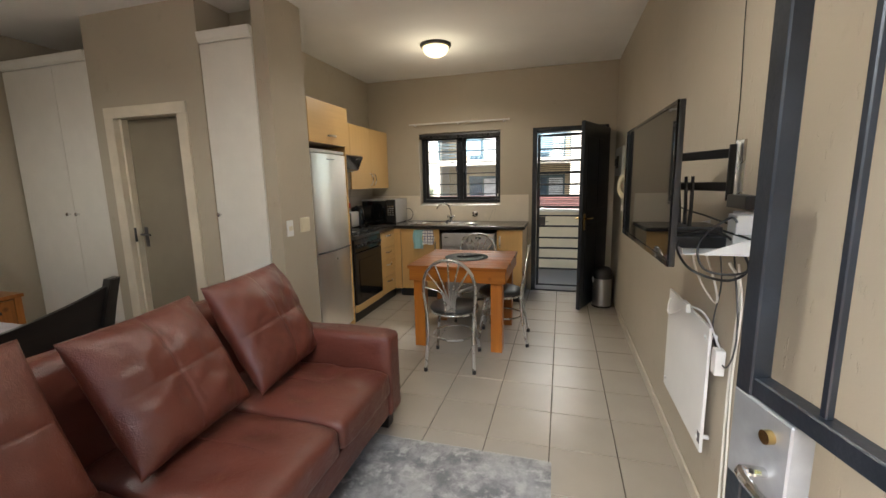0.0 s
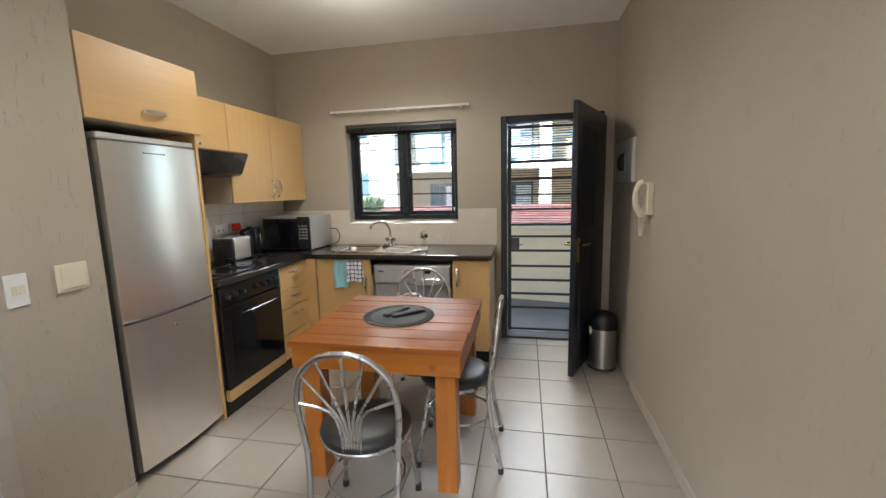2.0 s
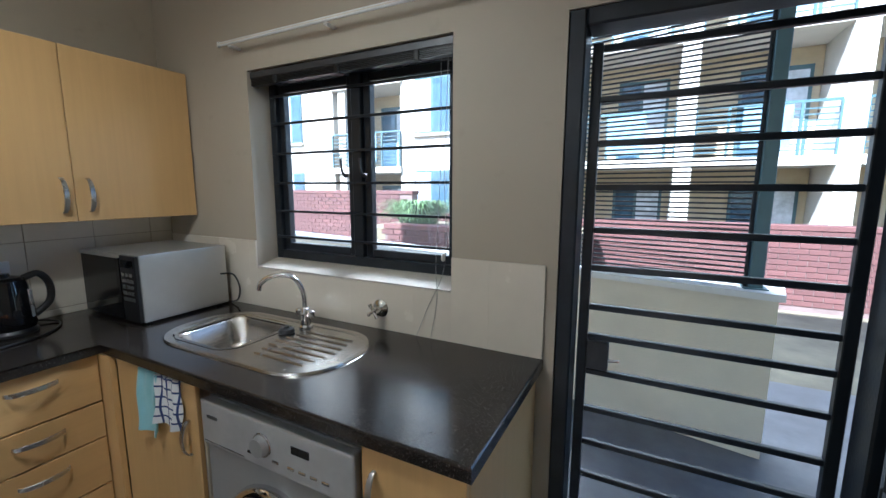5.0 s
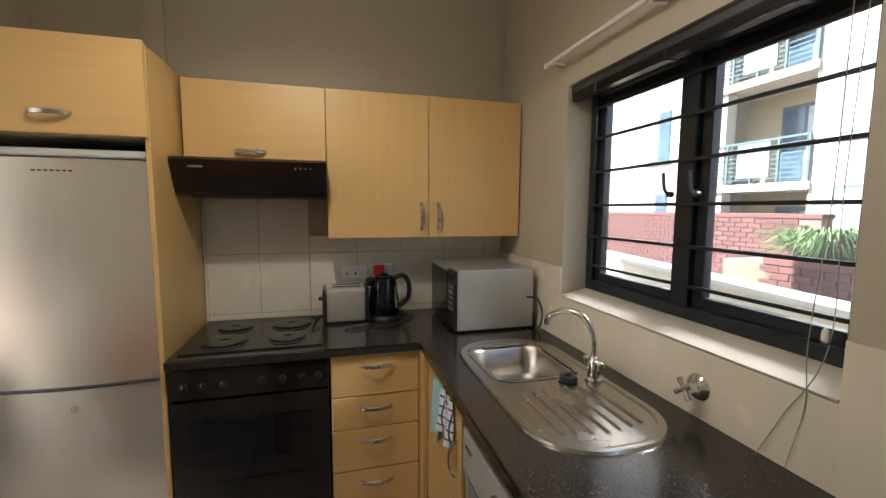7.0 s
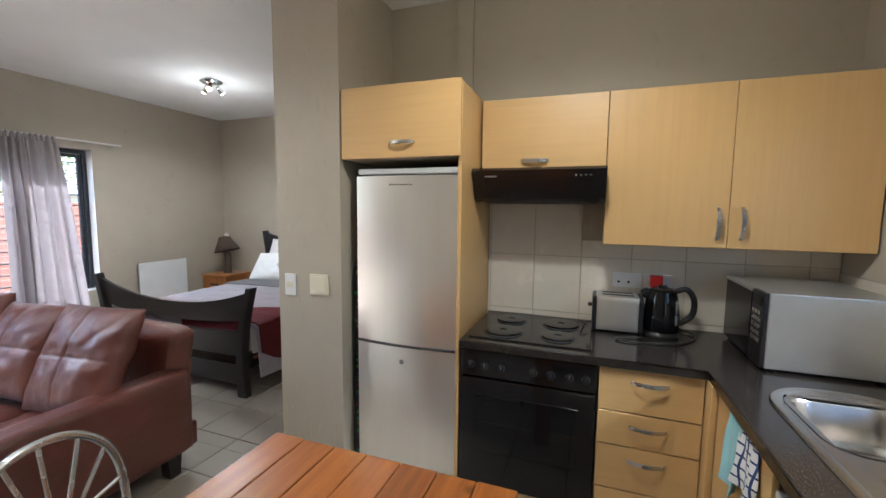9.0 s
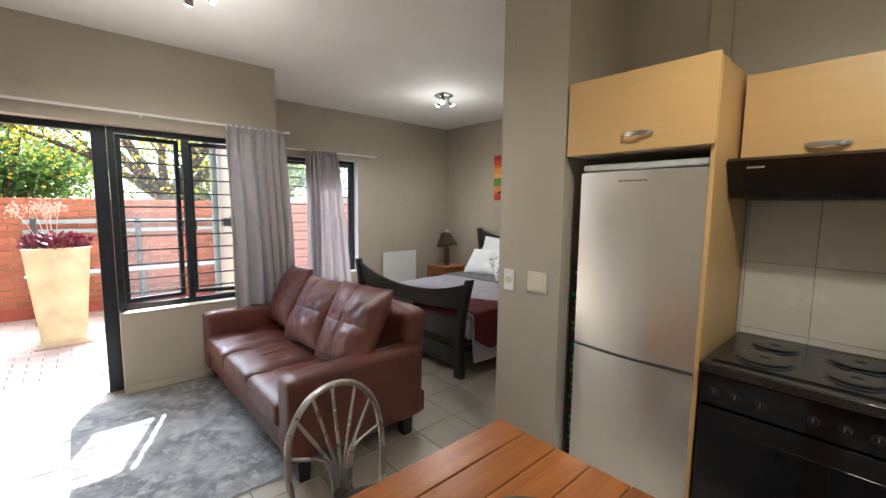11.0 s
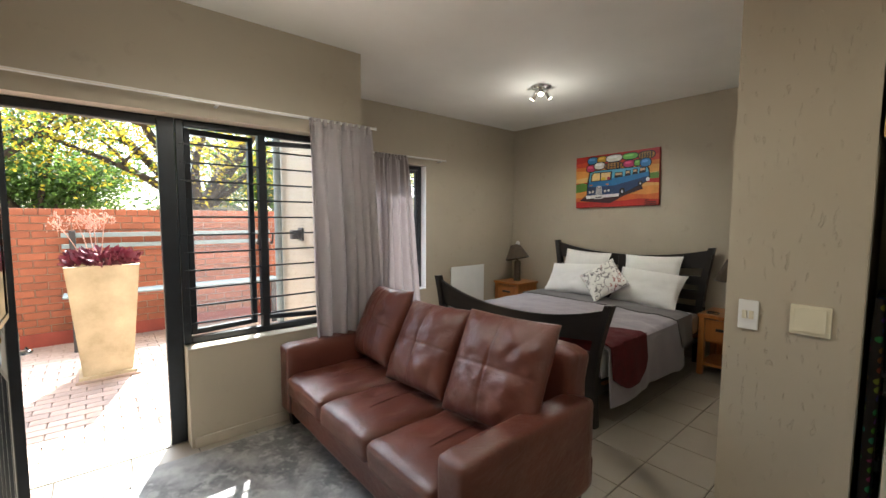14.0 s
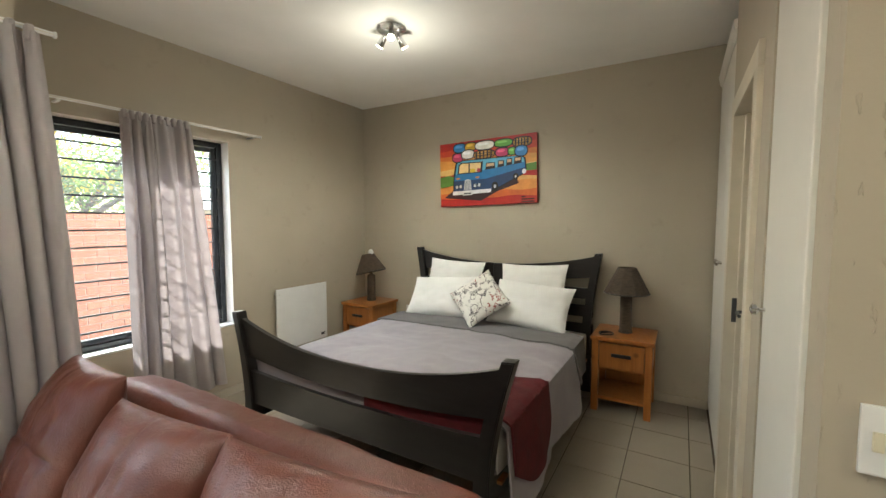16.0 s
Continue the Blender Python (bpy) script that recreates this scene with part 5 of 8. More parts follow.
# distribution board, intercom phone, bin
db = thing("distribution_board", "silver distribution board on the wall", "fuse box", (E, -0.56, 1.50))
part("plate", boxed((E - 0.022, -0.86, 1.50), (E, -0.27, 1.81), 0.003, 1), surface("silver_paint_plate", (0.50, 0.50, 0.49), 0.35, 0.15, var=0.05), db)
part("breaker_frame", boxed((E - 0.030, -0.62, 1.585), (E - 0.022, -0.44, 1.72), 0.003, 1), CHROME, db)
for i in range(4):
    part("breaker", boxed((E - 0.045, -0.605 + i * 0.04, 1.61), (E - 0.030, -0.572 + i * 0.04, 1.69), 0.003, 1), BLACK, db)
db.location += Vector((0, 0.10, -0.02))
ph = thing("intercom_phone", "cream intercom handset with a coiled cord", "telephone", (E, -1.09, 1.30))
part("base", boxed((E - 0.035, -1.165, 1.315), (E, -1.06, 1.515), 0.008, 3), IVORY, ph)
part("wall_plate", boxed((E - 0.012, -1.06, 1.35), (E, -0.985, 1.47), 0.003, 1), WHITE, ph)
bm = tube(bmesh.new(), curve([(E - 0.045, -1.10, 1.315), (E - 0.062, -1.10, 1.335), (E - 0.085, -1.10, 1.38), (E - 0.085, -1.10, 1.45), (E - 0.065, -1.10, 1.50), (E - 0.045, -1.10, 1.512)], 6), lambda t: 0.017 + 0.008 * abs(2 * t - 1), 12)
part("handset", bm, IVORY, ph, "", 50)
coil = []
for i in range(140):
    u = i / 139
    c = Vector((E - 0.05, -1.10 + 0.03 * math.cos(math.pi * u), 1.315 - 0.13 * math.sin(math.pi * u)))
    a = u * 36 * math.pi
    coil.append(c + Vector((0.008 * math.cos(a), 0.005 * math.sin(a), 0.005 * math.sin(a))))
part("cord", tube(bmesh.new(), coil, 0.0022, 6), CABLEW, ph)
ph.location += Vector((0, -0.045, -0.04))
BINM = surface("dull_bin_steel", (0.42, 0.41, 0.40), 0.30, 0.95, var=0.06, scale=3, fine=80, relief=0)
bn = thing("pedal_bin", "steel pedal bin with a black lid beside the kitchen door", "bin", (0.835, -0.62, 0))
part("body", lathe(bmesh.new(), ((0.098, 0.012), (0.112, 0.02), (0.114, 0.38), (0.112, 0.385)), (0.835, -0.62, 0), 36), BINM, bn, "", 40)
part("foot_ring", lathe(bmesh.new(), ((0.118, 0), (0.120, 0.012), (0.114, 0.022)), (0.835, -0.62, 0), 36), BLACK, bn, "", 40)
part("lid", lathe(bmesh.new(), ((0.119, 0.385), (0.122, 0.40), (0.120, 0.45), (0.105, 0.50), (0.07, 0.53), (0.01, 0.54)), (0.835, -0.62, 0), 36), BLACK, bn, "black plastic lid", 40)
part("pedal", boxed((0.80, -0.765, 0.012), (0.85, -0.72, 0.022), 0.003, 1), BLACK, bn)
part("bag_edge", soft((0.715, -0.68, 0.33), (0.735, -0.63, 0.40), 0.01, n=4, wrinkle=0.012), WHITE, bn, "crumpled white bag edge")

bn.matrix_world = Matrix.Translation((0.838, -0.545, 0)) @ Matrix.Diagonal((0.92, 0.92, 0.87, 1))

# ---- television corner ----
tv = thing("television", "black flat television on a swing arm", "television", (0.68, -3.76, 1.20))
TVM = Matrix.Translation((0.656, -3.746, 1.430)) @ Matrix.Rotation(radians(1.0), 4, "Z")
part("case", moved(boxed((0.0, -0.404, -0.232), (0.016, 0.404, 0.232), 0.005, 2), TVM), BLACK, tv)
part("rear_shell", moved(boxed((0.014, -0.24, -0.17), (0.060, 0.24, 0.10), 0.02, 3), TVM), BLACK, tv)
part("bezel", moved(boxed((-0.006, -0.404, -0.232), (0.0, 0.404, -0.212), 0.002, 1), TVM), GLOSSB, tv)
bm = bmesh.new()
box(bm, (-0.006, -0.404, 0.220), (0.0, 0.404, 0.232), 0.002, 1)
box(bm, (-0.006, -0.404, -0.212), (0.0, -0.392, 0.220), 0.002, 1)
box(bm, (-0.006, 0.392, -0.212), (0.0, 0.404, 0.220), 0.002, 1)
part("bezel", moved(bm, TVM), GLOSSB, tv)
SCREEN = surface("tv_screen", (0.004, 0.004, 0.005), 0.025, var=0.05, relief=0, rvar=0.004)
part("screen", moved(boxed((-0.003, -0.392, -0.212), (0.0005, 0.392, 0.220)), TVM), SCREEN, tv, "dark glossy screen")
ar = thing("tv_bracket", "black folding steel television bracket on the wall", "tv bracket", (E, -3.95, 1.45))
part("wall_plate", boxed((E - 0.012, -3.985, 1.33), (E, -3.915, 1.56), 0.002, 1), TUBE, ar)
part("pivot", cyl(bmesh.new(), (E - 0.03, -3.95, 1.345), (E - 0.03, -3.95, 1.545), 0.012, seg=12), BLACK, ar)
for z in (1.395, 1.515):
    for a, b in (((E - 0.03, -3.95), (0.80, -3.60)), ((0.80, -3.60), (0.738, -3.80))):
        d = Vector((b[0] - a[0], b[1] - a[1], 0))
        m = Matrix.Translation((a[0], a[1], z)) @ Matrix.Rotation(math.atan2(d.y, d.x), 4, "Z")
        part("arm", moved(boxed((-0.01, -0.008, -0.017), (d.length + 0.01, 0.008, 0.017), 0.003, 1), m), BLACK, ar)
part("head_plate", boxed((0.728, -3.88, 1.36), (0.742, -3.70, 1.55), 0.003, 1), BLACK, ar)
sh = thing("wall_shelf", "small white perforated metal shelf for the router", "shelf", (E, -4.0, 1.16))
part("tray", boxed((0.745, -4.16, 1.160), (E, -3.62, 1.166), 0.002, 1), WHITE, sh)
for y in (-4.158, -3.622):
    part("cheek", prism(bmesh.new(), ((E, 1.166), (0.80, 1.166), (0.90, 1.205), (E, 1.225)), "y", y - 0.002, y + 0.002), WHITE, sh)
for i in range(7):
    part("lip_tab", boxed((0.742, -4.15 + i * 0.076, 1.156), (0.745, -4.15 + i * 0.076 + 0.05, 1.180), 0.001, 1), WHITE, sh)
dc = thing("decoder", "black set-top box on the wall shelf", "set-top box", (0.85, -3.95, 1.167))
part("case", boxed((0.735, -4.06, 1.167), (0.92, -3.82, 1.207), 0.005, 2), BLACK, dc)
rt = thing("router", "black router with three upright aerials", "router", (0.84, -3.93, 1.208))
part("case", boxed((0.76, -4.01, 1.208), (0.90, -3.84, 1.236), 0.008, 2), BLACK, rt)
for y, lean in ((-3.86, 0.03), (-3.93, 0.0), (-3.99, -0.02)):
    part("aerial", tube(bmesh.new(), [(0.80, y, 1.225), (0.80, y + lean * 0.4, 1.30), (0.795, y + lean, 1.41)], lambda t: 0.0075 - 0.002 * t, 8), BLACK, rt, "", 50)
ad = thing("power_adapter", "white plug-in adapters stacked on the shelf", "adapter", (0.92, -4.08, 1.167))
part("brick", boxed((0.895, -4.11, 1.167), (0.955, -4.045, 1.220), 0.006, 2), WHITE, ad)
part("brick", boxed((0.900, -4.115, 1.221), (0.962, -4.040, 1.285), 0.006, 2), WHITE, ad)
part("brick", boxed((0.935, -4.035, 1.195), (0.975, -3.975, 1.290), 0.006, 2), WHITE, ad)
part("brick", boxed((0.925, -4.10, 1.300), (0.975, -3.94, 1.345), 0.006, 2), BLACK, ad, "black adapter on the wall")


def cable(pts, r, material, label):
    return tagged(part("cable", tube(bmesh.new(), curve(pts, 8), r, 8), material, None, "", 60), label, "cable")


cable([(E - 0.006, -3.93, 1.56), (E - 0.004, -3.925, 1.75), (E - 0.004, -3.90, 2.05), (E - 0.004, -3.90, 2.45), (E - 0.004, -3.895, TOPZ)], 0.0018, BLACK, "black cable running up the wall")
cable([(0.93, -4.10, 1.156), (E - 0.008, -4.09, 1.05), (E - 0.006, -4.07, 0.7), (E - 0.006, -4.08, 0.35), (E - 0.008, -4.10, 0.01)], 0.005, CABLEW, "white cable hanging down the wall")
cable([(0.95, -4.12, 1.156), (E - 0.010, -4.125, 1.0), (E - 0.008, -4.10, 0.72), (E - 0.008, -4.12, 0.4), (E - 0.010, -4.15, 0.01)], 0.004, CABLEW, "white cable hanging down the wall")
cable([(0.86, -3.84, 1.156), (0.87, -3.83, 1.08), (0.92, -3.77, 0.98), (0.95, -3.83, 0.92), (0.93, -3.92, 0.97), (0.90, -3.90, 1.09), (0.88, -3.86, 1.156)], 0.004, CABLEW, "loop of white cable under the shelf")
cable([(0.78, -4.0, 1.21), (0.74, -4.10, 1.17), (0.76, -4.20, 1.12), (0.86, -4.20, 1.09), (0.92, -4.18, 1.13), (0.90, -4.10, 1.20), (0.82, -4.13, 1.24), (0.75, -4.06, 1.22), (0.72, -3.95, 1.25)], 0.0042, BLACK, "tangle of black cable on the shelf")
cable([(0.92, -4.08, 1.25), (0.86, -4.17, 1.28), (0.79, -4.15, 1.20), (0.80, -4.19, 1.12), (0.90, -4.21, 1.12), (0.94, -4.17, 1.20), (0.88, -4.07, 1.23)], 0.0038, BLACK, "tangle of black cable on the shelf")
cable([(0.70, -3.70, 1.40), (0.80, -3.80, 1.30), (0.86, -3.95, 1.27), (0.93, -4.04, 1.24)], 0.0035, BLACK, "black cable behind the television")
cable([(0.93, -3.90, 1.156), (0.96, -3.86, 1.0), (0.965, -3.80, 0.80), (0.965, -3.95, 0.70), (0.968, -4.02, 0.86), (0.965, -3.93, 1.156)], 0.003, DARKG, "thin grey cable looping below the shelf")


SHELF_UP = Vector((0, 0.185, 0.045))
for ob in (sh, dc, rt, ad):
    ob.location += SHELF_UP
ar.location += Vector((0, 0.25, 0.02))
for ob in [o for o in bpy.data.objects if o.name.startswith("cable")]:
    if "running up" in ob["label"] or "hanging down" in ob["label"]:
        ob.location += Vector((0, 0.28, 0))
    else:
        ob.location += SHELF_UP


def panel_heater(name, label, lo, hi, axis):
    h = thing(name, label, "heater", ((lo[0] + hi[0]) / 2, (lo[1] + hi[1]) / 2, lo[2]))
    part("panel", boxed(lo, hi, 0.004, 2), WHITE, h)
    for s in (0.06, 0.94):
        for z in (lo[2] + 0.05, hi[2] - 0.05):
            if axis == "y":
                y = lo[1] + (hi[1] - lo[1]) * s
                part("standoff", cyl(bmesh.new(), (lo[0] - 0.006, y, z), (E, y, z), 0.009, seg=10), WHITE, h)
            else:
                x = lo[0] + (hi[0] - lo[0]) * s
                part("standoff", cyl(bmesh.new(), (x, BS, z), (x, hi[1] + 0.006, z), 0.009, seg=10), WHITE, h)
    return h


ht = panel_heater("panel_heater", "white panel heater on the wall below the television", (0.938, -3.665, 0.32), (0.950, -3.04, 0.862), "y")
part("label", boxed((0.9365, -3.66, 0.355), (0.9378, -3.63, 0.40)), DARKG, ht)
part("switch_box", boxed((0.940, -3.745, 0.70), (0.974, -3.700, 0.80), 0.005, 2), WHITE, ht)
part("cord", tube(bmesh.new(), curve([(0.935, -3.05, 0.80), (0.925, -3.10, 0.74), (0.93, -3.25, 0.80), (0.935, -3.40, 0.87), (0.955, -3.55, 0.88), (0.96, -3.72, 0.80)], 6), 0.004, 8), WHITE, ht)
part("plug", boxed((0.918, -3.42, 0.845), (0.938, -3.34, 0.885), 0.006, 2), WHITE, ht)
hb = panel_heater("panel_heater", "white panel heater on the bedroom window wall", (-3.785, BS + 0.05, 0.262), (-3.160, BS + 0.062, 0.855), "x")
part("label", boxed((-3.76, BS + 0.062, 0.30), (-3.70, BS + 0.0635, 0.325)), DARKG, hb)

# patio gate, open into the room
GM = Matrix.Translation((0.905, -5.415, 0)) @ Matrix.Rotation(math.atan2(-4.590 + 5.415, 0.708 - 0.905), 4, "Z")
pg = thing("security_gate", "dark steel gate with upright bars, open into the room", "gate", (0.8, -5.0, 0))
GL = 0.858


def gate_part(name, lo, hi, material=FRAME, label="", bev=0.003):
    return part(name, moved(boxed(lo, hi, bev, 1), GM), material, pg, label)


gate_part("stile", (0, -0.018, 0.03), (0.038, 0.018, 2.075))
gate_part("stile", (GL - 0.04, -0.018, 0.03), (GL, 0.018, 2.075))
for z0, z1 in ((0.03, 0.068), (0.852, 0.890), (1.062, 1.098), (2.037, 2.075)):
    gate_part("rail", (0.038, -0.016, z0), (GL - 0.04, 0.016, z1))
for i in range(1, 6):
    x = 0.038 + (GL - 0.078) * i / 6
    for z0, z1 in ((0.068, 0.852), (1.098, 2.037)):
        gate_part("bar", (x - 0.0065, -0.0065, z0), (x + 0.0065, 0.0065, z1), bev=0.002)
lk = gate_part("lock_box", (GL - 0.14, -0.020, 0.890), (GL - 0.002, 0.020, 1.062), LOCKM, "galvanised lock box with rust stains")
part("lock_cylinder", moved(cyl(bmesh.new(), (GL - 0.10, -0.030, 1.02), (GL - 0.10, 0.032, 1.02), 0.012, seg=14), GM), BRASS, lk)
part("lock_lever", moved(tube(bmesh.new(), curve([(GL - 0.095, 0.018, 0.95), (GL - 0.095, 0.06, 0.95), (GL - 0.19, 0.065, 0.945)], 5), 0.009, 8), GM), CHROME, lk)

# ---- ceiling lights ----
kl = thing("ceiling_light", "round frosted ceiling light, lit, in the kitchen", "ceiling light", (-0.898, -1.219, TOPZ))
part("base", lathe(bmesh.new(), ((0.155, 0), (0.158, -0.012), (0.150, -0.026), (0.135, -0.03)), (-0.898, -1.219, TOPZ), 36), DARKG, kl, "brushed metal rim", 40)
part("shade", lathe(bmesh.new(), ((0.132, -0.026), (0.128, -0.05), (0.108, -0.085), (0.07, -0.108), (0.02, -0.118), (0.004, -0.119)), (-0.898, -1.219, TOPZ), 36), glow("lit_frosted_glass", (1.0, 0.76, 0.34), 0.5), kl, "lit frosted glass bowl", 60)


def spot_cluster(at, label):
    s = thing("spotlight_cluster", label, "ceiling light", at, group="ceiling spotlights")
    a = Vector(at)
    part("base", lathe(bmesh.new(), ((0.10, 0), (0.102, -0.01), (0.085, -0.026), (0.04, -0.03)), at, 32), TUBE, s, "", 40)
    for k in range(3):
        ang = radians(k * 120 + 35)
        out = Vector((math.cos(ang), math.sin(ang), 0))
        p0, p1 = a + out * 0.05 + Vector((0, 0, -0.028)), a + out * 0.065 + Vector((0, 0, -0.06))
        d = (out * 0.62 + Vector((0, 0, -0.8))).normalized()
        part("stem", tube(bmesh.new(), [p0, p1], 0.006, 8), TUBE, s)
        sp = part("spot_head", cyl(bmesh.new(), p1 - d * 0.02, p1 + d * 0.058, 0.018, 0.027, 16), CHROME, s, "", 40)
        part("bulb", cyl(bmesh.new(), p1 + d * 0.0585, p1 + d * 0.064, 0.023, 0.020, 16), glow("lit_bulb", (1.0, 0.84, 0.56), 9.0), sp, "lit bulb face")


spot_cluster((-3.003, -4.824, TOPZ), "chrome three-spot ceiling light, lit, above the bed")
spot_cluster((-0.34, -4.03, TOPZ), "chrome three-spot ceiling light, lit, above the sofa")

# ---- rug and sofa ----
def rug_f(u, v):
    x, y = -0.98 + 1.33 * u, -5.20 + 1.745 * v
    return Vector((x + 0.006 * noise.noise((0, y * 3, 1)), y + 0.006 * noise.noise((x * 3, 0, 2)), 0.009 + 0.002 * noise.noise((x * 5, y * 5, 0))))


rug = thing("rug", "grey mottled short-pile rug under the sofa", "rug", (-0.3, -4.3, 0))
part("woven_body", sheet(rug_f, 40, 50, 0.008), RUG, rug, "", 60)
bm = bmesh.new()
for i in range(170):
    x = -0.975 + 1.32 * i / 170
    for y, s in ((-5.20, -1), (-3.455, 1)):
        tube(bm, [(x, y, 0.006), (x + random.uniform(-0.004, 0.004), y + s * 0.014, 0.004)], 0.0022, 4)
tagged(part("fringe", bm, surface("grey_fringe", (0.4, 0.39, 0.37), 0.9), rug), kind="stuff")

sf = thing("sofa", "brown leather three-seat sofa with block arms", "sofa", (-1.03, -4.27, 0))
SX_F, SX_B, SY_S, SY_N = -0.535, -1.545, -5.245, -3.300
part("base_frame", soft((SX_B + 0.05, SY_S + 0.02, 0.13), (SX_F - 0.02, SY_N - 0.02, 0.285), 0.02, n=8, wrinkle=0.004), LEATHER, sf, "", 60)
part("arm", soft((SX_B + 0.08, SY_N - 0.165, 0.125), (SX_F, SY_N, 0.612), 0.035, 0.006, n=14, wrinkle=0.005, seed=1), LEATHER, sf, "", 60)
part("arm", soft((SX_B + 0.08, SY_S, 0.125), (SX_F, SY_S + 0.165, 0.612), 0.035, 0.006, n=14, wrinkle=0.005, seed=2), LEATHER, sf, "", 60)
back = soft((-0.10, SY_S + 0.10, 0.0), (0.10, SY_N - 0.10, 0.60), 0.06, 0.01, n=20, wrinkle=0.010, seed=3)
part("backrest", moved(back, Matrix.Translation((-1.40, 0, 0.24)) @ Matrix.Rotation(radians(-10), 4, "Y")), LEATHER, sf, "", 60)
sw = (SY_N - SY_S - 0.335) / 3
for k in range(3):
    y0 = SY_S + 0.168 + k * sw
    yc = y0 + sw / 2
    part("seat_cushion", soft((-1.36, y0 + 0.002, 0.275), (SX_F + 0.012, y0 + sw - 0.002, 0.425), 0.04, 0.022, n=18, wrinkle=0.010, seed=5 + k, tufts=((-0.82, yc - 0.12), (-0.82, yc + 0.12), (-1.08, yc))), LEATHER, sf, "", 60)
    part("seat_seam", tube(bmesh.new(), curve([(-1.30, yc + 0.02, 0.442), (-1.0, yc + 0.01, 0.452), (-0.75, yc + 0.012, 0.448), (SX_F - 0.01, yc + 0.015, 0.41)], 6), 0.003, 6), LEATHER, sf)
for x in (SX_F - 0.09, SX_B + 0.20):
    for y in (SY_S + 0.05, SY_N - 0.055):
        part("foot", prism(bmesh.new(), ((x - 0.03, 0.012), (x + 0.03, 0.012), (x + 0.04, 0.13), (x - 0.04, 0.13)), "y", y - 0.035, y + 0.035), BEDW, sf, "dark tapered wooden foot")


def sofa_cushion(c, w, h, turn, lean, yaw, seed):
    ob = part("cushion", pillow(w, h, 0.22, seed, 72, 0.014, (("x", -0.06), ("y", -0.02)), 0.03), LEATHER, None, "", 80)
    ob.matrix_world = Matrix.Translation(c) @ Matrix.Rotation(radians(yaw), 4, "Z") @ Matrix.Rotation(radians(90), 4, "Z") @ Matrix.Rotation(radians(90 - lean), 4, "X") @ Matrix.Rotation(radians(turn), 4, "Z")
    tagged(ob, "creased brown leather loose cushion on the sofa", "cushion", "sofa cushions")


sofa_cushion((-1.19, -4.90, 0.725), 0.56, 0.56, 3, 26, -6, 1)
sofa_cushion((-1.13, -4.27, 0.715), 0.55, 0.55, 2, 29, 2, 4)
sofa_cushion((-1.135, -3.675, 0.735), 0.58, 0.58, 1, 27, 5, 9)


# ---- curtains ----
def curtain(name, label, x0, x1, b0, b1, y, z1, z0, folds, seed):
    def f(u, v):
        s = 1 - v
        x = (x0 + (x1 - x0) * u) * s + (b0 + (b1 - b0) * u) * v
        amp = 0.020 + 0.022 * min(1.0, 2.5 * v)
        ph = 2 * math.pi * folds * (u + 0.055 * math.sin(7 * u + seed)) + 0.5 * math.sin(3 * v + seed) + 1.2 * noise.noise((u * 3, v * 1.5, seed))
        yy = y + amp * (math.sin(ph) + 0.35 * abs(math.sin(0.5 * ph + seed))) + 0.009 * math.sin(2.3 * ph + seed) + 0.012 * noise.noise((u * 5, v * 3, seed))
        return Vector((x + 0.014 * math.cos(ph) * min(1.0, 4 * v), yy, z1 + (z0 - z1) * v + 0.008 * noise.noise((u * 9, 0, seed)) * v))
    c = thing(name, label, "curtain", ((x0 + x1) / 2, y, z1))
    part("cloth", sheet(f, 120, 30, 0.002), CURTAIN, c, "", 70)
    for i in range(10):
        x = x0 + (x1 - x0) * (i + 0.5) / 10
        part("tab_top", boxed((x - 0.012, y - 0.022, z1 - 0.035), (x + 0.012, y + 0.022, z1 + 0.028), 0.006, 1), CURTAIN, c)


curtain_rail("curtain_rail", -1.345, 0.965, LS + 0.065, 2.238, LS, "white curtain rail above the patio door and window")
curtain("curtain", "taupe curtain gathered beside the living room window", -0.770, -1.290, -0.795, -1.375, LS + 0.085, 2.215, 0.06, 6.0, 1)
curtain_rail("curtain_rail", -3.026, -1.60, BS + 0.085, 2.241, BS, "white curtain rail above the bedroom window")
curtain("curtain", "taupe curtain hanging at the bedroom window", -1.97, -2.41, -1.99, -2.60, BS + 0.10, 2.220, 0.17, 5.5, 5)

# ---- bed ----
BYS, BYN, BYC = -5.540, -3.640, -4.590
bed = thing("bed", "black wooden sleigh bed", "bed", (-3.35, BYC, 0))


def post(x, y, h, lean, w=0.075):
    """A curved post whose top flares outwards."""
    n = 16
    side = 1 if y > BYC else -1
    inner, outer = [], []
    for i in range(n + 1):
        u = i / n
        c = y + side * (lean * max(0.0, (u - 0.35) / 0.65) ** 1.5 - 0.012 * math.sin(math.pi * u))
        half = w / 2 + 0.006 - 0.014 * u
        inner.append((c - half, h * u))
        outer.append((c + half, h * u + (0.006 if u == 1 else 0)))
    bm = prism(bmesh.new(), inner + outer[::-1], "x", x - 0.034, x + 0.034)
    bmesh.ops.recalc_face_normals(bm, faces=bm.faces)
    bmesh.ops.bevel(bm, geom=[e for e in bm.edges if abs(e.verts[0].co.x - e.verts[1].co.x) < 1e-5], offset=0.005, segments=2, affect="EDGES")
    return bm


def bowed_rail(x, y0, y1, z_low, top_end, top_mid, thick, lean=0.0):
    n = 24
    up = [(y0 + (y1 - y0) * i / n, top_mid + (top_end - top_mid) * abs(2 * i / n - 1) ** 2.2) for i in range(n + 1)]
    low = [(y, z_low(y)) if callable(z_low) else (y, z_low) for y, _ in up]
    return prism(bmesh.new(), up + low[::-1], "x", x - thick / 2, x + thick / 2)


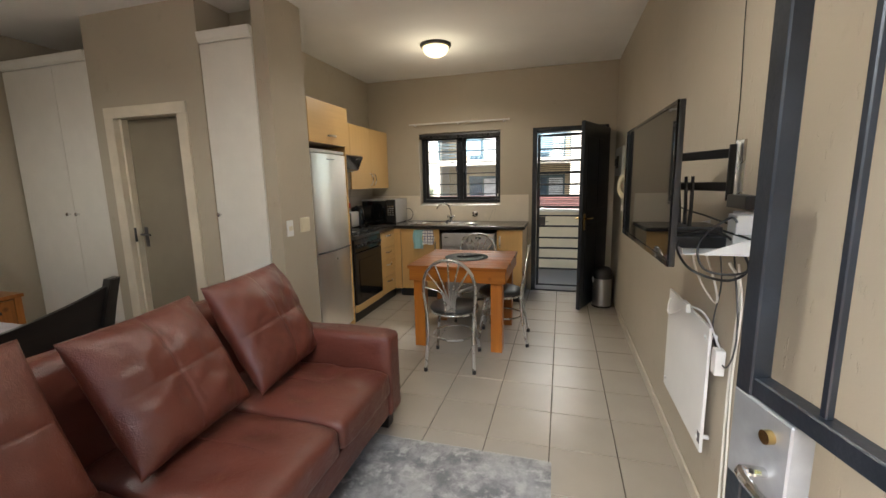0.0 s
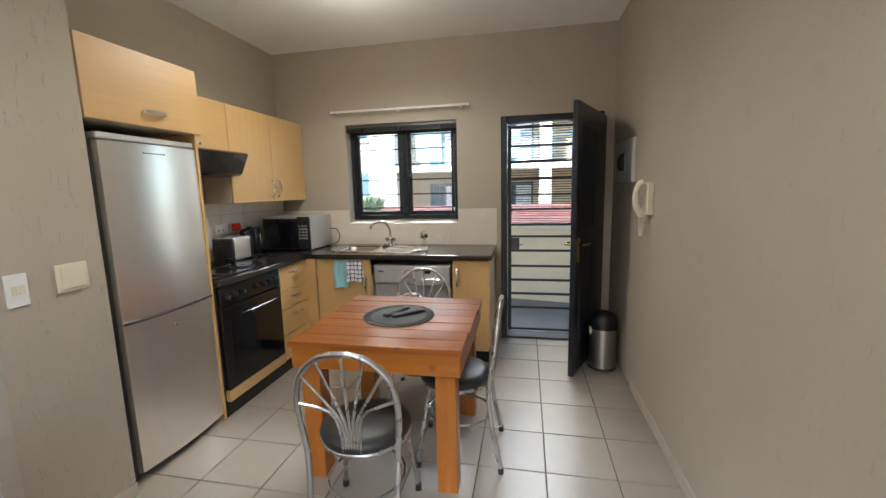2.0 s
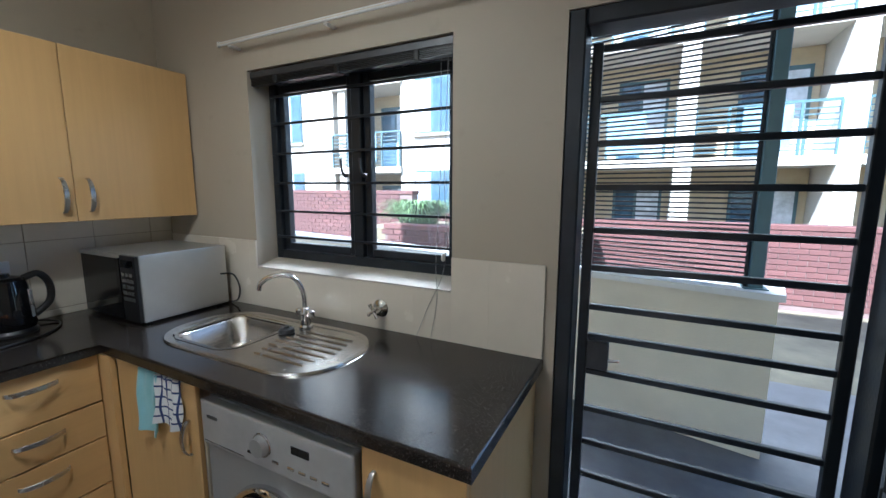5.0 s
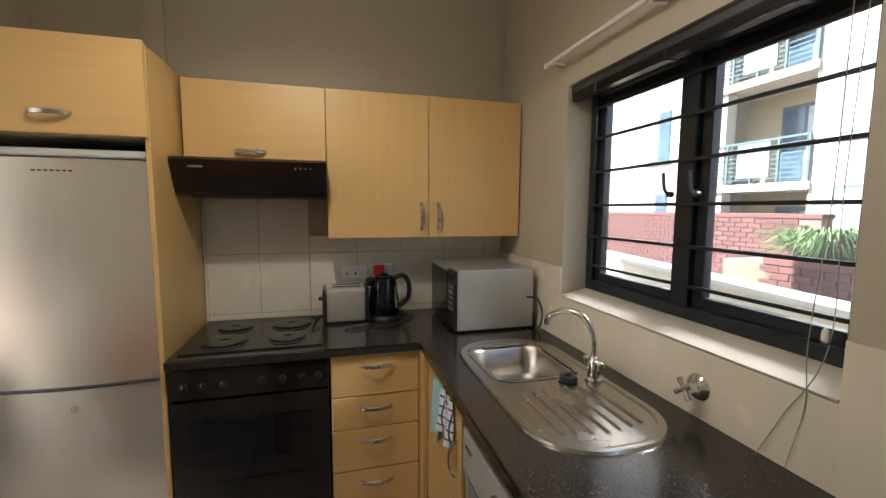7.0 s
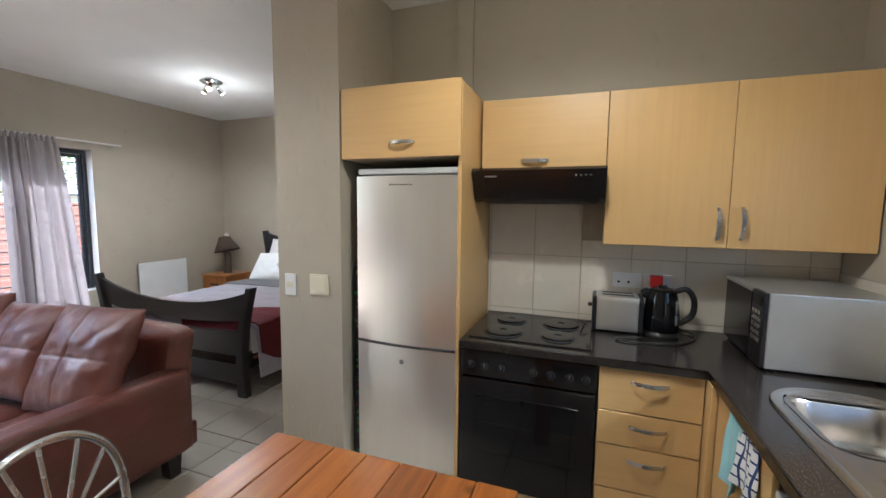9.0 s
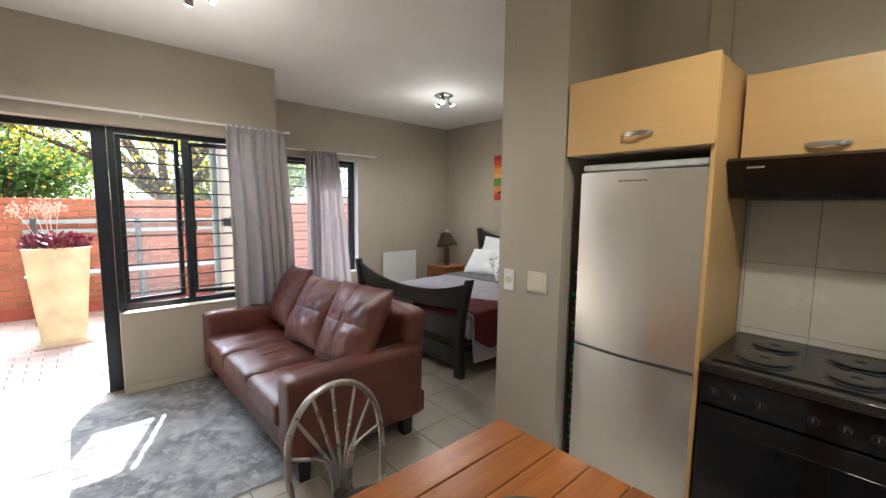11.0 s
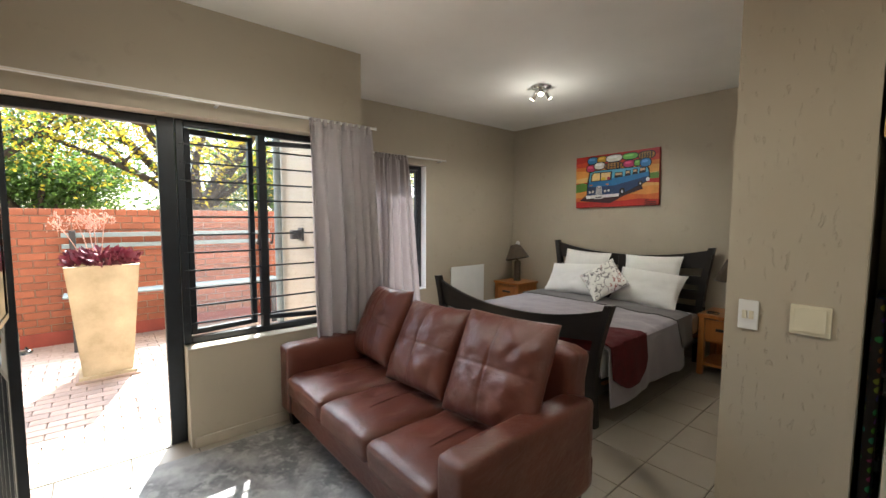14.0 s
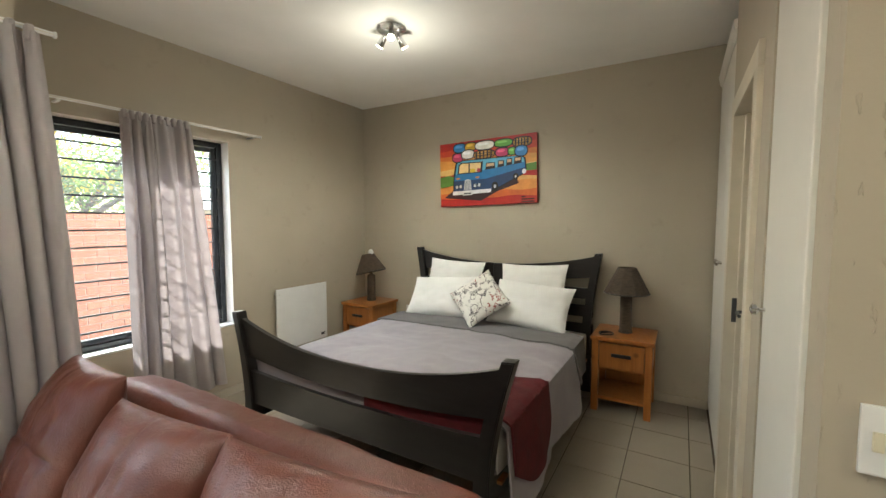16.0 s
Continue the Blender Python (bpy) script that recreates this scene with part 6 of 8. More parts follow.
fbx = -2.275
part("footboard_post", post(fbx + 0.005, BYN - 0.125, 0.915, 0.110), BEDW, bed)
part("footboard_post", post(fbx + 0.005, BYS + 0.125, 0.915, 0.110), BEDW, bed)
mid = lambda e, m: (lambda y: m + (e - m) * abs(2 * (y - BYS) / (BYN - BYS) - 1) ** 2.2)
part("footboard_rail", bowed_rail(fbx - 0.002, BYS + 0.055, BYN - 0.055, mid(0.66, 0.585), 0.875, 0.735, 0.028), BEDW, bed, "bowed top rail")
part("footboard_rail", bowed_rail(fbx + 0.004, BYS + 0.115, BYN - 0.115, 0.34, 0.555, 0.525, 0.026), BEDW, bed)
part("footboard_rail", bowed_rail(fbx + 0.006, BYS + 0.125, BYN - 0.125, 0.10, 0.27, 0.265, 0.026), BEDW, bed)
part("headboard_post", post(-4.38, BYN - 0.105, 1.220, 0.080), BEDW, bed)
part("headboard_post", post(-4.38, BYS + 0.115, 1.220, 0.080), BEDW, bed)
part("headboard_rail", bowed_rail(-4.385, BYS + 0.07, BYN - 0.06, mid(1.02, 0.96), 1.195, 1.095, 0.028), BEDW, bed, "bowed top rail")
for z0, z1 in ((0.82, 0.915), (0.66, 0.765), (0.30, 0.60)):
    part("headboard_rail", boxed((-4.395, BYS + 0.07, z0), (-4.370, BYN - 0.06, z1), 0.004, 1), BEDW, bed)
part("headboard_stile", boxed((-4.400, BYC - 0.05, 0.60), (-4.365, BYC + 0.05, 1.09), 0.004, 1), BEDW, bed)
for y in (BYN - 0.135, BYS + 0.105):
    part("side_rail", boxed((-4.36, y, 0.22), (fbx, y + 0.03, 0.37), 0.004, 1), BEDW, bed)
for i in range(11):
    x = -4.28 + i * 0.185
    part("slat", boxed((x, BYS + 0.08, 0.30), (x + 0.08, BYN - 0.08, 0.318), 0.002, 1), NIGHTW, bed)
mt = tagged(part("mattress", soft((-4.33, BYS + 0.085, 0.318), (-2.33, BYN - 0.085, 0.545), 0.05, 0.01, n=12), PILLOW, None, "", 60), "white sprung mattress on the bed", "mattress")


def drape(x0, x1, top, drop_n, drop_s, lift, seed, amp=0.012, ragged=0.02, out=0.0):
    half = (BYN - BYS) / 2 - 0.075
    total = drop_n + 2 * half + drop_s

    def f(u, v):
        x = x0 + (x1 - x0) * u
        s = v * total
        r = 0.05
        if s < drop_n:
            k = (drop_n - s) / drop_n
            y = BYC + half + 0.022 + out + 0.045 * k * (1 + 0.6 * math.sin(x * 7 + seed) + 0.4 * noise.noise((x * 6, 3, seed)))
            z = top - (drop_n - s) + ragged * k * noise.noise((x * 4, 1, seed))
        elif s > drop_n + 2 * half:
            k = (s - drop_n - 2 * half) / drop_s
            y = BYC - half - 0.022 - out - 0.035 * k * (1 + math.sin(x * 12 + seed)) * 0.7
            z = top - (s - drop_n - 2 * half)
        else:
            w = (s - drop_n) / (2 * half)
            y = BYC + half - 2 * half * w
            edge = min(w, 1 - w) * 2 * half
            z = top - (r - min(edge, r)) ** 2 / (2 * r) + lift * math.sin(math.pi * w) + amp * noise.noise((x * 5, y * 5, seed)) + 0.4 * amp * noise.noise((x * 14, y * 14, seed))
            y += (0.022 + out) * (1 - 2 * w)
        return Vector((x, y, z))
    return f


dv = thing("duvet", "grey cotton duvet with a dark turned-down band", "duvet", (-3.2, BYC, 0.5))
part("cover", sheet(drape(-2.345, -3.74, 0.585, 0.43, 0.40, 0.02, 1), 80, 120, 0.010), LINEN, dv, "", 70)
part("turned_band", sheet(drape(-3.62, -3.98, 0.600, 0.26, 0.26, 0.02, 1), 16, 90, 0.012), GREYB, dv, "darker grey turned-down band", 70)
over = drape(-2.365, -2.935, 0.603, 0.35, 0.10, 0.02, 1, 0.012, 0.05, 0.014)
OVER_LEN = 0.35 + 2 * ((BYN - BYS) / 2 - 0.075) + 0.10


def throw_f(u, v):
    """A throw with a rounded hem that narrows towards the middle of the bed."""
    s0 = 0.13 * abs(2 * u - 0.95) ** 2.4 + 0.02 * noise.noise((u * 5, 0, 3))
    s = s0 + (1.19 - s0) * v
    across = max(0.0, (s - 0.35) / 0.84)
    return over(min(1.0, u * (1 - 0.84 * across ** 1.2)), s / OVER_LEN)


th = tagged(part("throw", sheet(throw_f, 34, 90, 0.012), THROW, None, "", 70), "maroon fleece throw across the foot of the bed", "throw")


def end_fall(y0, y1, z1, z0, x, seed):
    """Cloth falling over the foot end of the mattress."""
    return sheet(lambda u, v: Vector((x + 0.005 * noise.noise((u * 9, v * 2, seed)), y0 + (y1 - y0) * u, z1 + (z0 - z1) * v + 0.012 * noise.noise((u * 6, 1, seed)) * v)), 60, 8, 0.006)


part("end_fall", end_fall(BYS + 0.10, BYN - 0.10, 0.598, 0.36, -2.326, 2), LINEN, dv, "", 70)
part("end_fall", end_fall(-4.50, BYN - 0.09, 0.618, 0.50, -2.314, 5), THROW, th, "", 70)


def bed_pillow(c, w, h, t, lean, turn, yaw, seed, material=PILLOW, label="plump white pillow against the headboard", wrinkle=0.012):
    ob = part("pillow", pillow(w, h, t, seed, 22, wrinkle), material, None, "", 70)
    ob.matrix_world = Matrix.Translation(c) @ Matrix.Rotation(radians(90 + yaw), 4, "Z") @ Matrix.Rotation(radians(90 - lean), 4, "X") @ Matrix.Rotation(radians(turn), 4, "Z")
    return tagged(ob, label, "pillow", "pillows on the bed")


bed_pillow((-4.235, -4.205, 0.925), 0.62, 0.40, 0.17, 22, 2, 0, 1)
bed_pillow((-4.235, -5.010, 0.925), 0.62, 0.40, 0.17, 22, -2, 0, 2)
bed_pillow((-4.06, -4.165, 0.775), 0.70, 0.44, 0.19, 38, -4, 2, 3)
bed_pillow((-4.06, -5.060, 0.775), 0.70, 0.44, 0.19, 38, 5, -2, 4)
bed_pillow((-3.865, -4.555, 0.835), 0.42, 0.42, 0.15, 38, 42, 4, 6, SKETCH, "white scatter cushion with ink sketches", 0.01)


# ---- bedside tables and lamps ----
def nightstand(x0, y0, w, label):
    ns = thing("bedside_table", label, "bedside table", (x0 + w / 2, y0 + w / 2, 0), "bedside tables")
    x1, y1, h = x0 + w, y0 + w, 0.60
    part("top", boxed((x0 - 0.012, y0 - 0.012, h - 0.03), (x1 + 0.012, y1 + 0.012, h), 0.005, 2), NIGHTW, ns)
    for x in (x0, x1 - 0.05):
        for y in (y0, y1 - 0.05):
            part("leg", boxed((x, y, 0), (x + 0.05, y + 0.05, h - 0.031), 0.003, 1), NIGHTW, ns)
    for y in (y0 + 0.008, y1 - 0.023):
        part("side_panel", boxed((x0 + 0.051, y, 0.33), (x1 - 0.051, y + 0.015, h - 0.031), 0.002, 1), NIGHTW, ns)
    part("back_panel", boxed((x0 + 0.005, y0 + 0.051, 0.10), (x0 + 0.018, y1 - 0.051, h - 0.031), 0.002, 1), NIGHTW, ns)
    part("shelf", boxed((x0 + 0.01, y0 + 0.02, 0.10), (x1 - 0.005, y1 - 0.02, 0.125), 0.002, 1), NIGHTW, ns)
    part("drawer_base", boxed((x0 + 0.02, y0 + 0.024, 0.33), (x1 - 0.03, y1 - 0.024, 0.35)), NIGHTW, ns)
    d = part("drawer", boxed((x1 - 0.028, y0 + 0.054, 0.355), (x1 - 0.008, y1 - 0.054, h - 0.045), 0.004, 2), NIGHTW, ns)
    part("pull", boxed((x1 - 0.008, (y0 + y1) / 2 - 0.07, 0.452), (x1 + 0.006, (y0 + y1) / 2 + 0.07, 0.478), 0.006, 2), BLACK, d, "dark iron pull")


nightstand(-4.445, -3.640, 0.43, "honey-coloured pine bedside table with one drawer")
nightstand(-4.445, -6.315, 0.43, "honey-coloured pine bedside table with one drawer")


def bedside_lamp(at, tilt, bulb, label):
    l = thing("table_lamp", label, "table lamp", at, "bedside lamps")
    a = Vector(at)
    part("base", lathe(bmesh.new(), ((0.052, 0), (0.054, 0.01), (0.047, 0.02), (0.045, 0.29), (0.02, 0.30), (0.012, 0.34)), at, 24), WICKER, l, "dark round column", 40)
    bm = bmesh.new()
    r1, r2, n = 0.172, 0.068, 36
    lo, hi, lo2, hi2 = [], [], [], []
    for i in range(n):
        c, s = math.cos(2 * math.pi * i / n), math.sin(2 * math.pi * i / n)
        k = 1 + 0.012 * (i % 2)
        lo.append(bm.verts.new((r1 * k * c, r1 * k * s, 0.0)))
        hi.append(bm.verts.new((r2 * k * c, r2 * k * s, 0.205)))
        lo2.append(bm.verts.new((0.975 * r1 * c, 0.975 * r1 * s, 0.0)))
        hi2.append(bm.verts.new((0.95 * r2 * c, 0.95 * r2 * s, 0.205)))
    bridge(bm, lo, hi)
    bridge(bm, lo2, hi2)
    bridge(bm, lo, lo2)
    bridge(bm, hi, hi2)
    m = Matrix.Translation(a + Vector((0, 0, 0.325))) @ Matrix.Rotation(radians(tilt), 4, "X")
    part("shade", moved(bm, m), WICKER, l, "dark woven conical shade")
    part("shade_ring", moved(tube(bmesh.new(), [(r1 * math.cos(k * 0.1745), r1 * math.sin(k * 0.1745), 0) for k in range(36)], 0.004, 6, True), m), BLACK, l)
    if bulb:
        part("bulb", lathe(bmesh.new(), ((0.013, 0.48), (0.014, 0.50), (0.026, 0.53), (0.03, 0.55), (0.024, 0.575), (0.005, 0.583)), at, 20), WHITE, l, "white bulb above the shade", 40)
    return l


bedside_lamp((-4.25, -3.425, 0.60), 0, False, "dark woven bedside lamp with a conical shade")
bedside_lamp((-4.25, -6.095, 0.60), 14, True, "dark woven bedside lamp with its shade askew")
tagged(part("charger_cable", tube(bmesh.new(), curve([(-4.10, -3.60, 0.606), (-4.15, -3.52, 0.612), (-4.08, -3.50, 0.61), (-4.06, -3.58, 0.608), (-4.13, -3.60, 0.61), (-4.18, -3.55, 0.606)], 6), 0.005, 8), BLACK, None, "", 60), "coiled black cable on the bedside table", "cable")
sk2 = thing("wall_socket", "white wall socket beside the bed head", "socket", (BW, -5.70, 0.5))
part("plate", boxed((BW, -5.76, 0.46), (BW + 0.012, -5.63, 0.54), 0.003, 1), WHITE, sk2)
part("rocker", boxed((BW + 0.012, -5.70, 0.49), (BW + 0.016, -5.68, 0.51), 0.001, 1), DARKG, sk2)

# ---- painting over the bed ----
def flat_paint(name, colour):
    return surface("paint_" + name, colour, 0.45, var=0.12, scale=14, fine=70, relief=0.2)


pt = thing("painting", "bright canvas of a blue bus piled with luggage", "painting", (BW, -4.765, 1.99))
PW, PH = 1.05, 0.655
PM = Matrix.Translation((BW + 0.004, -4.765, 1.990)) @ Matrix.Rotation(radians(1.3), 4, "X") @ Matrix(((0, 0, 1, 0), (1, 0, 0, 0), (0, 1, 0, 0), (0, 0, 0, 1)))
part("canvas", moved(boxed((-PW / 2, -PH / 2, 0), (PW / 2, PH / 2, 0.030), 0.003, 1), PM), flat_paint("red", (0.42, 0.018, 0.012)), pt, "red-edged stretched canvas")
layer = [0.0306]


def paint(name, outline, colour, grow=1.0):
    """A flat patch of paint; the outline in parts of the canvas, from its lower left."""
    layer[0] += 0.00035
    bm = bmesh.new()
    bm.faces.new([bm.verts.new(((u - 0.5) * PW, (v - 0.5) * PH, layer[0])) for u, v in outline])
    part("paint", moved(bm, PM), flat_paint(name, colour), pt)


def blob(u, v, ru, rv, n=20, p=2.6):
    out = []
    for i in range(n):
        a = 2 * math.pi * i / n
        c, s = math.cos(a), math.sin(a)
        out.append((u + ru * math.copysign(abs(c) ** (2 / p), c), v + rv * math.copysign(abs(s) ** (2 / p), s)))
    return out


def wavy(v0, v1, n=14, k=0.012, f=5.0):
    up = [(0.002 + 0.996 * i / n, v1 + k * math.sin(f * i / n * 3 + v1 * 20)) for i in range(n + 1)]
    dn = [(0.002 + 0.996 * i / n, v0 + k * math.sin(f * i / n * 3 + v0 * 20)) for i in range(n + 1)]
    return up + dn[::-1]


for v0, v1, c in ((0.80, 0.88, (0.55, 0.05, 0.015)), (0.70, 0.80, (0.62, 0.16, 0.02)), (0.55, 0.72, (0.70, 0.30, 0.05)), (0.50, 0.58, (0.72, 0.45, 0.15)), (0.33, 0.40, (0.68, 0.36, 0.10)), (0.20, 0.34, (0.66, 0.26, 0.05)), (0.12, 0.21, (0.58, 0.12, 0.02))):
    paint("sky_%d" % int(v0 * 100), wavy(v0, v1), c)
paint("green", [(0.003, 0.30), (0.16, 0.33), (0.17, 0.46), (0.10, 0.49), (0.003, 0.47)], (0.10, 0.22, 0.03))
paint("green", [(0.86, 0.47), (0.997, 0.47), (0.997, 0.58), (0.90, 0.57)], (0.10, 0.22, 0.03))
paint("shadow", [(0.05, 0.14), (0.45, 0.07), (0.62, 0.20), (0.83, 0.30), (0.80, 0.42), (0.16, 0.26)], (0.035, 0.010, 0.012))
paint("outline", [(0.145, 0.19), (0.53, 0.19), (0.60, 0.22), (0.87, 0.42), (0.905, 0.50), (0.895, 0.66), (0.86, 0.70), (0.25, 0.715), (0.18, 0.68), (0.155, 0.50)], (0.008, 0.008, 0.012))
paint("bus_low", [(0.155, 0.205), (0.525, 0.205), (0.60, 0.24), (0.865, 0.43), (0.895, 0.50), (0.89, 0.56), (0.53, 0.50), (0.165, 0.47)], (0.012, 0.045, 0.14))
paint("bus_mid", [(0.165, 0.40), (0.50, 0.40), (0.89, 0.52), (0.888, 0.60), (0.50, 0.545), (0.175, 0.50)], (0.015, 0.16, 0.42))
paint("bus_top", [(0.178, 0.50), (0.50, 0.535), (0.887, 0.60), (0.875, 0.66), (0.85, 0.69), (0.25, 0.70), (0.195, 0.67)], (0.10, 0.38, 0.58))
paint("windscreen", [(0.20, 0.50), (0.465, 0.50), (0.475, 0.665), (0.24, 0.675), (0.212, 0.64)], (0.015, 0.014, 0.02))
paint("pane", [(0.215, 0.515), (0.32, 0.515), (0.322, 0.655), (0.25, 0.66), (0.225, 0.63)], (0.72, 0.50, 0.22))
paint("pane", [(0.335, 0.515), (0.445, 0.515), (0.455, 0.65), (0.337, 0.655)], (0.75, 0.42, 0.16))
paint("patch_yellow", blob(0.365, 0.54, 0.028, 0.03), (0.62, 0.42, 0.03))
paint("patch_red", blob(0.43, 0.54, 0.018, 0.03), (0.40, 0.03, 0.05))
for u, w, v in ((0.50, 0.10, 0.535), (0.625, 0.065, 0.55), (0.71, 0.06, 0.565), (0.785, 0.075, 0.575)):
    paint("window_dark", [(u, v), (u + w, v + 0.012), (u + w, v + 0.10), (u + 0.008, v + 0.105)], (0.012, 0.012, 0.018))
    paint("window_warm", [(u + 0.012, v + 0.045), (u + w - 0.01, v + 0.05), (u + w - 0.01, v + 0.088), (u + 0.014, v + 0.09)], (0.55, 0.36, 0.22))
paint("bumper", [(0.145, 0.175), (0.555, 0.19), (0.56, 0.245), (0.145, 0.235)], (0.70, 0.70, 0.72))
paint("number_plate", [(0.255, 0.165), (0.365, 0.167), (0.365, 0.225), (0.255, 0.222)], (0.66, 0.66, 0.66))
paint("plate_bars", [(0.27, 0.182), (0.35, 0.184), (0.35, 0.205), (0.27, 0.203)], (0.05, 0.05, 0.06))
paint("grille", [(0.27, 0.245), (0.355, 0.245), (0.345, 0.40), (0.31, 0.415), (0.28, 0.395)], (0.45, 0.47, 0.50))
for k in range(4):
    paint("grille_line", [(0.283 + 0.017 * k, 0.25), (0.288 + 0.017 * k, 0.25), (0.288 + 0.016 * k, 0.39), (0.284 + 0.016 * k, 0.39)], (0.02, 0.02, 0.05))
for u, v in ((0.195, 0.30), (0.237, 0.305), (0.392, 0.305), (0.437, 0.31)):
    paint("outline", blob(u, v, 0.021, 0.033, 16, 2), (0.008, 0.008, 0.012))
    paint("headlamp", blob(u, v, 0.015, 0.025, 16, 2), (0.55, 0.56, 0.60))
for u in (0.21, 0.42):
    paint("indicator", blob(u, 0.43, 0.022, 0.012, 14, 2), (0.65, 0.22, 0.02))
for u, v, r in ((0.60, 0.275, 0.034), (0.805, 0.395, 0.025)):
    paint("tyre", blob(u, v, r, r * 2.0, 18, 2), (0.006, 0.006, 0.008))
    paint("hub", blob(u, v, r * 0.38, r * 0.8, 14, 2), (0.45, 0.46, 0.5))
paint("tail_bump", blob(0.885, 0.46, 0.02, 0.035, 14, 2), (0.60, 0.62, 0.66))
for u, v, ru, rv, name, c in ((0.235, 0.90, 0.065, 0.062, "blue", (0.03, 0.18, 0.45)), (0.355, 0.905, 0.06, 0.055, "mustard", (0.58, 0.33, 0.02)),
                              (0.50, 0.90, 0.095, 0.06, "cream", (0.68, 0.66, 0.62)), (0.69, 0.90, 0.085, 0.05, "leaf", (0.14, 0.38, 0.06)),
                              (0.87, 0.885, 0.085, 0.06, "basket", (0.40, 0.18, 0.03)), (0.215, 0.755, 0.055, 0.062, "pink", (0.50, 0.03, 0.12)),
                              (0.325, 0.79, 0.065, 0.062, "cream", (0.68, 0.66, 0.62)), (0.495, 0.765, 0.105, 0.055, "basket", (0.45, 0.22, 0.04)),
                              (0.68, 0.765, 0.065, 0.058, "pink", (0.50, 0.03, 0.12)), (0.775, 0.765, 0.035, 0.05, "leaf", (0.22, 0.42, 0.08)), (0.862, 0.755, 0.055, 0.07, "blue", (0.03, 0.18, 0.45))):
    paint("outline", blob(u, v, ru + 0.010, rv + 0.016), (0.008, 0.008, 0.012))
    paint(name, blob(u, v, ru, rv), c)
    paint(name + "_light", blob(u - ru * 0.15, v + rv * 0.35, ru * 0.6, rv * 0.35), tuple(min(0.85, x * 1.5 + 0.05) for x in c))
for u0, u1, v0, v1 in ((0.40, 0.59, 0.715, 0.815), (0.80, 0.94, 0.835, 0.935)):
    for k in range(5):
        uu = u0 + (u1 - u0) * (k + 0.5) / 5
        paint("outline", [(uu - 0.006, v0), (uu + 0.006, v0), (uu + 0.006, v1), (uu - 0.006, v1)], (0.008, 0.008, 0.012))
    for k in range(2):
        vv = v0 + (v1 - v0) * (k + 1) / 3
        paint("outline", [(u0, vv - 0.006), (u1, vv - 0.006), (u1, vv + 0.006), (u0, vv + 0.006)], (0.008, 0.008, 0.012))
for k, w in enumerate((0.04, 0.12, 0.12)):
    v = 0.085 - 0.035 * k
    paint("signature", [(0.865, v), (0.865 + w, v), (0.865 + w, v + 0.018), (0.865, v + 0.018)], (0.03, 0.008, 0.008))

# ---- outside, on the patio side ----
BRICK = surface("orange_red_brick", (0.33, 0.105, 0.055), 0.85, var=0.15, scale=20, fine=120, relief=0.5, spread=0.35)
MORTAR = surface("pale_mortar", (0.33, 0.25, 0.20), 0.95, relief=0.4)
REDBASE = surface("red_oxide_band", (0.33, 0.07, 0.05), 0.8, var=0.12)
PAVE = surface("clay_paver", (0.55, 0.41, 0.34), 0.85, var=0.12, scale=18, fine=90, relief=0.4, spread=0.3)
CREAMP = surface("cream_plaster", (0.62, 0.55, 0.41), 0.85, var=0.06, scale=3, fine=90, relief=0.3)
SOIL = surface("dry_ground", (0.19, 0.16, 0.10), 0.95, var=0.2, scale=3, fine=60, relief=0.5)
BARK = surface("tree_bark", (0.085, 0.062, 0.045), 0.95, var=0.3, scale=12, fine=60, relief=0.9, stretch=(1, 1, 0.3))
LEAFG = surface("green_leaf", (0.045, 0.085, 0.022), 0.6, var=0.3, spread=0.3)
LEAFY = surface("yellow_autumn_leaf", (0.38, 0.28, 0.02), 0.6, var=0.25)
LEAFD = surface("dark_hedge_leaf", (0.022, 0.048, 0.016), 0.7, var=0.3)
for leafm_, c_ in ((LEAFG, (0.16, 0.26, 0.05)), (LEAFY, (0.62, 0.48, 0.04)), (LEAFD, (0.08, 0.14, 0.04))):
    let_through(leafm_, 0.45, c_)
SUCC = surface("maroon_succulent_leaf", (0.20, 0.025, 0.05), 0.5, var=0.3)
DRY = surface("dry_flower_stalk", (0.66, 0.38, 0.29), 0.8, var=0.2)
SLATM = surface("blue_grey_slat", (0.22, 0.27, 0.28), 0.6, var=0.1)
ROOF = surface("grey_roof_sheet", (0.25, 0.25, 0.25), 0.6, var=0.1)

gr = boxed((-400, -400, -0.40), (400, 400, -0.25))
tagged(part("ground", gr, SOIL), "dry grassy ground", "ground", kind="structure")
pav = tagged(part("patio", boxed((-6.0, -9.05, -0.25), (3.2, LS - T, -0.030)), MORTAR), "patio of clay pavers", "patio", kind="structure")


def many(name, parent, material, size, places, rest_name="far_piece", limit=300, bev=0.004):
    """Pieces that share one mesh; those past the limit are joined."""
    bm = boxed([-s / 2 for s in size], [s / 2 for s in size], bev, 1)
    me = bpy.data.meshes.new(name)
    bm.to_mesh(me)
    bm.free()
    me.materials.append(material)
    for m in places[:limit]:
        ob = new(name, me)
        ob.matrix_world = m
        ob.parent = parent
    if len(places) > limit:
        hx, hy, hz = (s / 2 for s in size)
        cor = [Vector((x, y, z)) for x in (-hx, hx) for y in (-hy, hy) for z in (-hz, hz)]
        verts, faces = [], []
        for m in places[limit:]:
            k = len(verts)
            verts += [tuple(m @ c) for c in cor]
            faces += [[k + i for i in q] for q in ((0, 1, 3, 2), (4, 6, 7, 5), (0, 4, 5, 1), (2, 3, 7, 6), (0, 2, 6, 4), (1, 5, 7, 3))]
        me2 = bpy.data.meshes.new(rest_name)
        me2.from_pydata(verts, [], faces)
        me2.materials.append(material)
        ob = new(rest_name, me2)
        ob.parent = parent
        tagged(ob, kind="stuff")


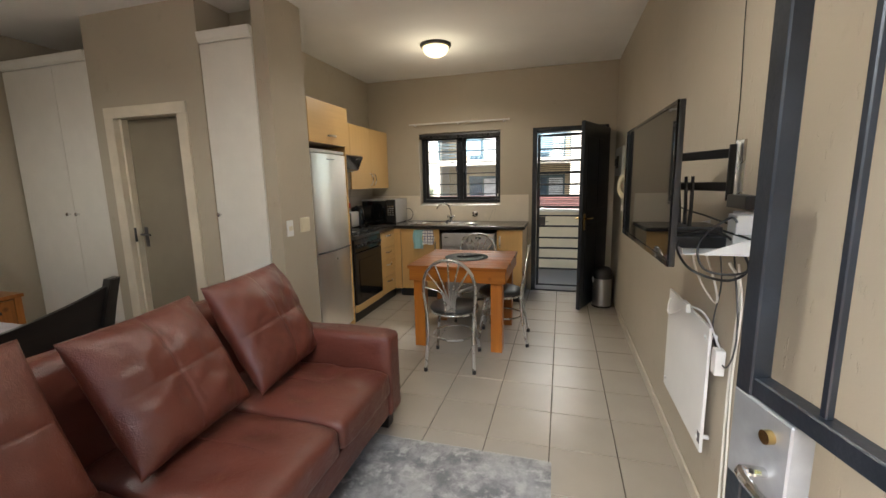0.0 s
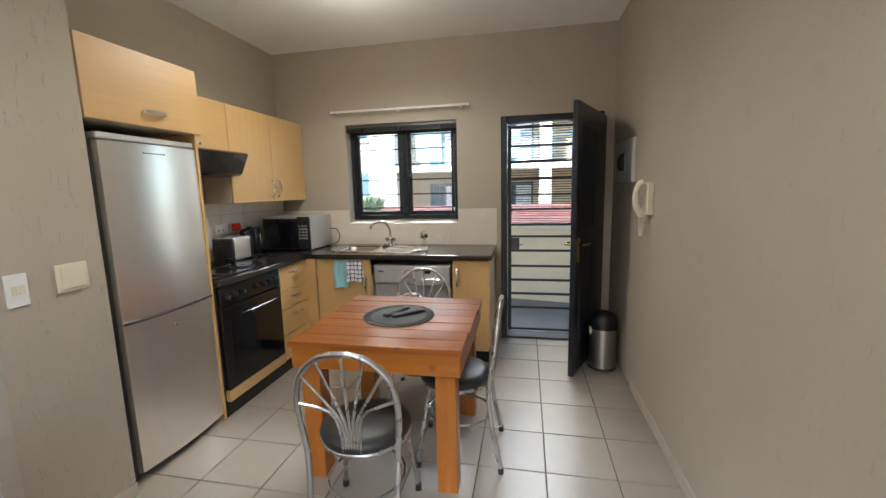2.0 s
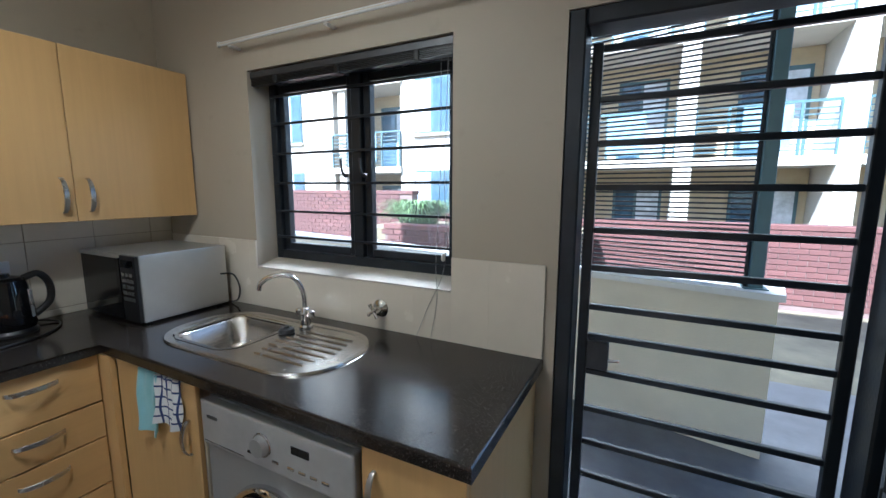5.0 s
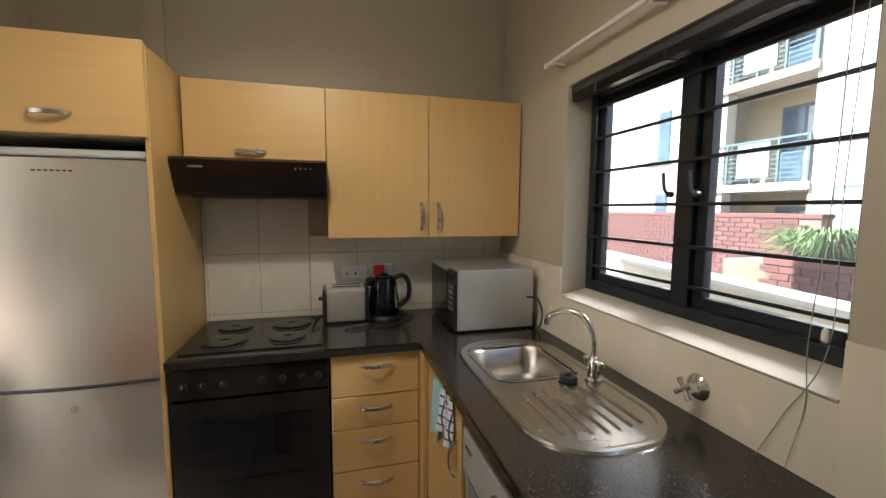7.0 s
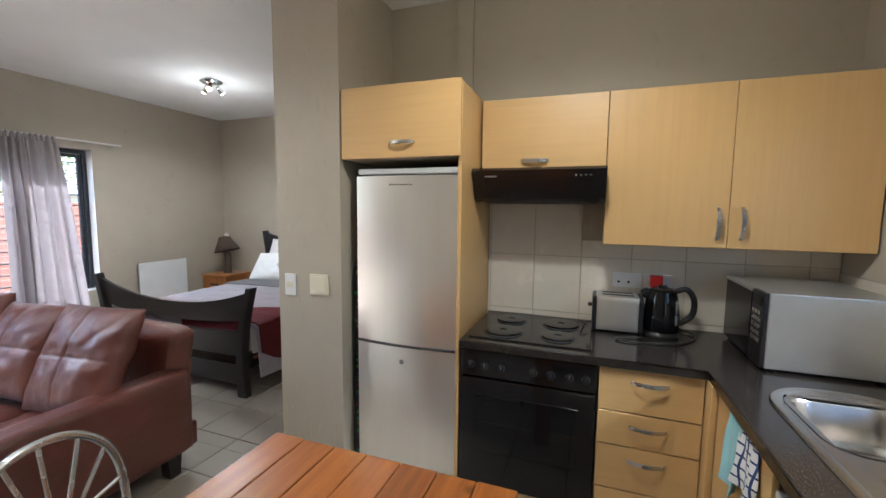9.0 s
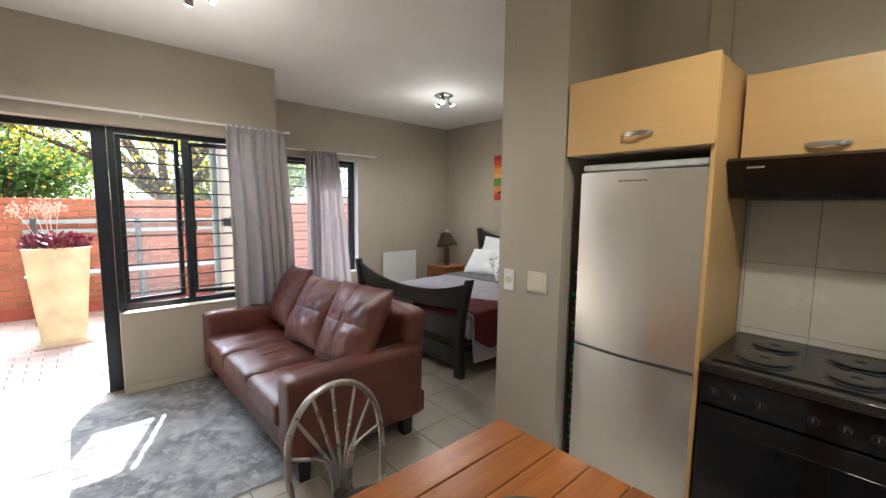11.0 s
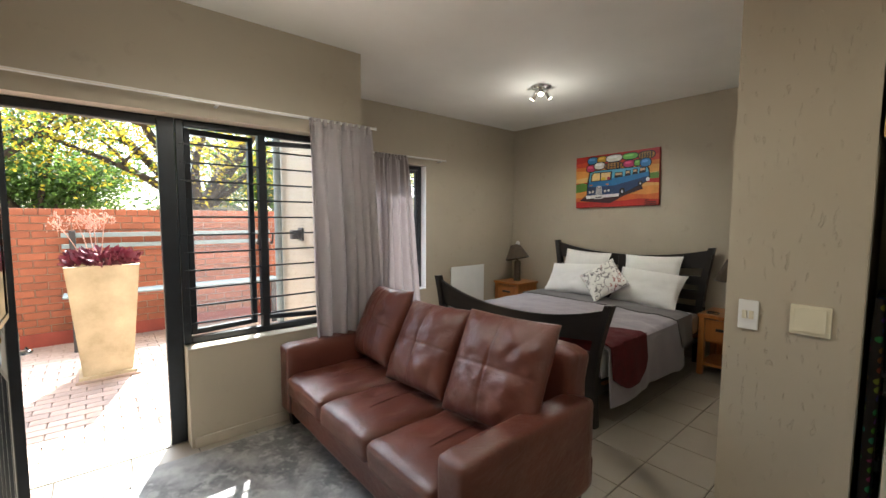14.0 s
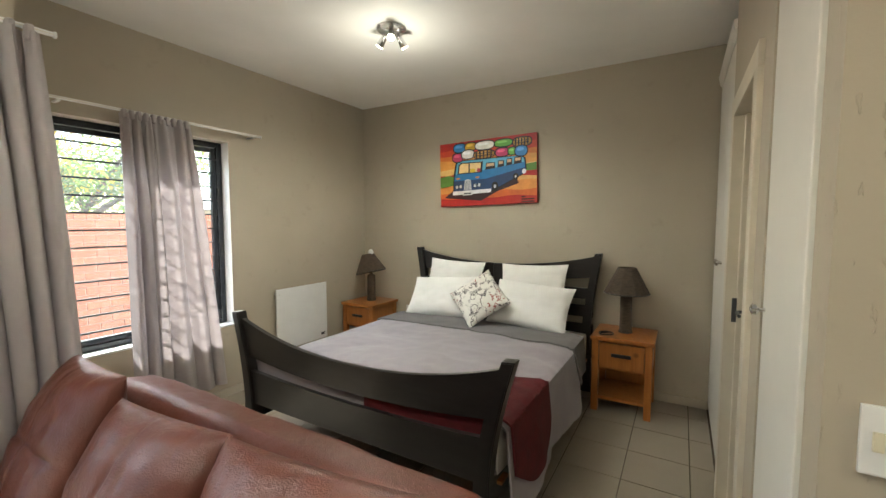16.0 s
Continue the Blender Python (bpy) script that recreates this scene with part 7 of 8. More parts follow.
def course_places(x0, x1, z0, rows, y, near, pitch_x=0.232, pitch_z=0.086):
    out = []
    for r in range(rows):
        n = int((x1 - x0) / pitch_x)
        for i in range(n):
            x = x0 + (i + 0.5 + 0.5 * (r % 2)) * pitch_x
            out.append((abs(x - near) + 0.6 * r * pitch_z, Matrix.Translation((x, y + random.uniform(-0.002, 0.002), z0 + (r + 0.5) * pitch_z))))
    return [m for _, m in sorted(out, key=lambda e: e[0])]


def brick_wall(name, label, x0, x1, y, z0, z1, near, base=True, face=1, parts=300):
    w = tagged(thing(name, label, "brick wall", ((x0 + x1) / 2, y, z0)), kind="structure")
    o = Vector(w.location)
    part("core", boxed((x0, y - 0.20, z0), (x1, y, z1 - 0.02)), MORTAR, w)
    zb = z0 + (0.17 if base else 0)
    if base:
        part("base_band", boxed((x0, y, z0), (x1, y + 0.012, zb), 0.002, 1), REDBASE, w)
    rows = int((z1 - zb - 0.05) / 0.086)
    pl = [Matrix.Translation(-o) @ m for m in course_places(x0, x1, zb, rows, y + 0.002, near)]
    many("brick", w, BRICK, (0.222, 0.022, 0.076), pl, "brickwork", parts)
    cap = [Matrix.Translation(Vector((x0 + 0.055 + i * 0.115, y - 0.10, z0 + (zb - z0) + rows * 0.086 + 0.045)) - o) for i in range(int((x1 - x0) / 0.115))]
    cap.sort(key=lambda m: abs(m.translation.x + o.x - near))
    many("coping_brick", w, BRICK, (0.108, 0.235, 0.075), cap, "coping", 60)
    return w


brick_wall("patio_wall", "orange-red face brick garden wall", -7.0, 3.2, -8.90, -0.03, 1.62, -0.6)
tagged(part("patio_side_wall", boxed((3.2, -9.1, -0.25), (3.4, LS - T, 1.6)), CREAMP), "cream plastered side wall of the patio", "wall", kind="structure")
pp = []
for i in range(-30, 14):
    for j in range(0, 34):
        x, y = i * 0.212 + 0.106 * (j % 2) + 0.35, -5.60 - j * 0.107
        if -6.0 < x < 3.0 and y > -8.85:
            pp.append((abs(x - 0.5) + abs(y + 6.0), Matrix.Translation((x, y, -0.028))))
many("paver", pav, PAVE, (0.204, 0.099, 0.03), [m for _, m in sorted(pp, key=lambda e: e[0])], "paving", 300, 0.003)
tagged(part("threshold_step", boxed((0.02, LS - T - 0.20, -0.1), (0.955, LS - T, -0.006), 0.006, 2), PAVE), "clay doorstep", "step", kind="structure")

# slatted bench against the garden wall
bc = thing("slatted_bench", "weathered slatted bench against the brick wall", "bench", (0.1, -8.6, -0.012))
for z in (1.13, 1.26):
    part("back_slat", boxed((-1.6, -8.80, z), (0.75, -8.77, z + 0.055), 0.004, 1), SLATM, bc)
for y in (-8.62, -8.50, -8.38):
    part("seat_slat", boxed((-1.6, y - 0.045, 0.60), (0.75, y + 0.045, 0.625), 0.004, 1), SLATM, bc)
for x in (-1.5, -0.45, 0.65):
    part("leg", boxed((x - 0.03, -8.40, -0.012), (x + 0.03, -8.34, 0.60), 0.004, 1), DARKG, bc)
    part("leg", boxed((x - 0.03, -8.82, -0.012), (x + 0.03, -8.76, 1.34), 0.004, 1), DARKG, bc)
    part("brace", boxed((x - 0.02, -8.76, 0.30), (x + 0.02, -8.40, 0.34), 0.004, 1), DARKG, bc)

# tall planter
pln = thing("tall_planter", "tall tapered cream concrete planter with maroon succulents", "planter", (0.40, -7.38, -0.012))
bm = bmesh.new()
prev = None
for r, z in ((0.215, 0.0), (0.215, 0.05), (0.185, 0.052), (0.268, 1.06), (0.272, 1.075), (0.245, 1.08), (0.235, 1.02)):
    loop = [bm.verts.new((0.40 + sx * r, -7.38 + sy * r, z - 0.012)) for sx, sy in ((-1, -1), (1, -1), (1, 1), (-1, 1))]
    if prev:
        bridge(bm, prev, loop)
    else:
        bm.faces.new(loop)
    prev = loop
bm.faces.new(prev)
bmesh.ops.bevel(bm, geom=[e for e in bm.edges if abs(e.verts[0].co.z - e.verts[1].co.z) > 0.5], offset=0.012, segments=2, affect="EDGES")
part("pot", bm, surface("stained_cream_concrete", (0.60, 0.50, 0.33), 0.9, var=0.12, scale=4, fine=60, relief=0.5, dark=(0.36, 0.28, 0.17)), pln)
bm = bmesh.new()
rng = random.Random(4)
for i in range(420):
    a, r = rng.uniform(0, 6.283), 0.27 * math.sqrt(rng.random())
    c = Vector((0.40 + r * math.cos(a), -7.38 + r * math.sin(a), 1.05 + rng.uniform(0, 0.16) * (1 - r * 1.6)))
    d = Vector((math.cos(a) * 0.6 + rng.uniform(-0.5, 0.5), math.sin(a) * 0.6 + rng.uniform(-0.5, 0.5), rng.uniform(0.1, 1.0))).normalized()
    s = d.orthogonal().normalized() * 0.016
    v = [bm.verts.new(c - s), bm.verts.new(c + d * 0.03 - s * 1.3), bm.verts.new(c + d * 0.075), bm.verts.new(c + d * 0.03 + s * 1.3), bm.verts.new(c + s)]
    bm.faces.new(v)
tagged(part("succulent", bm, SUCC, pln, "maroon succulent rosettes"), kind="stuff")
bm = bmesh.new()
for i in range(5):
    a = rng.uniform(0, 6.283)
    p0 = Vector((0.46 + 0.06 * math.cos(a), -7.38 + 0.06 * math.sin(a), 1.05))
    p2 = p0 + Vector((0.13 * math.cos(a) + 0.06, 0.1 * math.sin(a), rng.uniform(0.36, 0.46)))
    tube(bm, curve([p0, p0.lerp(p2, 0.5) + Vector((0, 0, 0.04)), p2], 5), 0.004, 5)
    for k in range(60):
        q = p2 + Vector((rng.gauss(0, 0.035), rng.gauss(0, 0.035), rng.gauss(0, 0.04)))
        cyl(bm, q, q + Vector((rng.uniform(-0.01, 0.01), rng.uniform(-0.01, 0.01), 0.016)), 0.007, 0.002, 5)
tagged(part("flower_stalk", bm, DRY, pln, "dry salmon-coloured flower heads"), kind="stuff")
part("saucer_rubble", boxed((0.16, -7.60, -0.012), (0.64, -7.14, 0.012), 0.006, 2), PAVE, pln)


def leaves(bm, centre, spread, count, size, rng):
    for _ in range(count):
        c = Vector(centre) + Vector((rng.gauss(0, spread[0]), rng.gauss(0, spread[1]), rng.gauss(0, spread[2])))
        d = Vector((rng.uniform(-1, 1), rng.uniform(-1, 1), rng.uniform(-0.7, 0.7))).normalized()
        s = d.orthogonal().normalized()
        s.rotate(Euler((0, 0, rng.uniform(0, 6.28))))
        L = size * rng.uniform(0.6, 1.4)
        bm.faces.new([bm.verts.new(c - d * L * 0.5), bm.verts.new(c + s * L * 0.28), bm.verts.new(c + d * L * 0.5), bm.verts.new(c - s * L * 0.28)])


def tree(name, label, at, height, trunk_r, reach, leaf_sets, seed, limbs=6, bare=0.45):
    rng = random.Random(seed)
    t = thing(name, label, "tree", at)
    a = Vector(at)
    bm = bmesh.new()
    fork = a + Vector((rng.uniform(-0.2, 0.2), rng.uniform(-0.2, 0.2), height * bare))
    tube(bm, curve([a, a.lerp(fork, 0.5) + Vector((0.08, 0.05, 0)), fork], 6), lambda u: trunk_r * (1 - 0.4 * u), 12)
    ends = []
    for k in range(limbs):
        ang = 2 * math.pi * k / limbs + rng.uniform(-0.4, 0.4)
        tip = fork + Vector((reach * math.cos(ang) * rng.uniform(0.7, 1.1), reach * math.sin(ang) * rng.uniform(0.7, 1.1), height * (1 - bare) * rng.uniform(0.4, 1.0)))
        midp = fork.lerp(tip, 0.5) + Vector((rng.uniform(-0.3, 0.3), rng.uniform(-0.3, 0.3), rng.uniform(-0.1, 0.5)))
        line = curve([fork, midp, tip], 6)
        tube(bm, line, lambda u: trunk_r * 0.5 * (1 - 0.85 * u), 8)
        ends += [(tip, 1.0), (midp, 0.6)]
        for j in range(4):
            s = line[rng.randint(4, 11)]
            e = s + Vector((rng.uniform(-1, 1), rng.uniform(-1, 1), rng.uniform(0.0, 0.9))) * reach * 0.42
            tube(bm, curve([s, s.lerp(e, 0.5) + Vector((0, 0, 0.15)), e], 4), lambda u: trunk_r * 0.16 * (1 - 0.8 * u), 6)
            ends.append((e, 0.8))
    part("trunk", bm, BARK, t, "", 60)
    for mat_, count, size in leaf_sets:
        bm = bmesh.new()
        for e, k in ends:
            leaves(bm, e, (reach * 0.22, reach * 0.22, reach * 0.15), int(count * k), size, rng)
        part("crown", bm, mat_, t)
    return t


tree("garden_tree", "spreading tree with yellow autumn leaves beyond the wall", (-1.7, -15.5, -0.25), 6.2, 0.30, 3.6, ((LEAFY, 230, 0.115), (LEAFG, 80, 0.115)), 3, 8, 0.30)
tree("garden_tree", "half-bare tree with yellow leaves beyond the wall", (3.4, -17.0, -0.25), 6.0, 0.26, 3.2, ((LEAFY, 110, 0.115), (LEAFG, 110, 0.115)), 8, 7, 0.32)
tree("garden_tree", "green leafy tree beyond the wall", (1.9, -20.0, -0.25), 4.6, 0.22, 2.4, ((LEAFG, 480, 0.15),), 11, 7, 0.28)
tree("garden_tree", "green leafy tree beyond the wall", (-6.5, -21.0, -0.25), 5.0, 0.25, 3.0, ((LEAFG, 420, 0.15), (LEAFY, 90, 0.13)), 15, 7, 0.3)
tree("garden_tree", "yellow-leaved tree seen past the bedroom window", (-11.5, -15.5, -0.25), 5.8, 0.25, 3.2, ((LEAFY, 200, 0.12), (LEAFG, 300, 0.13)), 21, 7, 0.3)
bm = bmesh.new()
rng = random.Random(9)
for i in range(80):
    leaves(bm, (-24 + i * 0.62, -27 + rng.uniform(-1, 1), 0.9 + rng.uniform(-0.3, 1.7)), (0.7, 0.5, 0.85), 150, 0.24, rng)
tagged(part("hedge", bm, LEAFD), "dark green hedge along the far garden boundary", "hedge", kind="stuff")


def cottage(x, y, w, d, h, rise, label):
    c = thing("house", label, "house", (x, y, -0.25))
    part("wall", boxed((x - w / 2, y - d / 2, -0.25), (x + w / 2, y + d / 2, h)), CREAMP, c)
    part("gable", prism(bmesh.new(), ((x - w / 2, h), (x + w / 2, h), (x, h + rise)), "y", y - d / 2, y + d / 2), CREAMP, c)
    for s in (-1, 1):
        ang = math.atan2(rise, w / 2)
        L = math.hypot(rise, w / 2) + 0.3
        m = Matrix.Translation((x, y, h + rise + 0.04)) @ Matrix.Rotation(ang * s, 4, "Y")
        part("roof", moved(boxed((0 if s > 0 else -L, -d / 2 - 0.3, 0), (L if s > 0 else 0, d / 2 + 0.3, 0.06)), m), ROOF, c)
    part("window", boxed((x - 0.5, y + d / 2, 0.9), (x + 0.5, y + d / 2 + 0.03, 1.8)), GLOSSB, c)


cottage(-3.48, -24.5, 1.7, 5.0, 1.85, 0.68, "cream cottage with a grey pitched roof among the trees")
cottage(-13.5, -22.0, 4.0, 5.0, 2.1, 1.3, "cream cottage with a grey pitched roof among the trees")
wc2 = thing("downpipe", "pale blue-grey downpipe on the outer corner", "downpipe", (CX + T + 0.05, -6.52, -0.012))
part("pipe", cyl(bmesh.new(), (CX + T + 0.05, -6.50, -0.012), (CX + T + 0.05, -6.50, 2.8), 0.035, seg=14), SLATM, wc2)
wl = thing("outdoor_lock_box", "black box lamp fixed to the outer wall", "wall lamp", (CX + T, -6.0, 1.30))
part("back_plate", boxed((CX + T, -6.06, 1.30), (CX + T + 0.02, -5.96, 1.42), 0.003, 1), BLACK, wl)
part("lamp_body", boxed((CX + T + 0.02, -6.05, 1.315), (CX + T + 0.10, -5.97, 1.40), 0.012, 2), BLACK, wl)

# ---- outside, on the kitchen side ----
KBRICK = surface("dark_red_brick", (0.105, 0.042, 0.037), 0.85, var=0.15, scale=20, fine=120, relief=0.5, spread=0.3)
KJOINT = surface("grey_pink_mortar", (0.15, 0.105, 0.095), 0.95)
BLDW = surface("white_facade_render", (0.46, 0.425, 0.365), 0.85, var=0.04, scale=2, fine=60, relief=0.2)
BLDC = surface("cream_facade_render", (0.42, 0.34, 0.22), 0.85, var=0.05)
BLUEM = surface("blue_green_steel", (0.055, 0.10, 0.115), 0.5, var=0.1)
WINB = surface("dark_blue_window_glass", (0.05, 0.09, 0.13), 0.12, var=0.25, relief=0)
LACE = surface("pale_net_curtain", (0.5, 0.53, 0.56), 0.8, var=0.2)
STONE = surface("grey_stone_floor", (0.10, 0.10, 0.105), 0.4, var=0.2, scale=6)
tagged(part("walkway", boxed((-7.0, N + T, -0.25), (2.4, 2.6, -0.012)), STONE), "dark tiled walkway outside the kitchen", "pavement", kind="structure")
pr = tagged(thing("parapet_wall", "cream plastered parapet along the walkway", "wall", (-1.7, 1.9, 0)), kind="structure")
bm = prism(bmesh.new(), ((-6.0, 2.72), (0.93, 1.34), (0.97, 1.54), (-5.96, 2.92)), "z", -0.25, 0.935)
part("wall", bm, CREAMP, pr)
bm = prism(bmesh.new(), ((-6.0, 2.69), (0.95, 1.305), (1.00, 1.565), (-5.95, 2.95)), "z", 0.936, 0.975)
part("coping", bm, surface("pale_coping", (0.62, 0.60, 0.55), 0.8, var=0.06), pr)
po = thing("steel_post", "grey-green square steel post on the parapet", "post", (0.83, 1.45, 0.975))
part("post", boxed((0.80, 1.42, 0.975), (0.87, 1.49, 3.3), 0.004, 1), BLUEM, po)
part("base_plate", boxed((0.775, 1.40, 0.972), (0.895, 1.51, 0.982), 0.002, 1), BLUEM, po)


sc2 = thing("slatted_screen", "dark screen of thin level slats standing on the parapet", "screen", (0.23, 1.58, 0.975))
SCREEN_M = Matrix.Translation((0.80, 1.462, 0)) @ Matrix.Rotation(math.atan2(1.38, -6.93), 4, "Z")
slat_bm = moved(boxed((0.0, -0.006, -0.0055), (1.20, 0.006, 0.0055), 0.001, 1), SCREEN_M)
slat_me = bpy.data.meshes.new("slat")
slat_bm.to_mesh(slat_me)
slat_bm.free()
slat_me.materials.append(FRAME)
for k in range(52):
    ob = new("slat", slat_me)
    ob.parent = sc2
    ob.location = Vector((0, 0, 0.995 + 0.031 * k)) - sc2.location
for d in (0.0, 1.19):
    part("upright", moved(boxed((d, -0.014, 0.975), (d + 0.02, 0.014, 2.62), 0.002, 1), SCREEN_M), FRAME, sc2)


def far_brickwork(name, label, x0, x1, y, z0, z1, near, parts):
    w = tagged(thing(name, label, "brick wall", ((x0 + x1) / 2, y, z0)), kind="structure")
    o = Vector(w.location)
    part("core", boxed((x0, y + 0.003, z0), (x1, y + 0.24, z1)), KJOINT, w)
    rows = int((z1 - z0 - 0.08) / 0.086)
    pl = [Matrix.Translation(-o) @ m for m in course_places(x0 - 0.06, x1 - 0.1, z1 - 0.08 - rows * 0.086, rows, y - 0.002, near)]
    many("brick", w, KBRICK, (0.222, 0.02, 0.076), pl, "brickwork", parts)
    part("coping", boxed((x0 - 0.02, y - 0.02, z1 - 0.075), (x1 + 0.02, y + 0.26, z1 + 0.003), 0.006, 1), KBRICK, w)
    return w


far_brickwork("planter_wall_near", "dark red brick planter wall outside the kitchen", -3.55, -0.55, 4.0, -0.25, 0.98, -2.2, 150)
far_brickwork("planter_wall_back", "dark red brick garden wall outside the kitchen", -9.6, -4.25, 6.0, -0.25, 1.50, -6.0, 200)
far_brickwork("planter_wall_far", "dark red brick garden wall opposite the kitchen door", -4.2, 6.0, 6.2, -0.25, 1.03, 0.5, 250)
tagged(part("planter_soil", boxed((-4.3, 4.25, -0.2), (-0.6, 6.0, 0.88)), SOIL), "soil in the brick planter", "soil", kind="structure")
bm = bmesh.new()
for i in range(900):
    a, r = rng.uniform(0, 6.283), rng.uniform(0, 0.30)
    p = Vector((-3.35 + r * math.cos(a), 4.75 + r * math.sin(a), 0.88))
    out = Vector((math.cos(a), math.sin(a), 0)) * rng.uniform(0.15, 0.62)
    q = p + out * 0.6 + Vector((0, 0, rng.uniform(0.25, 0.48)))
    e = p + out * 1.25 + Vector((0, 0, rng.uniform(0.05, 0.42)))
    s = Vector((-out.y, out.x, 0)).normalized() * 0.008
    v = [bm.verts.new(p - s), bm.verts.new(p + s), bm.verts.new(q + s), bm.verts.new(e), bm.verts.new(q - s)]
    bm.faces.new((v[0], v[1], v[2], v[4]))
    bm.faces.new((v[4], v[2], v[3]))
gp = thing("grass_clump", "arching green clump in the brick planter", "plant", (-3.35, 4.75, 0.88))
part("blades", bm, surface("long_green_blade", (0.10, 0.17, 0.055), 0.6, var=0.3), gp)

bd = thing("apartment_building", "white rendered apartment block with blue-green balconies", "building", (-3, 10.5, -0.25))
FY2 = 9.0
LEV = (-0.35, 2.20, 4.75, 7.30, 9.85)


def facade(x0, x1):
    """A solid stretch of the front wall."""
    part("wall", boxed((x0, FY2, -0.25), (x1, FY2 + 0.3, 9.9)), BLDW, bd)


def flat_window(x0, x1, z0, z1, y):
    w = part("window", boxed((x0, y - 0.03, z0), (x1, y + 0.02, z1)), BLUEM, bd)
    n = 2
    for k in range(n):
        a, b = x0 + (x1 - x0) * k / n + 0.035, x0 + (x1 - x0) * (k + 1) / n - 0.035
        part("pane", boxed((a, y - 0.036, z0 + 0.06), (b, y - 0.031, z1 - 0.06)), WINB if k else LACE, w)
    part("sill", boxed((x0 - 0.06, y - 0.09, z0 - 0.07), (x1 + 0.06, y, z0 - 0.005)), BLDW, w)


def balcony(x0, x1, z):
    """A recess with a slab, a glazed door and a railing, on the floor level z."""
    part("recess_back", boxed((x0, FY2 + 1.30, z), (x1, FY2 + 1.42, z + 2.55)), BLDC, bd)
    part("slab", boxed((x0 - 0.05, FY2 - 0.10, z - 0.18), (x1 + 0.05, FY2 + 1.42, z)), BLDW, bd)
    w = part("door", boxed((x0 + (x1 - x0) * 0.38, FY2 + 1.26, z), (x1 - 0.15, FY2 + 1.30, z + 2.0)), BLUEM, bd)
    part("pane", boxed((x0 + (x1 - x0) * 0.38 + 0.07, FY2 + 1.25, z + 0.1), ((x0 + x1) / 2 + 0.25, FY2 + 1.259, z + 1.9)), WINB, w)
    part("pane", boxed(((x0 + x1) / 2 + 0.32, FY2 + 1.25, z + 0.1), (x1 - 0.22, FY2 + 1.259, z + 1.9)), LACE, w)
    r = part("railing", boxed((x0, FY2 - 0.07, z + 1.0), (x1, FY2 - 0.03, z + 1.05)), BLUEM, bd)
    n = max(3, int((x1 - x0) / 0.55))
    for k in range(n + 1):
        x = x0 + (x1 - x0) * k / n
        part("railing_post", boxed((x - 0.025, FY2 - 0.08, z - 0.12), (x + 0.025, FY2 - 0.03, z + 1.0)), BLUEM, r)
    for k in range(8):
        part("railing_bar", boxed((x0, FY2 - 0.06, z + 0.10 + 0.11 * k), (x1, FY2 - 0.045, z + 0.125 + 0.11 * k)), BLUEM, r)
    c = (x0 + x1) / 2
    part("railing_panel", boxed((c - 0.35, FY2 - 0.09, z + 0.15), (c + 0.45, FY2 - 0.075, z + 0.98)), surface("blue_grey_mesh_panel", (0.16, 0.26, 0.32), 0.5), r)


for x0, x1 in ((-16.0, -9.0), (-6.45, -3.9)):
    facade(x0, x1)
    for k, z in enumerate(LEV[:4]):
        if x0 < -12:
            flat_window(-11.25, -10.35, z + 0.86, z + 2.42, FY2)
            flat_window(-14.2, -13.3, z + 0.86, z + 2.42, FY2)
        else:
            flat_window(-5.95, -4.85, z + 0.90, z + 2.42, FY2)
for z in LEV[:4]:
    balcony(-9.0, -6.45, z)
    balcony(-3.9, -1.75, z)
part("pier", boxed((-8.78, FY2 - 0.02, -0.25), (-8.50, FY2 + 0.3, 9.9)), BLDW, bd)
for x0, x1 in ((-1.45, 0.62), (0.98, 3.3), (3.66, 6.2)):
    for z in LEV[:4]:
        balcony(x0, x1, z)
for x in (-1.60, 0.80, 3.48):
    part("pier", boxed((x - 0.17, FY2 - 0.12, -0.25), (x + 0.17, FY2 + 1.4, 9.9)), BLDW, bd)
part("roof", boxed((-16.2, FY2 - 0.4, 9.9), (6.6, FY2 + 6, 10.2)), ROOF, bd)
part("end_wall", boxed((6.2, FY2, -0.25), (6.5, FY2 + 6, 9.9)), BLDW, bd)
part("back_wall", boxed((-16.0, FY2 + 1.45, -0.25), (6.2, FY2 + 1.6, 9.9)), BLDW, bd)

# ---- kitchen wall tiles ----
wk = bpy.data.objects["wall_kitchen_west"]
wnn = bpy.data.objects["wall_north"]
TW, TH = 0.265, 0.332
part("tile_bed", boxed((KW + 0.001, -1.730, CT), (KW + 0.005, -0.002, 1.625)), WGROUT, wk)
for x0, x1, z1 in ((KW + 0.006, -1.536, 1.272), (-1.536, -0.414, 1.131), (-0.414, -0.045, 1.272)):
    part("tile_bed", boxed((x0, -0.005, CT), (x1, -0.001, z1)), NGROUT, wnn)


def wall_tile(parent, lo, hi):
    part("tile", boxed(lo, hi, 0.0015 if parent is wk else 0.0, 1), WTILE, parent)


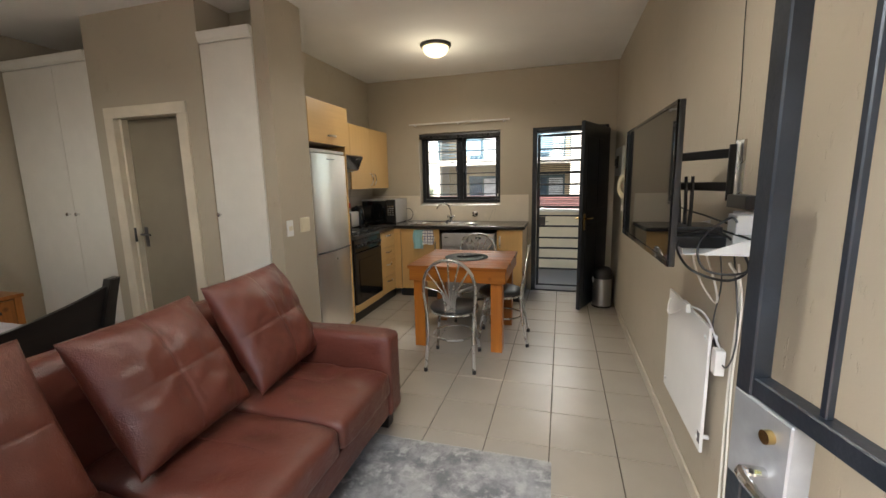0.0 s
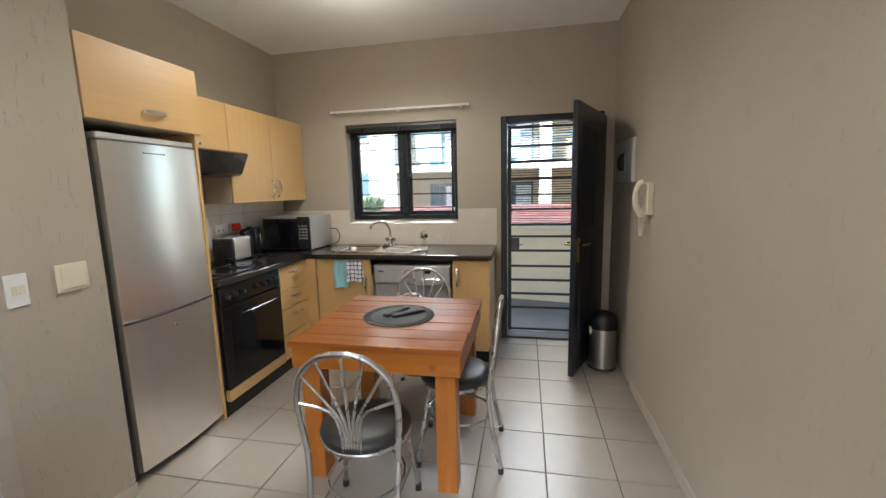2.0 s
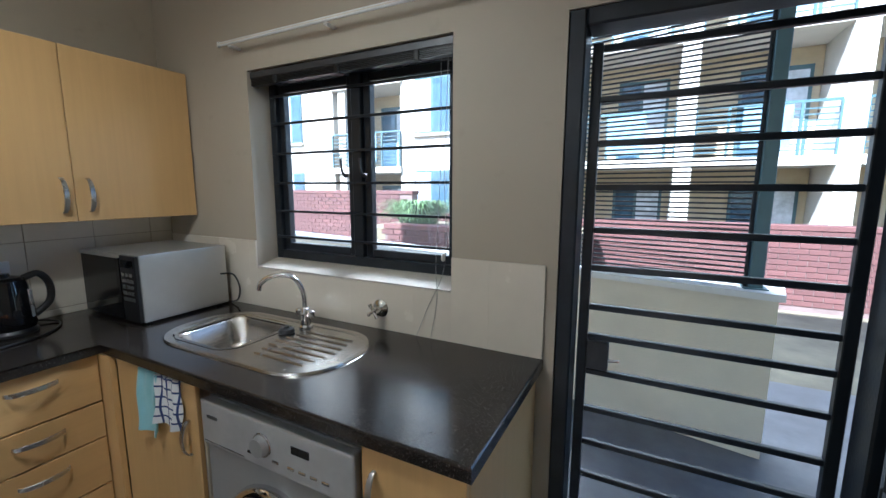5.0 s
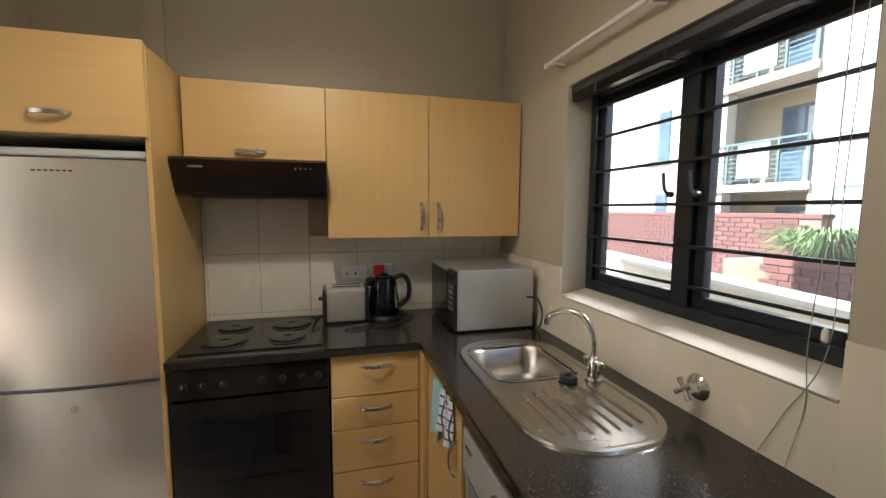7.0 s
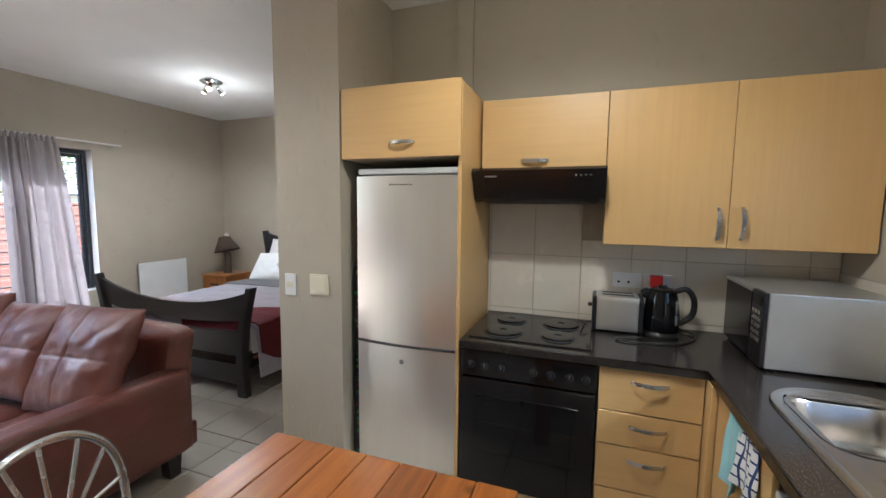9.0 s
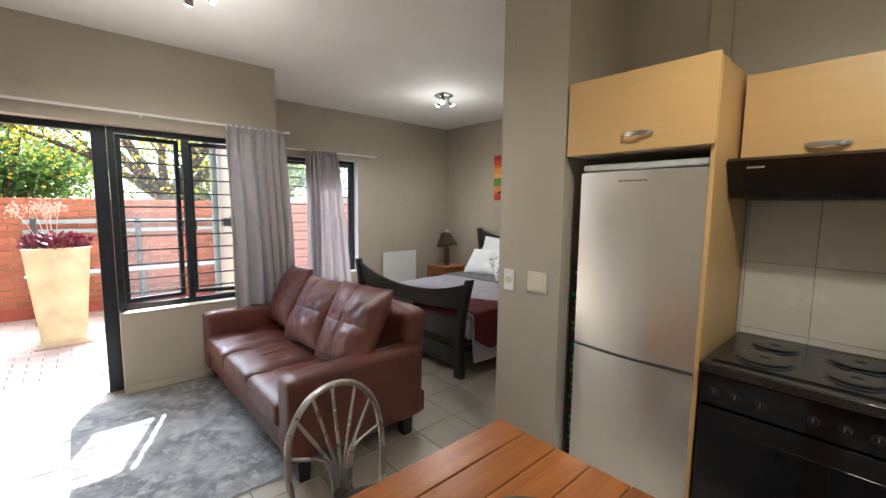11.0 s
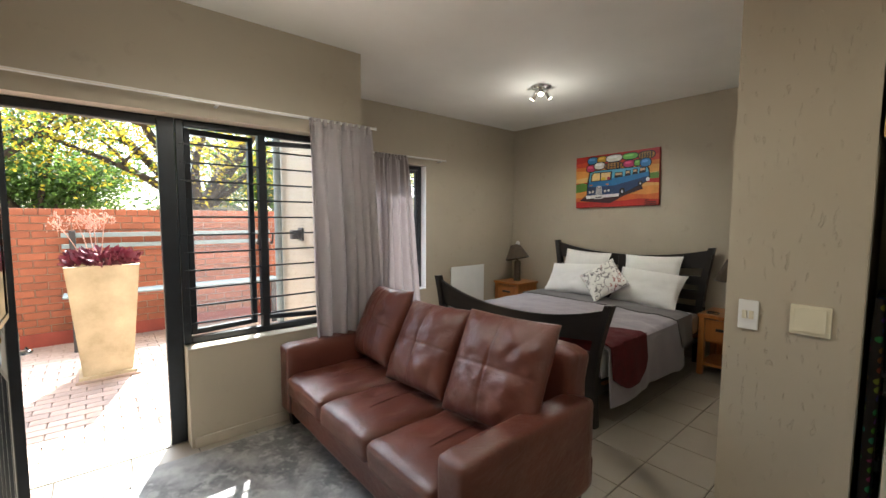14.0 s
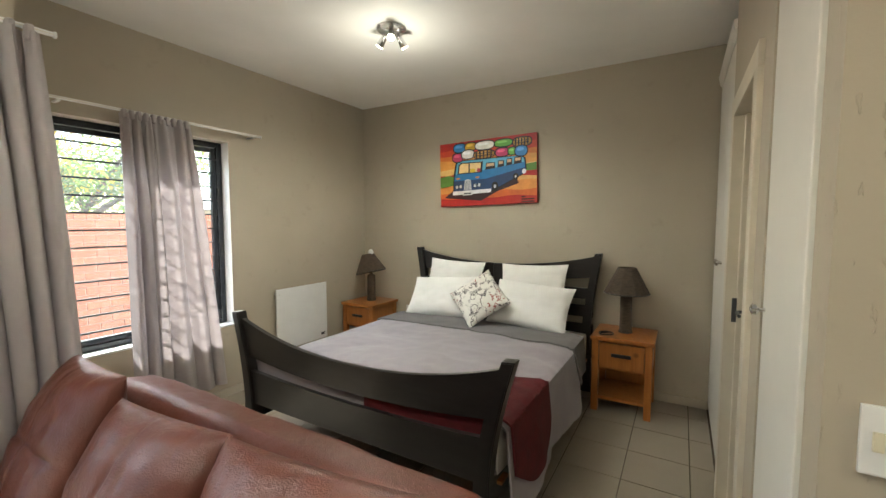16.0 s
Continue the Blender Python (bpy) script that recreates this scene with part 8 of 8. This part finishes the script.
rows_w = ((CT + 0.001, 0.957), (0.960, 1.290), (1.293, 1.622))
cuts_y = [-1.729, -1.715] + [-1.715 + TW * (i + 1) for i in range(6)] + [-0.008]
for a, b in zip(cuts_y, cuts_y[1:]):
    for z0, z1 in rows_w:
        zt = min(z1, 1.388) if b > -1.08 else z1
        if zt > z0:
            wall_tile(wk, (KW + 0.0045, a + 0.0014, z0), (KW + 0.0095, b - 0.0014, zt))
cuts_x = [KW + 0.012 + TW * 1.26 * i for i in range(7)]
cuts_x = [c for c in cuts_x if c < -0.1] + [-0.045]
for a, b in zip(cuts_x, cuts_x[1:]):
    for z0, z1 in ((CT + 0.001, 1.272),):
        for p, q in ((max(a, KW), min(b, -1.537)), (max(a, -1.537), min(b, -0.413)), (max(a, -0.413), b)):
            if q - p < 0.01:
                continue
            zt = min(z1, 1.131) if -1.54 < p < -0.414 else z1
            if zt > z0:
                wall_tile(wnn, (p + 0.0002, -0.0095, z0), (q - 0.0002, -0.0045, zt))

# ---- floor tiles ----
GX, GY, PITCH, GAP = 0.333, -0.858, 0.351, 0.0065


def tile_mesh(w, d, key):
    bm = boxed((-w / 2, -d / 2, -0.008), (w / 2, d / 2, 0.0), 0.0018, 1)
    me = bpy.data.meshes.new("tile")
    bm.to_mesh(me)
    bm.free()
    me.materials.append(TILE)
    return me


tile_kinds = {}
floor_ob = bpy.data.objects["floor"]
for rx0, ry0, rx1, ry1 in ((COLX, LS - 0.17, E, N), (KW, COLN, COLX, N), (BW, BS, COLX, BN), (COLX, BS, CX, LS - 0.17), (-3.175, BN, -2.51, BN + 1.4), (0.05, N, 0.845, N + 0.004)):
    i0, i1 = math.floor((rx0 - GX) / PITCH), math.floor((rx1 - GX) / PITCH)
    j0, j1 = math.floor((ry0 - GY) / PITCH), math.floor((ry1 - GY) / PITCH)
    for i in range(i0, i1 + 1):
        for j in range(j0, j1 + 1):
            x0, x1 = GX + i * PITCH, GX + (i + 1) * PITCH
            y0, y1 = GY + j * PITCH, GY + (j + 1) * PITCH
            a0 = x0 + GAP / 2 if x0 >= rx0 else rx0
            a1 = x1 - GAP / 2 if x1 <= rx1 else rx1
            b0 = y0 + GAP / 2 if y0 >= ry0 else ry0
            b1 = y1 - GAP / 2 if y1 <= ry1 else ry1
            if a1 - a0 < 0.01 or b1 - b0 < 0.01:
                continue
            key = (round(a1 - a0, 3), round(b1 - b0, 3))
            if key not in tile_kinds:
                tile_kinds[key] = tile_mesh(*key, key)
            t = new("tile", tile_kinds[key])
            t.location = ((a0 + a1) / 2, (b0 + b1) / 2, 0)
            t.parent = floor_ob
